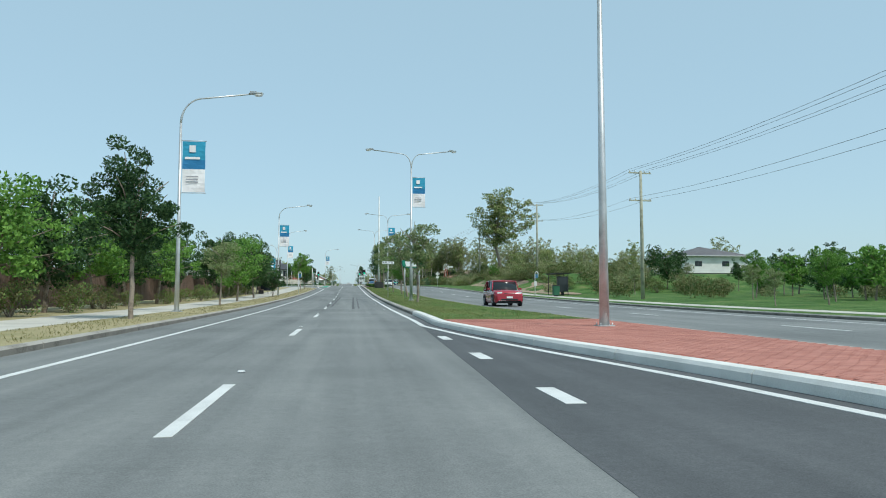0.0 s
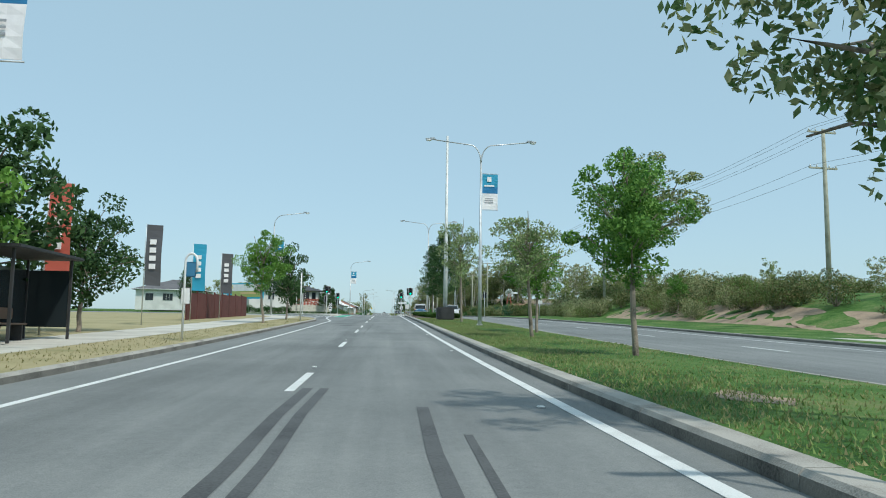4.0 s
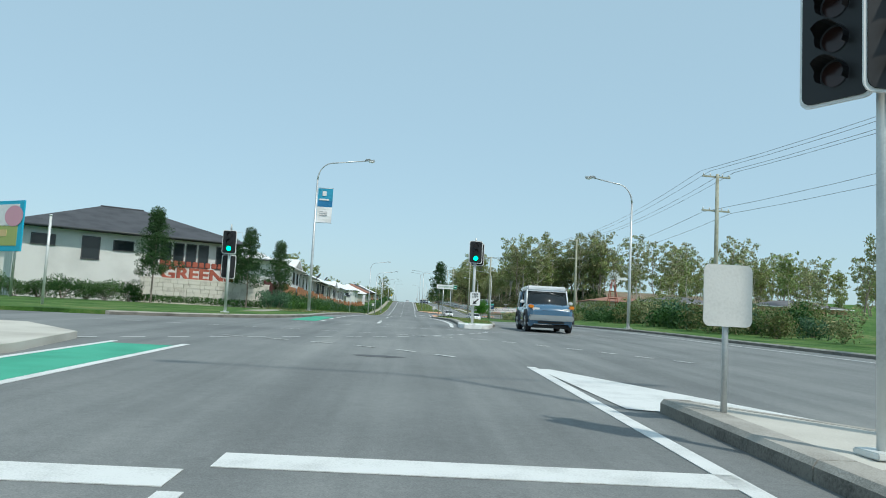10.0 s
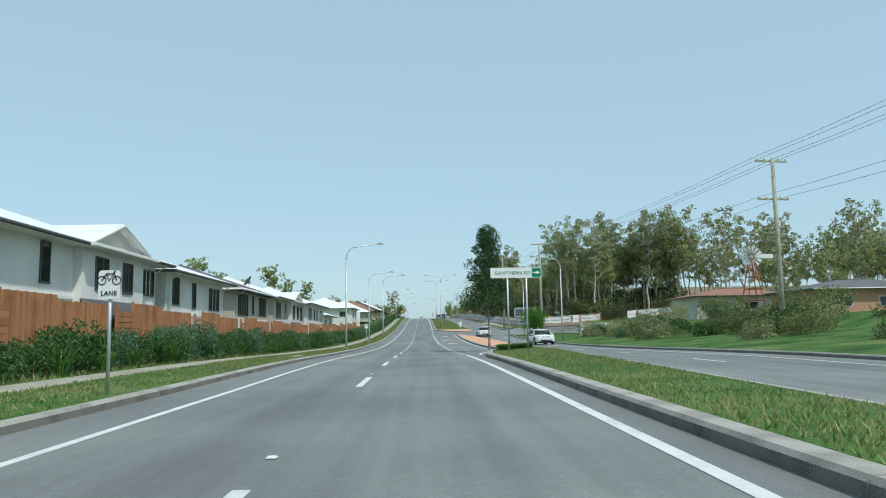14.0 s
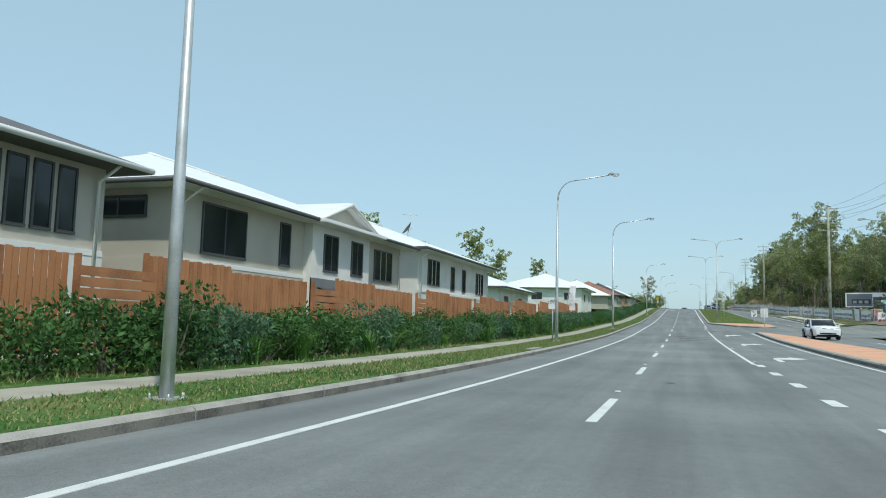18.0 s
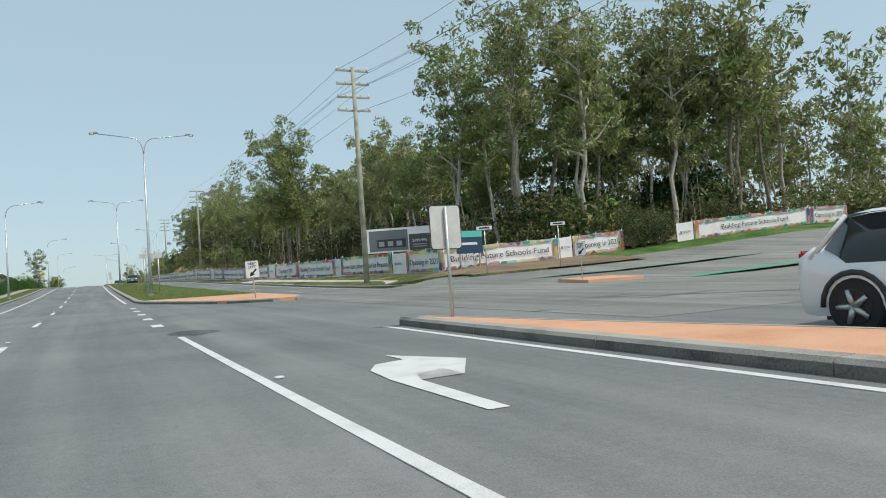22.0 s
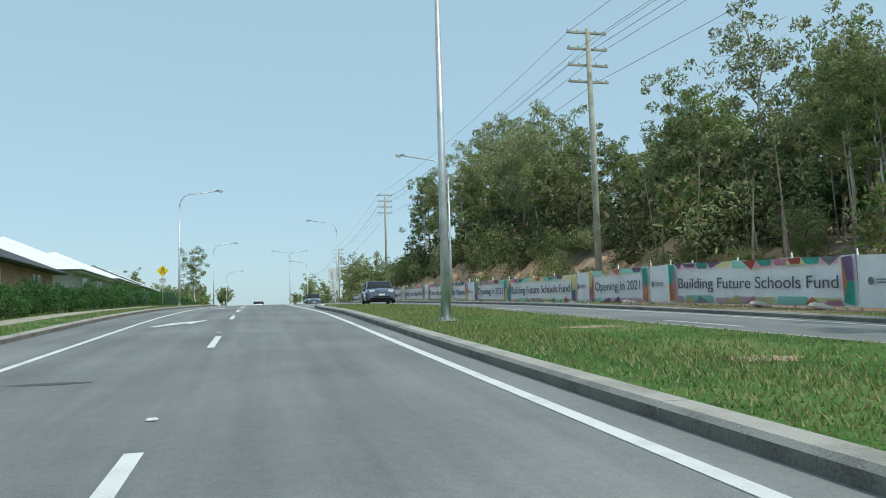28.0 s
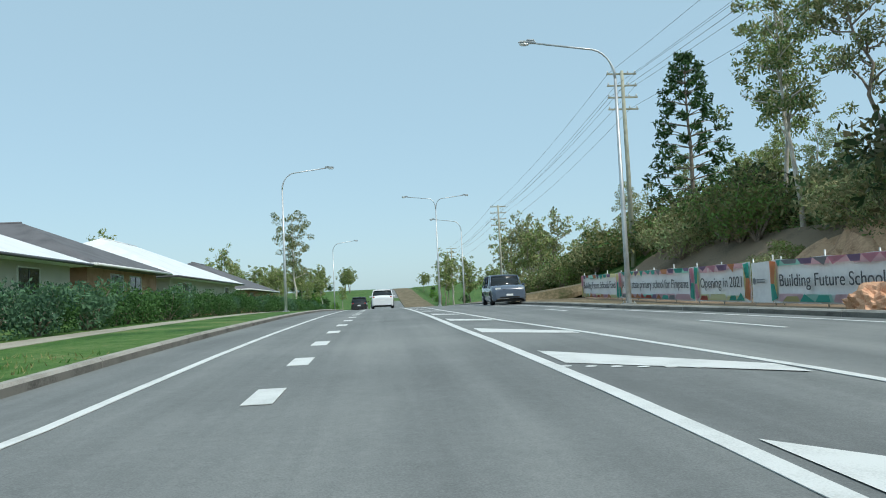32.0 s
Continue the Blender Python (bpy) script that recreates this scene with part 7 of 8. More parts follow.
# ---- estate entry wall, letters, billboard ----
wall = thing("entry_wall", pose(-14.2, 211.8, gz(210) + 0.1, 0, 0, 30) @ Matrix.Diagonal((1.07, 1, 1.18, 1)), "low pale stone entry wall below rust red letters", "wall")
part("core", box(8.2, 0.4, 1.38, (0, 0, 0)), STONE, wall)
rs = random.Random(8)
for row in range(6):
    x = -4.15
    while x < 4.1:
        ln = min(rs.uniform(0.3, 0.75), 4.15 - x)
        b = part("stone", box(ln - 0.015, 0.1, 0.225, (x + ln / 2, -0.22 - rs.uniform(0, 0.03), 0.02 + 0.235 * row), 0.012), STONE, wall)
        x += ln
part("coping", box(8.4, 0.56, 0.08, (0, -0.02, 1.42), 0.012), STONE, wall)
sg = thing("entry_sign", pose(-14.8, 211.5, gz(210) + 0.1 + 1.72, 0, 0, 30) @ Matrix.Diagonal((1.12, 1, 1.1, 1)), "large rust red block letters on the stone wall", "sign")


def block_letters(text, size, depth, z, squeeze):
    cu = bpy.data.curves.new("letters", "FONT")
    cu.body, cu.size, cu.extrude, cu.align_x, cu.offset = text, size, depth, "CENTER", size * 0.03
    tmp = new("tmp_text", cu)
    me = bpy.data.meshes.new_from_object(tmp.evaluated_get(bpy.context.evaluated_depsgraph_get()))
    bpy.data.objects.remove(tmp)
    me.materials.clear()
    me.materials.append(LETTER_RED)
    o = new("lettering", me)
    o.parent = sg
    o.matrix_basis = Matrix.Translation((0, 0, z)) @ pose(0, 0, 0, 90) @ Matrix.Diagonal((squeeze, 1, 1, 1))


block_letters("GREENS", 1.02, 0.09, 0.02, 1.22)
for k in range(12):
    part("upper_letter", box(0.3, 0.16, 0.34, (-2.15 + 0.39 * k, 0, 0.8), 0.03), LETTER_RED, sg)
ct = thing("low_hedge", pose(-13.6, 210.7, gz(209) + 0.12, 0, 0, 30) @ Matrix.Diagonal((1.05, 1.3, 1.2, 1)), "clipped low dark hedge along the entry wall", "hedge")
rng0 = np.random.default_rng(3)
v, f = leaves(rng0, [(-4.6 + 0.3 * k, 0.1 * math.sin(k * 2.1), 0.26) for k in range(32)], [0.3] * 32, 130, 0.06, 0.5)
v[:, 2] = np.maximum(v[:, 2], 0.02)
part("foliage", mesh_of("foliage", v, f, [LEAF_HEDGE]), None, ct)
for x, ya, yb in ((-10.9, 215.5, 224.0),):
    n = 4
    for k in range(n):
        a = ya + (yb - ya) * k / n
        w = thing("fence_panel", pose(x, a, gz(a) + 0.12), "dark red rendered fence wall panel", "fence", "dark red fence")
        part("panel", box(0.09, (yb - ya) / n - 0.02, 2.0, (0, (yb - ya) / n / 2, 0), 0.01), RUST_WALL, w)
        part("pier", box(0.16, 0.16, 2.1, (0, 0.05, 0), 0.01), RUST_WALL, w)
for k in range(8):
    y = 96 + 2.6 * k
    w = thing("fence_panel", pose(-12.6, y + 20, gz(y + 20) + 0.12), "dark red sheet fence panel", "fence", "dark red sheet fence")
    part("panel", box(0.06, 2.55, 1.8, (0, 1.3, 0), 0.005), RUST_WALL, w)
    part("post", box(0.1, 0.1, 1.9, (0, 0, 0), 0.01), RUST_WALL, w)
bb = thing("billboard", pose(-25.2, 202.4, gz(204) + 0.1, 0, 0, -30) @ Matrix.Diagonal((1.28, 1, 0.93, 1)), "wide blue estate billboard with a bright landscape picture", "billboard")
for px in (-3.2, -1.1, 1.1, 3.2):
    part("post", tube([(px, 0.1, -0.2), (px, 0.1, 5.4)], 0.07, 8), STEEL, bb)
part("board", box(7.4, 0.1, 3.0, (0, 0, 2.62), 0.02), plain("billboard blue", (0.02, 0.42, 0.62), 0.5), bb)
part("picture_sky", box(5.2, 0.02, 1.3, (0.8, -0.06, 4.1)), VINYL, bb)
part("picture_field", box(5.2, 0.02, 1.2, (0.8, -0.06, 2.95)), plain("billboard field", (0.4, 0.45, 0.15), 0.6), bb)
part("picture_path", box(3.0, 0.02, 0.4, (1.2, -0.075, 3.5)), plain("billboard sand", (0.7, 0.5, 0.25), 0.6), bb)
for cx, cz, rr0, mt in ((3.1, 4.7, 0.62, PINK), (-2.1, 4.9, 0.5, YELLOW_P), (-2.9, 4.9, 0.32, PINK)):
    c = bmesh.new()
    bmesh.ops.create_circle(c, cap_ends=True, segments=24, radius=rr0)
    part("roundel", c, mt, bb).matrix_basis = pose(cx, -0.085, cz, 90)
for k in range(4):
    part("print_bar", box(1.0 - 0.15 * k, 0.02, 0.12, (-2.9, -0.06, 4.2 - 0.26 * k)), VINYL, bb)

# second billboard, over the hoarding
bb = thing("billboard", pose(22.2, 374.4, gz(374) + 1.45, 0, 0, -25) @ Matrix.Diagonal((0.86, 1, 0.82, 1)), "house sale billboard with a dark picture and price panel", "billboard")
for px in (-2.4, 0, 2.4):
    part("post", box(0.1, 0.1, 4.6, (px, 0.12, -1.3), 0.01), TIMBER_POLE, bb)
part("board", box(5.8, 0.08, 2.3, (0, 0, 1.1), 0.01), VINYL, bb)
part("picture", box(3.5, 0.02, 1.95, (-0.95, -0.05, 1.25)), plain("billboard photo grey", (0.16, 0.18, 0.2), 0.5), bb)
part("picture_house", box(2.6, 0.02, 0.8, (-0.7, -0.065, 1.55)), plain("billboard photo dark", (0.04, 0.045, 0.05), 0.5), bb)
for k in range(3):
    part("picture_window", box(0.5, 0.02, 0.45, (-1.6 + 0.8 * k, -0.08, 1.7)), GREY_P, bb)
part("price_panel", box(1.9, 0.02, 1.5, (1.85, -0.05, 1.2)), INK, bb)
lettering("$399,990", 0.36, WHITE_METAL, bb, Matrix.Translation((1.85, -0.07, 1.95)) @ pose(0, 0, 0, 90))
for k in range(2):
    part("print_bar", box(1.3, 0.02, 0.1, (1.85, -0.07, 1.45 + 0.2 * k)), GREY_P, bb)
bb = thing("site_sign", pose(22.5, 363.2, top(22.5, 363.2)), "small teal and dark site sign in front of the hoarding", "sign board")
for px in (-0.7, 0.7):
    part("post", box(0.08, 0.08, 2.4, (px, 0.06, -0.1), 0.01), TIMBER_POLE, bb)
part("board", box(1.9, 0.05, 1.5, (0, 0, 0.95), 0.01), plain("sign navy", (0.02, 0.06, 0.12), 0.5), bb)
part("teal_band", box(1.9, 0.02, 0.4, (0, -0.035, 2.0)), TEAL, bb)
part("print_bar", box(1.1, 0.02, 0.16, (0, -0.035, 1.5)), VINYL, bb)

# ---- bus stops and flags ----


def bus_shelter(x, y, turn, label):
    r = thing("bus_shelter", pose(x, y, top(x, y), 0, 0, turn), label, "bus shelter")
    for px in (-1.7, 0, 1.7):
        for py in (-0.6, 0.6):
            if not (px == 0 and py < 0):
                part("post", box(0.07, 0.07, 2.3, (px, py, 0), 0.008), BLACK_MATT, r)
    part("roof", box(3.9, 1.7, 0.09, (0, 0, 2.3), 0.02), BLACK_MATT, r)
    for px in (-0.85, 0.85):
        part("glass_panel", box(1.6, 0.02, 1.6, (px, 0.6, 0.4)), GLASS_DARK, r)
    part("side_panel", box(0.03, 1.1, 1.6, (1.7, 0, 0.4)), GLASS_DARK, r)
    b = part("bench", box(2.2, 0.4, 0.05, (-0.3, 0.3, 0.45), 0.01), TIMBER_OLD, r)
    part("bench_back", box(2.2, 0.04, 0.3, (-0.3, 0.52, 0.6), 0.01), TIMBER_OLD, r)
    for px in (-1.2, 0.6):
        part("bench_leg", box(0.06, 0.34, 0.45, (px, 0.3, 0), 0.005), BLACK_MATT, r)
    return r


bus_shelter(-9.6, 87.5, 90, "dark steel and glass bus shelter with a bench beside the footpath")
bus_shelter(22.4, 79, -90, "dark green bus shelter on the far verge")
for x, y in ((-5.9, 89.5), (19.6, 78)):
    r = thing("bus_stop_sign", pose(x, y, top(x, y)), "white bus stop pole with a looped top and timetable panel", "bus stop")
    pts = [(0, 0, 0)] + [(0.0, 0, 2.0)] + [(0.17 - 0.17 * math.cos(math.pi * k / 8), 0, 2.3 + 0.25 * math.sin(math.pi * k / 8)) for k in range(9)] + [(0.34, 0, 2.0)]
    part("pole", tube(pts, 0.035, 8), WHITE_METAL, r)
    part("stop_panel", box(0.3, 0.04, 0.45, (0.17, 0, 1.85), 0.02), plain("bus stop blue", (0.05, 0.2, 0.35), 0.5), r)
    part("timetable", box(0.28, 0.04, 0.5, (0.05, 0, 1.05), 0.02), WHITE_METAL, r)
b = thing("litter_bin", pose(20.9, 74.5, top(20.9, 74.5)), "dark green litter bin on a stand", "bin")
part("bin_body", box(0.6, 0.6, 0.95, (0, 0, 0.12), 0.05, None, None, 1.08), plain("bin green", (0.02, 0.12, 0.06), 0.6), b)
part("bin_lid", box(0.7, 0.7, 0.08, (0, 0, 1.07), 0.03), BLACK_MATT, b)
part("bin_foot", box(0.4, 0.4, 0.13, (0, 0, 0), 0.01), BLACK_MATT, b)


def feather_flag(x, y, h, w, mat, bow=0.0, label="tall vertical advertising flag on a pole"):
    r = thing("advertising_flag", pose(x, y, top(x, y)), label, "flag", "advertising flags")
    part("pole", tube([(0, 0, -0.1), (0, 0, h * 0.7), (bow * 0.5, 0, h)], [0.03, 0.022, 0.012], 6), STEEL, r)
    vs, fs = [], []
    n = 10
    for i in range(n + 1):
        k = i / n
        z = h - 0.05 - (h * 0.6) * k
        o = bow * 0.5 * (1 - k) ** 2
        vs += [(o + 0.03, 0.02 * math.sin(k * 9), z), (o + 0.03 + w * (1 - 0.25 * (1 - k) * (bow > 0)), 0.05 * math.sin(k * 7 + 1), z - 0.03)]
    fs = [(2 * i, 2 * i + 1, 2 * i + 3, 2 * i + 2) for i in range(n)]
    c = part("cloth", mesh_of("flag", vs, fs, [mat]), None, r)
    c.modifiers.new("thick", "SOLIDIFY").thickness = 0.01
    for k in range(4):
        part("print_bar", box(w * 0.4, 0.02, h * 0.05, (w * 0.5, -0.07, h * (0.55 + 0.08 * k))), VINYL, r)


feather_flag(-11.0, 92, 5.0, 0.75, RED_P, 0, "tall red advertising flag behind the bus shelter")
feather_flag(-11.6, 104, 4.9, 0.75, INK, 0, "tall black advertising flag behind the fence")
feather_flag(-11.6, 113, 4.7, 0.75, BLUE, 0, "tall blue advertising flag behind the fence")
feather_flag(-11.4, 120, 4.6, 0.75, INK, 0, "tall black advertising flag behind the fence")
feather_flag(-11.0, 338, 3.9, 0.7, VINYL, 0.5, "white feather flag by the fence")

# ---- cars ----


def loft(sections, closed=True):
    bm = bmesh.new()
    rows = [[bm.verts.new(p) for p in s] for s in sections]
    for a, b in zip(rows, rows[1:]):
        for i in range(len(a) - 1):
            f = bm.faces.new((a[i], a[i + 1], b[i + 1], b[i]))
            f.smooth = True
    bm.faces.new(rows[0][::-1])
    bm.faces.new(rows[-1])
    bmesh.ops.recalc_face_normals(bm, faces=bm.faces[:])
    return bm


def car(name, label, x, y, z, turn, paintwork, L, W, H, bonnet, deck, roof_mat=None, rake=0.5, back=0.25, wheel=0.33, boxy=0.0, trim=None):
    """A car facing its own -y: lofted body, glazed cabin, roof, wheels, lamps and bars for the plates."""
    r = thing(name, pose(x, y, z, 0, 0, turn), label, "car")
    g, belt = 0.22, H * 0.58
    hl = L / 2

    def sec(yy, w, lo, hi, crown=0.04):
        q = w / 2
        return [(-q * 0.93, yy, lo), (-q, yy, lo + 0.14), (-q, yy, hi * 0.72), (-q * 0.97, yy, hi - 0.05), (-q * 0.86, yy, hi), (0, yy, hi + crown), (q * 0.86, yy, hi), (q * 0.97, yy, hi - 0.05), (q, yy, hi * 0.72), (q, yy, lo + 0.14), (q * 0.93, yy, lo)]
    bh, dh = bonnet, deck
    ss = [sec(-hl, W * 0.8, g + 0.12, bh * 0.72), sec(-hl + 0.1, W * 0.92, g, bh * 0.86), sec(-hl + 0.4, W, g, bh * 0.95), sec(-hl + L * 0.22, W, g, bh), sec(-hl + L * 0.3, W, g, belt), sec(0, W, g, belt), sec(hl - L * 0.16, W, g, belt + 0.02), sec(hl - 0.25, W * 0.98, g, dh), sec(hl - 0.06, W * 0.92, g + 0.03, dh - 0.08), sec(hl, W * 0.84, g + 0.12, dh * 0.8)]
    body = part("body", loft(ss), paintwork, r)

    def cab(yy, w, lo, hi):
        q = w / 2
        return [(-q, yy, lo), (-q * (0.84 + 0.1 * boxy), yy, hi), (q * (0.84 + 0.1 * boxy), yy, hi), (q, yy, lo)]
    f0, r0 = -hl + L * 0.26, hl - back
    cw = W * 0.94
    part("glazed_cabin", loft([cab(f0, cw, belt - 0.03, belt), cab(f0 + rake, cw, belt - 0.03, H - 0.07), cab(r0 - 0.45, cw, belt - 0.03, H - 0.06), cab(r0, cw * 0.97, belt - 0.03, belt + 0.08)]), CAR_GLASS, r, "dark glazed cabin")
    t = roof_mat or paintwork

    def rf(yy, w, zz):
        q = w / 2 * (0.85 + 0.1 * boxy)
        return [(-q, yy, zz - 0.05), (-q * 0.9, yy, zz), (0, yy, zz + 0.03), (q * 0.9, yy, zz), (q, yy, zz - 0.05)]
    part("roof", loft([rf(f0 + rake - 0.03, cw, H - 0.07), rf(f0 + rake + 0.5, cw * 1.01, H - 0.03), rf(r0 - 0.7, cw * 1.01, H - 0.03), rf(r0 - 0.35, cw, H - 0.07)]), t, r)
    for s in (-1, 1):
        q = s * cw / 2
        k = 0.84 + 0.1 * boxy
        for ya, za, yb, zb in ((f0 + 0.02, belt, f0 + rake, H - 0.07), (f0 + rake + (r0 - f0 - rake) * 0.42, belt, f0 + rake + (r0 - f0 - rake) * 0.42, H - 0.06), (r0, belt + 0.06, r0 - 0.42, H - 0.07)):
            part("pillar", tube([(q * 1.005, ya, za), (q * k * 1.01, yb, zb)], 0.035, 5), t if yb != ya else CAR_BLACK, r)
        part("mirror", box(0.2, 0.12, 0.14, (s * (W / 2 + 0.1), f0 + 0.35, belt + 0.04 + 0.08 * boxy), 0.04), trim or paintwork, r)
        part("headlamp", box(0.34, 0.12, 0.15, (s * W * 0.33, -hl + 0.1, bh * 0.72), 0.03), HEADLAMP, r)
        part("tail_lamp", box(0.2, 0.08, 0.32, (s * W * 0.38, hl - 0.07, dh * 0.66), 0.03), TAIL_RED, r)
        part("door_line", box(0.008, 0.012, belt - g - 0.2, (s * (W / 2 + 0.001), f0 + rake + (r0 - f0 - rake) * 0.42, g + 0.12)), BLACK, body)
        part("door_handle", box(0.03, 0.16, 0.035, (s * (W / 2 + 0.012), f0 + rake + 0.55, belt - 0.12), 0.01), paintwork, body)
        for yy in (-hl + L * 0.185, hl - L * 0.185):
            w = part("wheel", tube([(s * (W / 2 - 0.2), yy, wheel), (s * (W / 2 - 0.17), yy, wheel), (s * (W / 2 - 0.0), yy, wheel), (s * (W / 2 + 0.015), yy, wheel)], [wheel * 0.92, wheel, wheel, wheel * 0.93], 22), RUBBER, r)
            part("rim", tube([(s * (W / 2 + 0.0), yy, wheel), (s * (W / 2 + 0.022), yy, wheel)], [wheel * 0.66, wheel * 0.6], 20), BLACK if not boxy else BLACK_MATT, w)
            for k5 in range(5):
                a = k5 * 1.2566
                part("spoke", tube([(s * (W / 2 + 0.03), yy, wheel), (s * (W / 2 + 0.028), yy + wheel * 0.62 * math.cos(a), wheel + wheel * 0.62 * math.sin(a))], [0.05, 0.035], 5), ALLOY, w)
            part("wheel_arch", tube([(s * (W / 2 + 0.004), yy + (wheel + 0.07) * math.cos(math.pi * i / 10), wheel + (wheel + 0.07) * math.sin(math.pi * i / 10)) for i in range(11)], 0.035, 5), BLACK_MATT, body)
    part("grille", box(W * 0.42, 0.06, 0.14, (0, -hl + 0.04, bh * 0.66), 0.02), BLACK, r)
    part("lower_intake", box(W * 0.6, 0.08, 0.13, (0, -hl + 0.03, g + 0.12), 0.02), BLACK, r)
    part("number_plate", box(0.37, 0.02, 0.11, (0, -hl - 0.012, g + 0.26), 0.005), WHITE_METAL, r)
    part("number_plate", box(0.37, 0.02, 0.11, (0, hl + 0.005, dh * 0.6), 0.005), WHITE_METAL, r)
    part("underside", box(W * 0.86, L * 0.84, 0.14, (0, 0, g - 0.05)), BLACK, r)
    return r


car("suv", "red compact sport utility vehicle in the far lane", 9.75, 47.4, gz(47), 0, CAR_RED, 4.4, 1.82, 1.66, 1.0, 1.1)
car("people_mover", "white people mover driving in the far lane", 8.6, 163.7, gz(164), -4, CAR_WHITE, 4.7, 1.8, 1.6, 0.98, 1.1, rake=0.9)
fj = car("off_roader", "slate blue boxy off-road vehicle with a white roof", 5.9, 191.9, gz(191), -2, CAR_BLUE, 4.65, 1.9, 1.86, 1.18, 1.2, CAR_WHITE, 0.35, 0.16, 0.4, 1.0, CAR_WHITE)
for s in (-1, 1):
    def rear(yb, yt):
        return [(s * 0.84, yb, 1.06), (s * 0.912, yb, 1.06), (s * 0.865, yt, 1.76), (s * 0.8, yt, 1.76)]
    part("rear_quarter", loft([rear(1.15, 1.02), rear(1.6, 1.45), rear(2.17, 1.8)]), CAR_BLUE, fj)
    part("quarter_window", loft([[(s * 0.88, 1.42, 1.24), (s * 0.908, 1.42, 1.24), (s * 0.886, 1.38, 1.6), (s * 0.86, 1.38, 1.6)], [(s * 0.88, 1.86, 1.26), (s * 0.908, 1.86, 1.26), (s * 0.886, 1.72, 1.6), (s * 0.86, 1.72, 1.6)]]), CAR_GLASS, fj)
    part("sill", box(0.12, 2.0, 0.14, (s * 0.93, 0, 0.3), 0.03), BLACK_MATT, fj, "black plastic sill")
    for yy in (-2.325 + 4.65 * 0.185, 2.325 - 4.65 * 0.185):
        part("arch_flare", tube([(s * 0.95, yy + 0.52 * math.cos(math.pi * i / 12), 0.38 + 0.5 * math.sin(math.pi * i / 12)) for i in range(13)], 0.075, 6), BLACK_MATT, fj, "black plastic wheel arch")
part("roof_cap", box(1.71, 2.62, 0.17, (0, 0.5, 1.81), 0.06), CAR_WHITE, fj, "white roof")
part("windscreen_frame", box(1.64, 0.05, 0.06, (0, -0.8, 1.8), 0.02), CAR_WHITE, fj)
part("bumper", box(1.85, 0.3, 0.22, (0, -2.3, 0.48), 0.05), ALLOY, fj, "silver front bumper")
part("spare_wheel", tube([(0, 2.33, 0.95), (0, 2.52, 0.95)], 0.38, 18), RUBBER, fj)
for s in (-1, 1):
    part("indicator", box(0.2, 0.34, 0.13, (s * 0.84, -2.16, 0.98), 0.03), INDICATOR, fj)
car("hatchback", "white hatchback driving past the orange island", 9.0, 324.7, gz(325), 3, CAR_WHITE, 4.3, 1.78, 1.46, 0.95, 1.05, rake=0.7)
car("hatchback", "dark grey hatchback driving down the far lane", 7.05, 458.8, gz(459), -3, CAR_GREY, 4.3, 1.76, 1.48, 0.95, 1.05, rake=0.7)
car("suv", "white sport utility vehicle ahead near the crest", -0.2, 533, gz(533), 180, CAR_WHITE, 4.5, 1.85, 1.66, 1.05, 1.12)
car("suv", "grey sport utility vehicle coming over the crest", 6.6, 510, gz(510), 0, CAR_GREY, 4.6, 1.86, 1.7, 1.08, 1.12)
car("ute", "black utility vehicle far ahead on the road", -3.0, 560, gz(560), 180, CAR_BLACK, 4.9, 1.85, 1.75, 1.1, 1.1)
car("sedan", "white sedan coming down the far carriageway", 11.0, 284, gz(284), 4, CAR_WHITE, 4.5, 1.78, 1.42, 0.92, 0.98)

# ---- paint and wear on the road ----


def decal(name, outline, material, label, dz=0.009):
    """A flat painted shape lying on the road, from its outline."""
    bm = bmesh.new()
    f = bm.faces.new([bm.verts.new((x, y, gz(y) + dz)) for x, y in outline])
    bmesh.ops.triangulate(bm, faces=[f])
    bmesh.ops.recalc_face_normals(bm, faces=bm.faces[:])
    if bm.faces and sum(q.normal.z for q in bm.faces) < 0:
        bmesh.ops.reverse_faces(bm, faces=bm.faces[:])
    me = bpy.data.meshes.new(name)
    bm.to_mesh(me)
    bm.free()
    me.materials.append(material)
    return tagged(new(name, me), label, "", "", "structure")


# turn lane tapering into the first carriageway
strip("turn_lane_surface", lerp([(-40, 0.6), (6, 1.48), (9.4, 1.62), (18.5, 1.95), (30, 2.3)]), lambda y: M1L(y) + 0.02, -40, 30, 0.003, 0.02, ASPHALT_DARK, 1.0, label="newer dark asphalt of a turn lane")
dashes("turn_lane_line", 2.06, [-20.4 + 4.53 * k for k in range(9)][1:], 1.15, 0.2)
# right-turn arrows in the storage lane
for yb in (293.2, 309.2, 325.8):
    pts = [(2.7, yb - 0.8), (2.88, yb - 0.8), (2.92, yb + 0.9), (3.06, yb + 1.35), (3.4, yb + 1.5), (3.4, yb + 0.95), (3.95, yb + 2.0), (3.4, yb + 3.1), (3.4, yb + 2.5), (3.0, yb + 2.35), (2.78, yb + 1.9), (2.7, yb + 1.1)]
    decal("turn_arrow", pts, PAINT, "white painted right-turn arrow")
for yb in (433.2, 454.8):
    decal("merge_arrow", [(-3.42, yb), (-3.2, yb - 0.05), (-2.55, yb + 1.55), (-2.38, yb + 1.15), (-2.02, yb + 3.6), (-2.95, yb + 2.1), (-2.75, yb + 1.9)], PAINT_WORN, "worn white painted merge arrow")


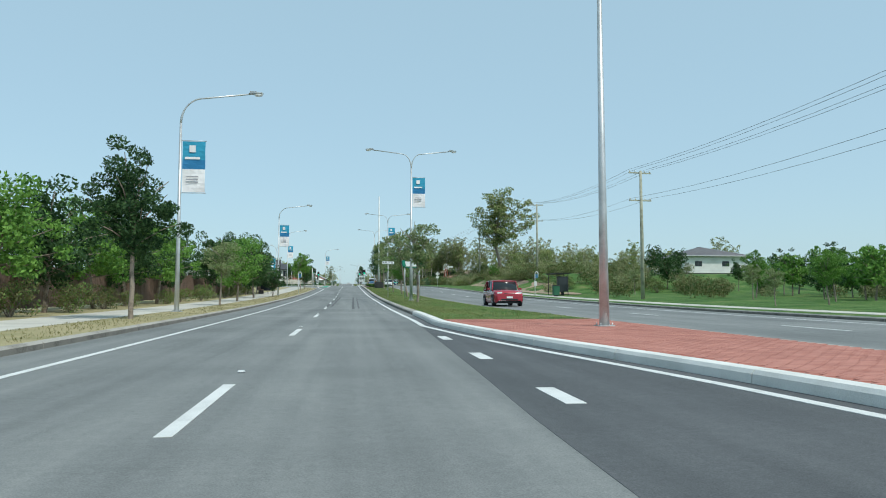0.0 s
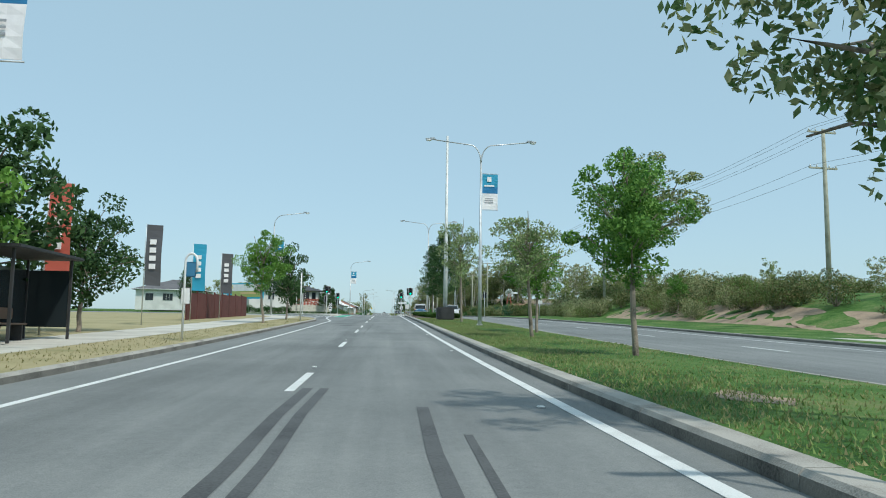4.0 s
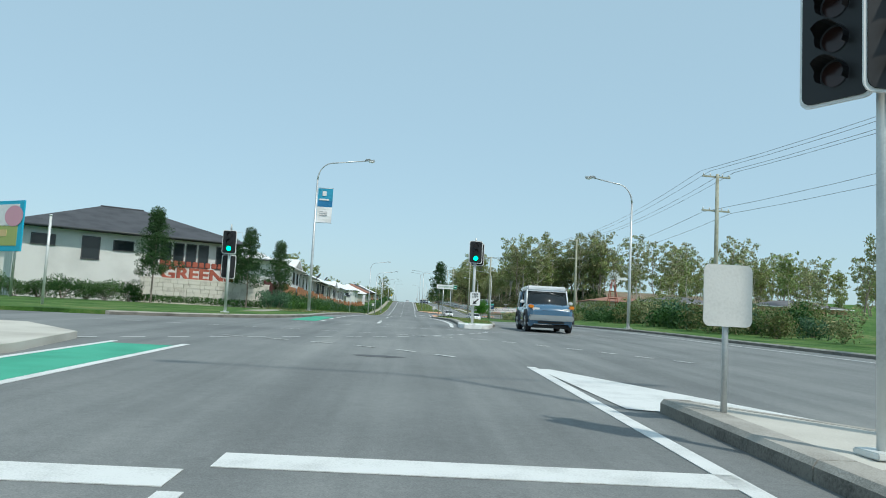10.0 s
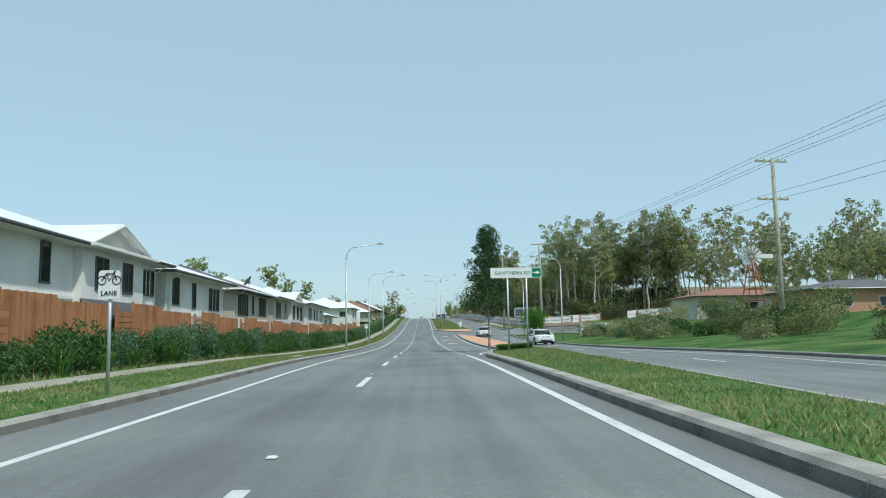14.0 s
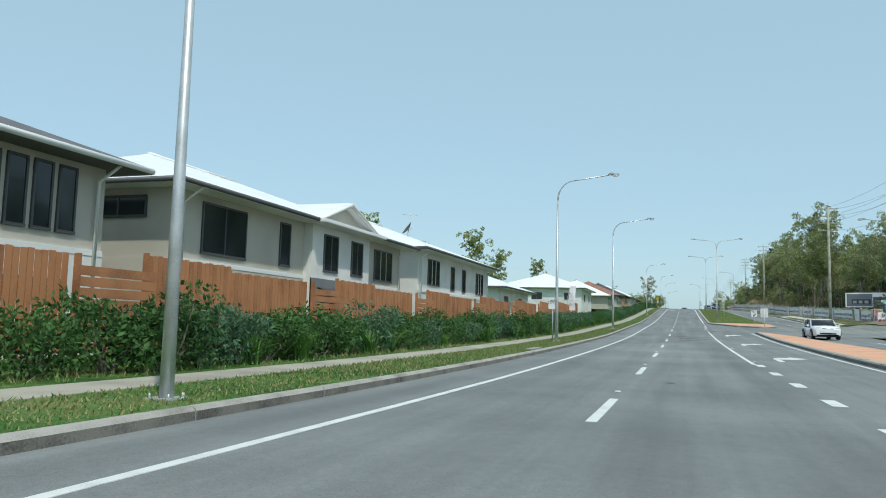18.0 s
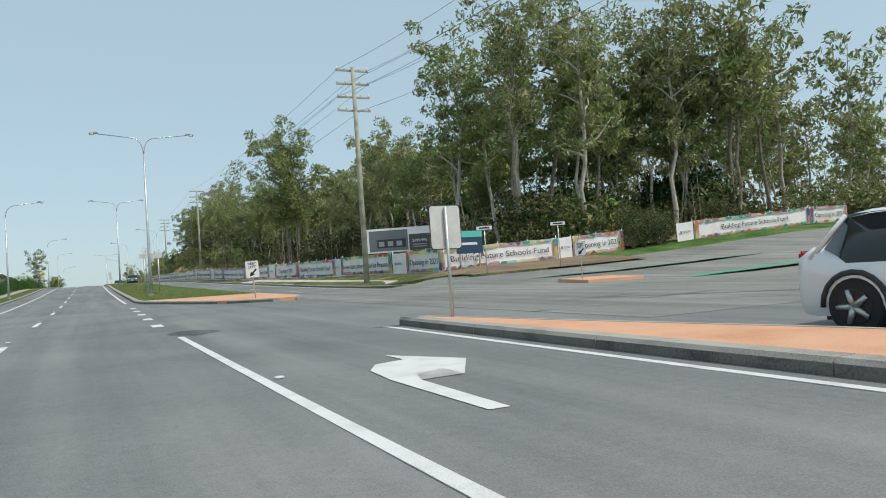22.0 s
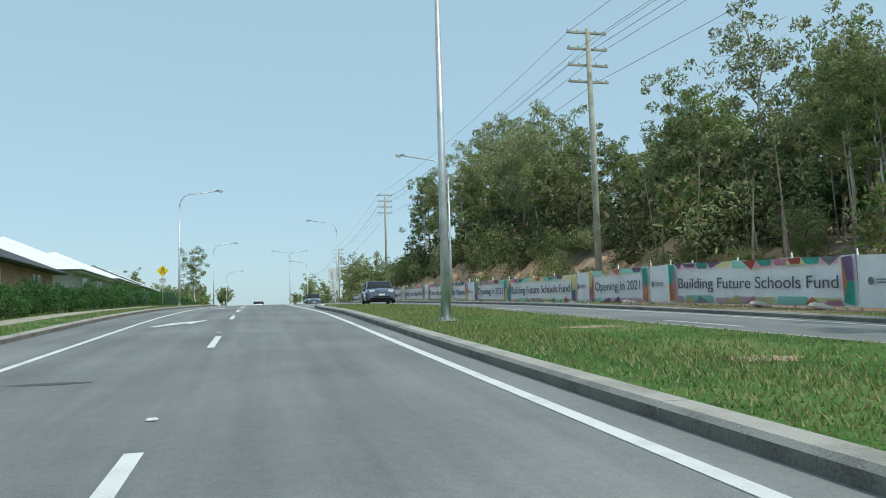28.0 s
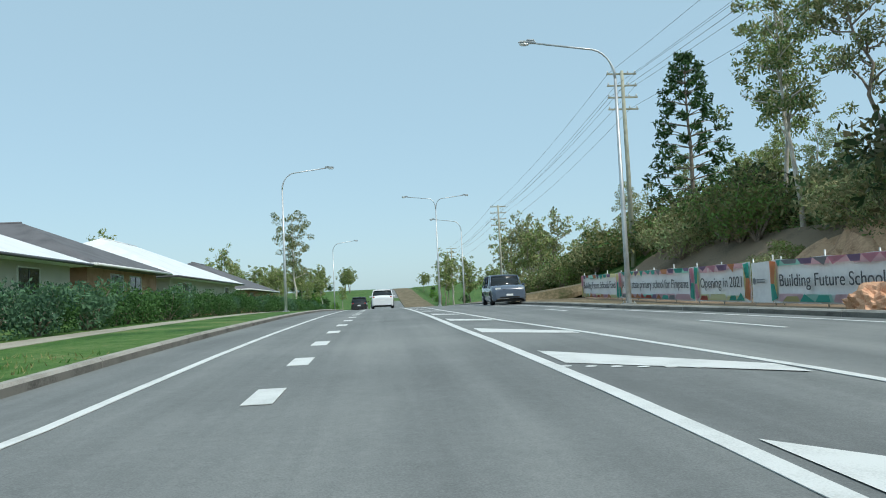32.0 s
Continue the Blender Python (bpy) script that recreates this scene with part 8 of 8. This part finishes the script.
def bike_symbol(x, y):
    home = tagged(new("bicycle_symbol"), "worn white painted bicycle symbol", "", "", "structure")
    for cy in (-0.45, 0.45):
        pts = [(x + 0.19 * math.cos(a), y + cy + 0.36 * math.sin(a), gz(y) + 0.012) for a in [2 * math.pi * i / 14 for i in range(15)]]
        part("wheel_mark", ribbon(pts, 0.05), PAINT_WORN, home)
    for a, b in (((0, -0.45), (0.22, -0.1)), ((0.22, -0.1), (0.22, 0.35)), ((0.0, 0.45), (0.3, 0.3)), ((0, -0.45), (0.02, 0.0)), ((0.02, 0), (0.22, 0.32)), ((0.22, -0.1), (0.3, -0.18))):
        part("frame_mark", ribbon([(x + a[0], y + a[1], gz(y) + 0.013), (x + b[0], y + b[1], gz(y) + 0.013)], 0.05), PAINT_WORN, home)


def ribbon(points, width):
    bm = bmesh.new()
    rows = []
    for i, p in enumerate(points):
        a, b = Vector(points[max(0, i - 1)]), Vector(points[min(len(points) - 1, i + 1)])
        d = (b - a).normalized()
        s = Vector((d.y, -d.x, 0)) * width / 2
        rows.append((bm.verts.new(Vector(p) - s), bm.verts.new(Vector(p) + s)))
    for a, b in zip(rows, rows[1:]):
        bm.faces.new((a[0], a[1], b[1], b[0]))
    return bm


bike_symbol(-4.6, 257.6)
bike_symbol(-4.75, 444.6)
strip("bike_lane_paint", -5.45, -4.3, 148, 172.5, 0.007, 0.006, PAINT_GREEN, 1.0, label="green painted bicycle lane")
line("bike_lane_edge", -4.22, 148, 173, 0.14)
line("bike_lane_edge", -5.52, 150, 173, 0.12)
strip("bike_lane_paint", -4.85, -3.8, 189.5, 197.5, 0.007, 0.006, PAINT_GREEN, 1.0, label="green painted bicycle lane fading out")
dashes("bike_lane_edge", -3.62, [190, 193.4, 196.8, 200.2, 203.6, 207], 1.4, 0.12)
bike_symbol(-4.4, 192.6)
for y0, x0, x1 in ((352, 20, 38), (343.5, 22, 44)):
    tagged(new("cross_street_paint", mesh_of("cross_street_paint", [(x0, y0, gz(y0) + bank(x0, y0) + 0.014), (x1, y0 + 0.3, gz(y0) + bank(x1, y0) + 0.016), (x1, y0 + 1.5, gz(y0) + bank(x1, y0) + 0.016), (x0, y0 + 1.2, gz(y0) + bank(x0, y0) + 0.014)], [(0, 1, 2, 3)], [PAINT_GREEN])), "green painted bicycle crossing of the side street", "", "", "structure")


def dash_curve(name, points, count, fill, width, label="white broken guide line through the junction"):
    """Short painted dashes spaced along a bent line."""
    home = tagged(new(name), label, "", "", "structure")
    seg = [0.0]
    for a, b in zip(points, points[1:]):
        seg.append(seg[-1] + math.hypot(b[0] - a[0], b[1] - a[1]))

    def at(s):
        x = float(np.interp(s, seg, [p[0] for p in points]))
        y = float(np.interp(s, seg, [p[1] for p in points]))
        return (x, y, gz(y) + 0.009)
    step = seg[-1] / count
    for k in range(count):
        part("dash", ribbon([at(k * step), at(k * step + fill * step * 0.5), at(k * step + fill * step)], width), PAINT, home)


dash_curve("crossing_line", [(-9.5, 181.2), (-4.5, 181.35), (0.0, 181.2), (2.1, 180.7), (3.4, 179.2), (4.5, 177.7), (6.5, 174.5)], 17, 0.5, 0.12)
dash_curve("turn_guide_line", [(-6.5, 173.4), (-3.39, 176.7), (-1.7, 178.3), (-0.5, 179.6), (0.3, 180.8), (1.3, 182.7), (2.3, 184.9), (3.0, 187)], 17, 0.5, 0.12)
dash_curve("turn_guide_line", [(-4.4, 176.5), (-3.1, 176.05), (-1.8, 175.5), (-0.4, 174.6), (1.2, 172.8)], 6, 0.5, 0.12)
dash_curve("crossing_line", [(-4.4, 187.0), (2.5, 187.1), (8.5, 186.4)], 9, 0.55, 0.14)
dash_curve("crossing_line", [(-4.6, 188.7), (-1.0, 189.5), (4.0, 190.0), (9.0, 189.4)], 11, 0.5, 0.14)
dash_curve("turn_guide_line", [(3.2, 374.8), (3.9, 367), (5.2, 360.5), (7.4, 355.2), (10.5, 351.5)], 10, 0.45, 0.12)
decal("painted_nose", [(2.1, 171.6), (2.3, 166.9), (2.5, 166.9), (2.6, 168.6), (3.9, 166.4), (4.3, 166.5), (2.4, 170.9)], PAINT, "white painted nose ahead of the median")

# the island between the side street's slip lane and the signals
isl = [(-5.75, 159.6), (-6.6, 158.6), (-8.4, 161.5), (-11.8, 168.4), (-13.6, 174.2), (-12.6, 176.2), (-8.4, 175.6), (-6.3, 173.2), (-5.8, 170)]
bm = bmesh.new()
low = [bm.verts.new((x, y, gz(y) - 0.05)) for x, y in isl]
upp = [bm.verts.new((x, y, gz(y) + 0.13)) for x, y in isl]
for i in range(len(isl)):
    j = (i + 1) % len(isl)
    bm.faces.new((low[i], low[j], upp[j], upp[i]))
bm.faces.new(upp)
bmesh.ops.recalc_face_normals(bm, faces=bm.faces[:])
me = bpy.data.meshes.new("traffic_island")
bm.to_mesh(me)
me.materials.append(PATH_CON)
tagged(new("traffic_island", me), "pale concrete traffic island with signals", "", "", "structure")
for k in range(5):
    y0 = 147.5 + 2.6 * k
    decal("painted_chevron", [(-6.0 - 0.12 * k, y0), (-6.0 - 0.12 * k, y0 + 0.6), (-7.4 - 0.3 * k, y0 + 2.2), (-7.4 - 0.3 * k, y0 + 1.6)], PAINT, "white painted bar of the slip lane island")
line("slip_lane_edge", lerp([(126, -4.2), (140, -5.6), (158, -6.3)]), 126, 158, 0.12)
line("slip_lane_edge", lerp([(140, -6.4), (150, -8.4), (160, -11.4), (170, -16)]), 141, 170, 0.12)

# dark tyre marks, cracks, patches and dots
for x0, y0, x1, y1, w in ((-1.36, 45, -1.12, 78, 0.15), (-1.08, 46, -0.88, 78, 0.13), (0.2, 41, 0.42, 76, 0.14), (0.52, 42, 0.74, 74, 0.08), (-0.95, 99, -0.75, 118, 0.02)):
    pts = [(x0 + (x1 - x0) * i / 12 + 0.03 * math.sin(i * 2.1), y0 + (y1 - y0) * i / 12, gz(y0 + (y1 - y0) * i / 12) + 0.005) for i in range(13)]
    tagged(part("tyre_mark", ribbon(pts, w), TYRE_MARK, None), "dark rubber skid mark on the asphalt", "", "", "structure")
rg = np.random.default_rng(3)
PATCHES = [(-2.2, 113, 0.8, 0.35), (-1.9, 121, 0.5, 0.3), (-3.0, 118.5, 0.7, 0.5), (-0.6, 172.5, 0.5, 0.25), (0.3, 318, 1.2, 0.9), (0.3, 315, 1.3, 0.8), (0.2, 322, 1.4, 0.6), (2.1, 336.5, 0.5, 0.9), (-2.9, 421, 0.5, 0.12), (0.9, 397, 0.6, 0.2)]
for x, y, w, d in PATCHES:
    n = 18
    pts = [(x + w * math.cos(6.283 * i / n) * rg.uniform(0.75, 1.1), y + d * math.sin(6.283 * i / n) * rg.uniform(0.75, 1.1)) for i in range(n)]
    decal("road_patch", pts, ASPHALT_DARK, "dark worn patch in the asphalt", 0.004)
for k in range(11):
    x = -1.05 + 0.245 * k
    pts = [(x + 0.075 * math.cos(a), 312.6 - 0.1 * k + 0.05 * math.sin(a)) for a in [6.283 * i / 10 for i in range(10)]]
    decal("core_hole", pts, TYRE_MARK, "small dark round fill in the asphalt", 0.006)
for k in range(7):
    x = 1.84 + 0.25 * k
    decal("core_hole", [(x + 0.07 * math.cos(a), 476.3 - 0.14 * k + 0.07 * math.sin(a)) for a in [6.283 * i / 10 for i in range(10)]], PAINT, "small pale round fill in the asphalt", 0.006)
for x, y in ((-2.17, 446.15), (-1.8, 446.25), (-3.4, 150.6), (-2.8, 150.4), (-2.2, 150.5), (-3.0, 297), (-0.6, 281), (-3.1, 243), (0.6, 402), (-2.1, 405)):
    decal("core_hole", [(x + 0.12 * math.cos(a), y + 0.1 * math.sin(a)) for a in [6.283 * i / 10 for i in range(10)]], TYRE_MARK, "small dark round fill in the asphalt", 0.006)
for k in range(12):
    # thin wandering cracks
    y0, x0 = rg.uniform(60, 440), rg.uniform(-3.9, 1.8)
    ln, across = rg.uniform(1.5, 7), rg.uniform(0, 1) < 0.35
    pts = []
    for i in range(9):
        u = ln * i / 8
        w = rg.uniform(-0.06, 0.06)
        x, y = (x0 + u * 0.5, y0 + w) if across else (x0 + w, y0 + u)
        pts.append((min(1.9, x), y, gz(y) + 0.005))
    if not (160 < y0 < 196 or 95 < y0 < 125):
        tagged(part("road_crack", ribbon(pts, 0.01), ASPHALT_DARK, None), "thin dark crack in the asphalt", "", "", "structure")

for x, y, w, d in ((5.9, 60.5, 0.9, 0.4), (4.6, 46.0, 0.5, 0.6), (6.6, 66.0, 0.8, 0.4), (4.4, 76.0, 0.5, 0.8), (6.9, 408.0, 0.7, 0.5), (5.4, 419.0, 0.6, 0.4), (6.2, 425.5, 0.8, 0.4), (4.6, 397.0, 0.4, 0.6)):
    n = 22
    pts = [(x + w * math.cos(6.283 * i / n) * rg.uniform(0.55, 1.15), y + d * math.sin(6.283 * i / n) * rg.uniform(0.55, 1.15)) for i in range(n)]
    decal("bare_patch", pts, BARE, "bare brown earth showing in the median grass", 0.152)

# raised pavement markers
mk = box(0.1, 0.1, 0.022, (0, 0, 0), 0.012)
MARK = bpy.data.meshes.new("marker")
mk.to_mesh(MARK)
mk.free()
MARK.materials.append(WHITE_METAL)
home = tagged(new("pavement_markers"), "small raised white reflective pavement markers", "", "", "structure")
for v in FAR_ENDS:
    for yy in (v + 1.3,) if 0 < v < 450 else ():
        part("marker", MARK, None, home).location = (LANE - 0.05, yy, gz(yy) + 0.002)
for yy in np.arange(40, 160, 12.0):
    part("marker", MARK, None, home).location = (EDGE_R - 0.22, yy, gz(yy) + 0.002)
for yy in np.arange(292, 335, 12.0):
    part("marker", MARK, None, home).location = (1.9, yy, gz(yy) + 0.002)

# drain inlets in the kerb
for x, y in ((-5.42, 292.5), (-5.1, 205), (-5.35, 246)):
    r = tagged(new("drain_inlet"), "dark kerb inlet with a concrete lintel", "", "", "structure")
    part("lintel", box(0.22, 2.2, 0.06, (x - 0.12, y, gz(y) + 0.13), 0.02), KERB, r)
    # solid black slab that stands for the shade inside the inlet
    part("opening", box(0.04, 1.7, 0.1, (x + 0.02, y, gz(y) + 0.02)), BLACK, r)

# ---- clay cut behind the hoarding ----


def clay_mound(y0, y1, off, h, seed):
    vs, fs = [], []
    n, m = int((y1 - y0) / 0.7), 9
    for i in range(n + 1):
        y = y0 + (y1 - y0) * i / n
        e = math.sin(math.pi * i / n) ** 0.6
        for j in range(m + 1):
            u = j / m
            x = HOARDING(y) + off + 4.2 * u
            q = noise.fractal(Vector((x * 0.5 + seed, y * 0.5, u * 3)), 0.9, 2.1, 4)
            z = gz(y) + bank(x, y) + e * h * math.sin(math.pi * min(1, 0.06 + u * 0.8)) * (0.75 + 1.1 * q + 0.25 * abs(math.sin(y * 1.3 + seed))) - 0.25
            vs.append((x + 0.6 * q, y + 0.5 * q, z))
    w = m + 1
    for i in range(n):
        for j in range(m):
            k = i * w + j
            fs.append((k, k + 1, k + w + 1, k + w))
    tagged(new("clay_bank", mesh_of("clay_bank", vs, fs, [CLAY])), "eroded orange-brown clay cutting above the hoarding", "", "", "structure")


for y0, y1, off, h, sd in ((434, 456, 2.6, 1.3, 1), (454, 474, 2.2, 1.6, 7), (470, 486, 2.0, 1.9, 13), (484, 499, 2.4, 1.5, 21), (418, 436, 3.0, 0.8, 29)):
    clay_mound(y0, y1, off, h, sd)

# faded sandbags on the feet of the hoarding
SB = None
BAG = surface("faded sandbag cloth", (0.42, 0.32, 0.27), (0.66, 0.56, 0.5), 2.0, 0.9, 0, 0.5, 40, 0.5, 0, 0.4)
for k in range(40):
    y = 386 + 2.42 * k
    if k % 3 == 2:
        continue
    r = thing("sandbag", pose(HOARDING(y) - 0.35, y, top(HOARDING(y) - 0.35, y), 0, 0, 10 + 25 * (k % 4)), "faded pinkish sandbag on a hoarding foot", "sandbag", "hoarding sandbags")
    if SB is None:
        b = bmesh.new()
        bmesh.ops.create_uvsphere(b, u_segments=12, v_segments=8, radius=0.5)
        for v in b.verts:
            v.co = Vector((v.co.x * 0.42, v.co.y * 0.75, max(-0.04, v.co.z * 0.26) + 0.05 * math.sin(5 * v.co.y)))
        bmesh.ops.translate(b, vec=(0, 0, 0.06), verts=b.verts[:])
        SB = bpy.data.meshes.new("bag")
        b.to_mesh(SB)
        b.free()
        SB.materials.append(BAG)
    part("bag", SB, None, r)

ORANGE_MESH = surface("faded orange barrier mesh", (0.5, 0.2, 0.1), (0.72, 0.42, 0.26), 4.0, 0.8, 0, 0.6, 30, 0.6)
for x, y, w, h, sd in ((12.0, 485.6, 0.9, 0.55, 1), (12.05, 483.0, 0.55, 0.75, 2), (12.1, 481.6, 0.4, 0.35, 3)):
    b = bmesh.new()
    bmesh.ops.create_icosphere(b, subdivisions=4, radius=1.0)
    for v in b.verts:
        q = 1 + 0.5 * noise.fractal(v.co * 2.2 + Vector((sd * 5, 0, 0)), 0.9, 2.0, 4)
        v.co = Vector((v.co.x * w * 0.5 * q, v.co.y * w * q, max(-0.03, v.co.z * h * q)))
    r = thing("barrier_mesh_heap", pose(x, y, top(x, y)), "crumpled heap of faded orange barrier mesh by the hoarding", "barrier mesh", "orange mesh heaps")
    part("mesh_cloth", b, ORANGE_MESH, r)

# ---- planted tufts ----


def tuft_mesh(seed, n, h, spread, mat, width=0.03, bend=0.5):
    """A clump of arching strap leaves, three joints each."""
    g = np.random.default_rng(seed)
    vs, fs = [], []
    for i in range(n):
        a = g.uniform(0, 6.283)
        l = h * g.uniform(0.6, 1.15)
        out = spread * g.uniform(0.3, 1.0)
        dx, dy = math.cos(a), math.sin(a)
        bx, by = g.normal(0, 0.12 * spread, 2)
        k = len(vs)
        for u, wd in ((0, 1), (0.45, 0.9), (0.8, 0.6), (1.0, 0.05)):
            r = out * u ** 1.6
            z = l * (u - bend * 0.55 * u ** 2.4)
            s = width * wd
            vs += [(bx + dx * r - dy * s, by + dy * r + dx * s, z), (bx + dx * r + dy * s, by + dy * r - dx * s, z)]
        fs += [(k, k + 1, k + 3, k + 2), (k + 2, k + 3, k + 5, k + 4), (k + 4, k + 5, k + 7, k + 6)]
    return mesh_of("blades", vs, fs, [mat])


TUFTS = [tuft_mesh(80 + i, 620, 0.72, 0.8, TUFT, 0.011, 0.95) for i in range(3)]
STRAPS = [tuft_mesh(90 + i, 60, 1.15, 0.75, STRAP, 0.022, 0.7) for i in range(3)]
rt = random.Random(8)
for i in range(66):
    y = 139.5 + 23.0 * rt.random()
    x = M1L(y) + 1.2 + (M1R(y) - M1L(y) - 1.9) * rt.random() ** 0.8
    r = thing("grass_tuft", pose(x, y, gz(y) + 0.13, 0, 0, rt.uniform(0, 360)) @ Matrix.Scale(rt.uniform(0.8, 1.35), 4), "dark rounded clump of ornamental grass in mulch", "plant", "median grass clumps")
    part("leaf_clump", rt.choice(TUFTS), None, r)
y = 214.0
while y < 480:
    r = thing("strap_plant", pose(-8.75 + rt.uniform(-0.25, 0.15), y, gz(y) + 0.12, 0, 0, rt.uniform(0, 360)) @ Matrix.Scale(rt.uniform(0.6, 1.0), 4), "bright green clump of arching strap leaves beside the hedge", "plant", "hedge strap plants")
    part("leaf_clump", rt.choice(STRAPS), None, r)
    y += rt.choice((2.2, 3.6, 5.5, 8))
for i in range(9):
    r = thing("grass_tuft", pose(M2L(253 + i) + 0.7 + 1.2 * rt.random(), 253.5 + 0.8 * i, gz(254) + 0.13, 0, 0, 40 * i) @ Matrix.Scale(0.8, 4), "dark rounded clump of ornamental grass in mulch", "plant", "median grass clumps")
    part("leaf_clump", rt.choice(TUFTS), None, r)

# bark chips on the planting bed
gc = np.random.default_rng(12)
yc = gc.uniform(138.7, 163.2, 9000)
lo, hi = np.array([M1L(v) + 0.36 for v in yc]), np.array([M1R(v) - 0.2 for v in yc])
xc = lo + (hi - lo) * gc.uniform(0, 1, 9000) ** 1.3
cc = np.stack([xc, yc, np.interp(yc, _fy, _fz) + 0.152 + gc.uniform(0, 0.03, 9000)], 1)
u1 = gc.normal(size=(9000, 3)) * np.array([1, 1, 0.25])
u1 /= np.linalg.norm(u1, axis=1)[:, None]
u2 = np.cross(u1, np.array([0, 0, 1.0]) + gc.normal(0, 0.3, (9000, 3)))
u1, u2 = u1 * gc.uniform(0.02, 0.06, (9000, 1)), u2 * gc.uniform(0.012, 0.025, (9000, 1))
tagged(new("bark_chips", mesh_of("bark_chips", np.stack([cc - u1 - u2, cc + u1 - u2, cc + u1 + u2, cc - u1 + u2], 1).reshape(-1, 3).tolist(), np.arange(36000).reshape(-1, 4).tolist(), [BARK_CHIP])), "loose brown bark chips", "", "", "stuff")

# ---- grass blades ----


def grass_field(name, areas, seed, material, label):
    """Loose upright blades over stretches of verge: left edge, right edge, from, to, blades a square metre, height."""
    g = np.random.default_rng(seed)
    V, at = [], 0
    for el, er, y0, y1, dens, h in areas:
        fl = el if callable(el) else (lambda y, el=el: el)
        fr = er if callable(er) else (lambda y, er=er: er)
        ys = np.linspace(y0, y1, 60)
        L, R = np.array([fl(v) for v in ys]), np.array([fr(v) for v in ys])
        n = int(dens * np.mean(np.maximum(R - L, 0)) * (y1 - y0))
        y = g.uniform(y0, y1, n)
        lo, hi = np.interp(y, ys, L), np.interp(y, ys, R)
        x = lo + (hi - lo) * g.uniform(0, 1, n)
        # clumping
        keep = (0.6 * np.sin(x * 1.9 + 0.37 * y) + 0.6 * np.sin(y * 0.83 - 1.3 * x) + g.normal(0, 1.2, n)) > -0.7
        x, y = x[keep], y[keep]
        n = len(x)
        z = np.interp(y, _fy, _fz) + 0.142
        a = g.uniform(0, 6.283, n)
        hh = h * g.uniform(0.5, 1.3, n) * (0.85 + 0.2 * np.sin(y * 0.31 + x * 0.7))
        w = g.uniform(0.006, 0.014, n) + 0.05 * hh
        lean = g.normal(0, 0.45, (n, 2)) * hh[:, None]
        b0 = np.stack([x - np.cos(a) * w, y - np.sin(a) * w, z], 1)
        b1 = np.stack([x + np.cos(a) * w, y + np.sin(a) * w, z], 1)
        tp = np.stack([x + lean[:, 0], y + lean[:, 1], z + hh], 1)
        V.append(np.stack([b0, b1, tp], 1).reshape(-1, 3))
    V = np.concatenate(V)
    me = bpy.data.meshes.new(name)
    n = len(V) // 3
    me.vertices.add(len(V))
    me.vertices.foreach_set("co", V.ravel())
    me.loops.add(len(V))
    me.loops.foreach_set("vertex_index", np.arange(len(V), dtype=np.int32))
    me.polygons.add(n)
    me.polygons.foreach_set("loop_start", np.arange(0, len(V), 3, dtype=np.int32))
    me.materials.append(material)
    me.update(calc_edges=True)
    return tagged(new(name, me), label, "", "", "stuff")


grass_field("median_grass_blades", [
    (lambda y: M1L(y) + 0.34, lambda y: M1L(y) + 2.2, 23, 138, 330, 0.055), (lambda y: M1L(y) + 2.2, lambda y: M1R(y) - 0.2, 23, 138, 130, 0.055),
    (lambda y: M2L(y) + 0.32, lambda y: M2R(y) - 0.2, 196, 268, 200, 0.07), (lambda y: M3L(y) + 0.32, lambda y: M3L(y) + 2.6, 367, 449, 380, 0.075), (lambda y: M3L(y) + 2.6, lambda y: M3R(y) - 0.2, 367, 449, 150, 0.075)],
    4, BLADE, "loose blades of grass on the medians")
grass_field("verge_grass_blades", [
    (-7.2, lambda y: LEFT_N(y) - 0.18, 200, 262, 200, 0.06), (-7.2, lambda y: LEFT_N(y) - 0.18, 262, 345, 300, 0.065), (-7.0, lambda y: LEFT_N(y) - 0.18, 345, 480, 90, 0.07), (-9.2, -8.4, 205, 480, 60, 0.14),
    (lambda y: RIGHT_N(y) + 0.3, lambda y: HOARDING(y) - 0.1, 366, 480, 25, 0.1)],
    5, BLADE, "loose blades of bright grass along the verge")
grass_field("dry_verge_blades", [(-7.6, lambda y: LEFT_S(y) - 0.2, 5, 122, 40, 0.05)], 6, BLADE_DRY, "loose blades of dry grass along the verge")

# ---- brick pavers of the first island ----
paving = bpy.data.objects["median_paving_red"]
pv = box(0.225, 0.108, 0.02, (0, 0, 0), 0.006)
PV = bpy.data.meshes.new("paver")
pv.to_mesh(PV)
pv.free()
PV.materials.append(PAVER_RED)
near, rest = 0, []
for row in range(int(30 / 0.115)):
    y = 22.8 - 0.115 * row
    x = M1L(y) + 0.36 + (0.117 if row % 2 else 0)
    while x < M1R(y) - 0.3:
        if near < 300 and y > 19.5:
            o = new("paver", PV)
            o.parent = paving
            o.location = (x + 0.112, y, gz(y) + 0.141)
            near += 1
        else:
            rest.append((x + 0.112, y, gz(y) + 0.155))
        x += 0.234
c = np.array(rest)[:, None, :] + np.array([(-0.11, -0.052, 0), (0.11, -0.052, 0), (0.11, 0.052, 0), (-0.11, 0.052, 0), (-0.114, -0.056, -0.02), (0.114, -0.056, -0.02), (0.114, 0.056, -0.02), (-0.114, 0.056, -0.02)])[None]
f = (np.arange(len(rest)) * 8)[:, None, None] + np.array([(0, 1, 2, 3), (0, 4, 5, 1), (1, 5, 6, 2), (2, 6, 7, 3), (3, 7, 4, 0)])[None]
pk = new("paving_field", mesh_of("paving_field", c.reshape(-1, 3).tolist(), f.reshape(-1, 4).tolist(), [PAVER_RED]))
tagged(pk, "red clay brick pavers in running bond", "", "", "stuff")
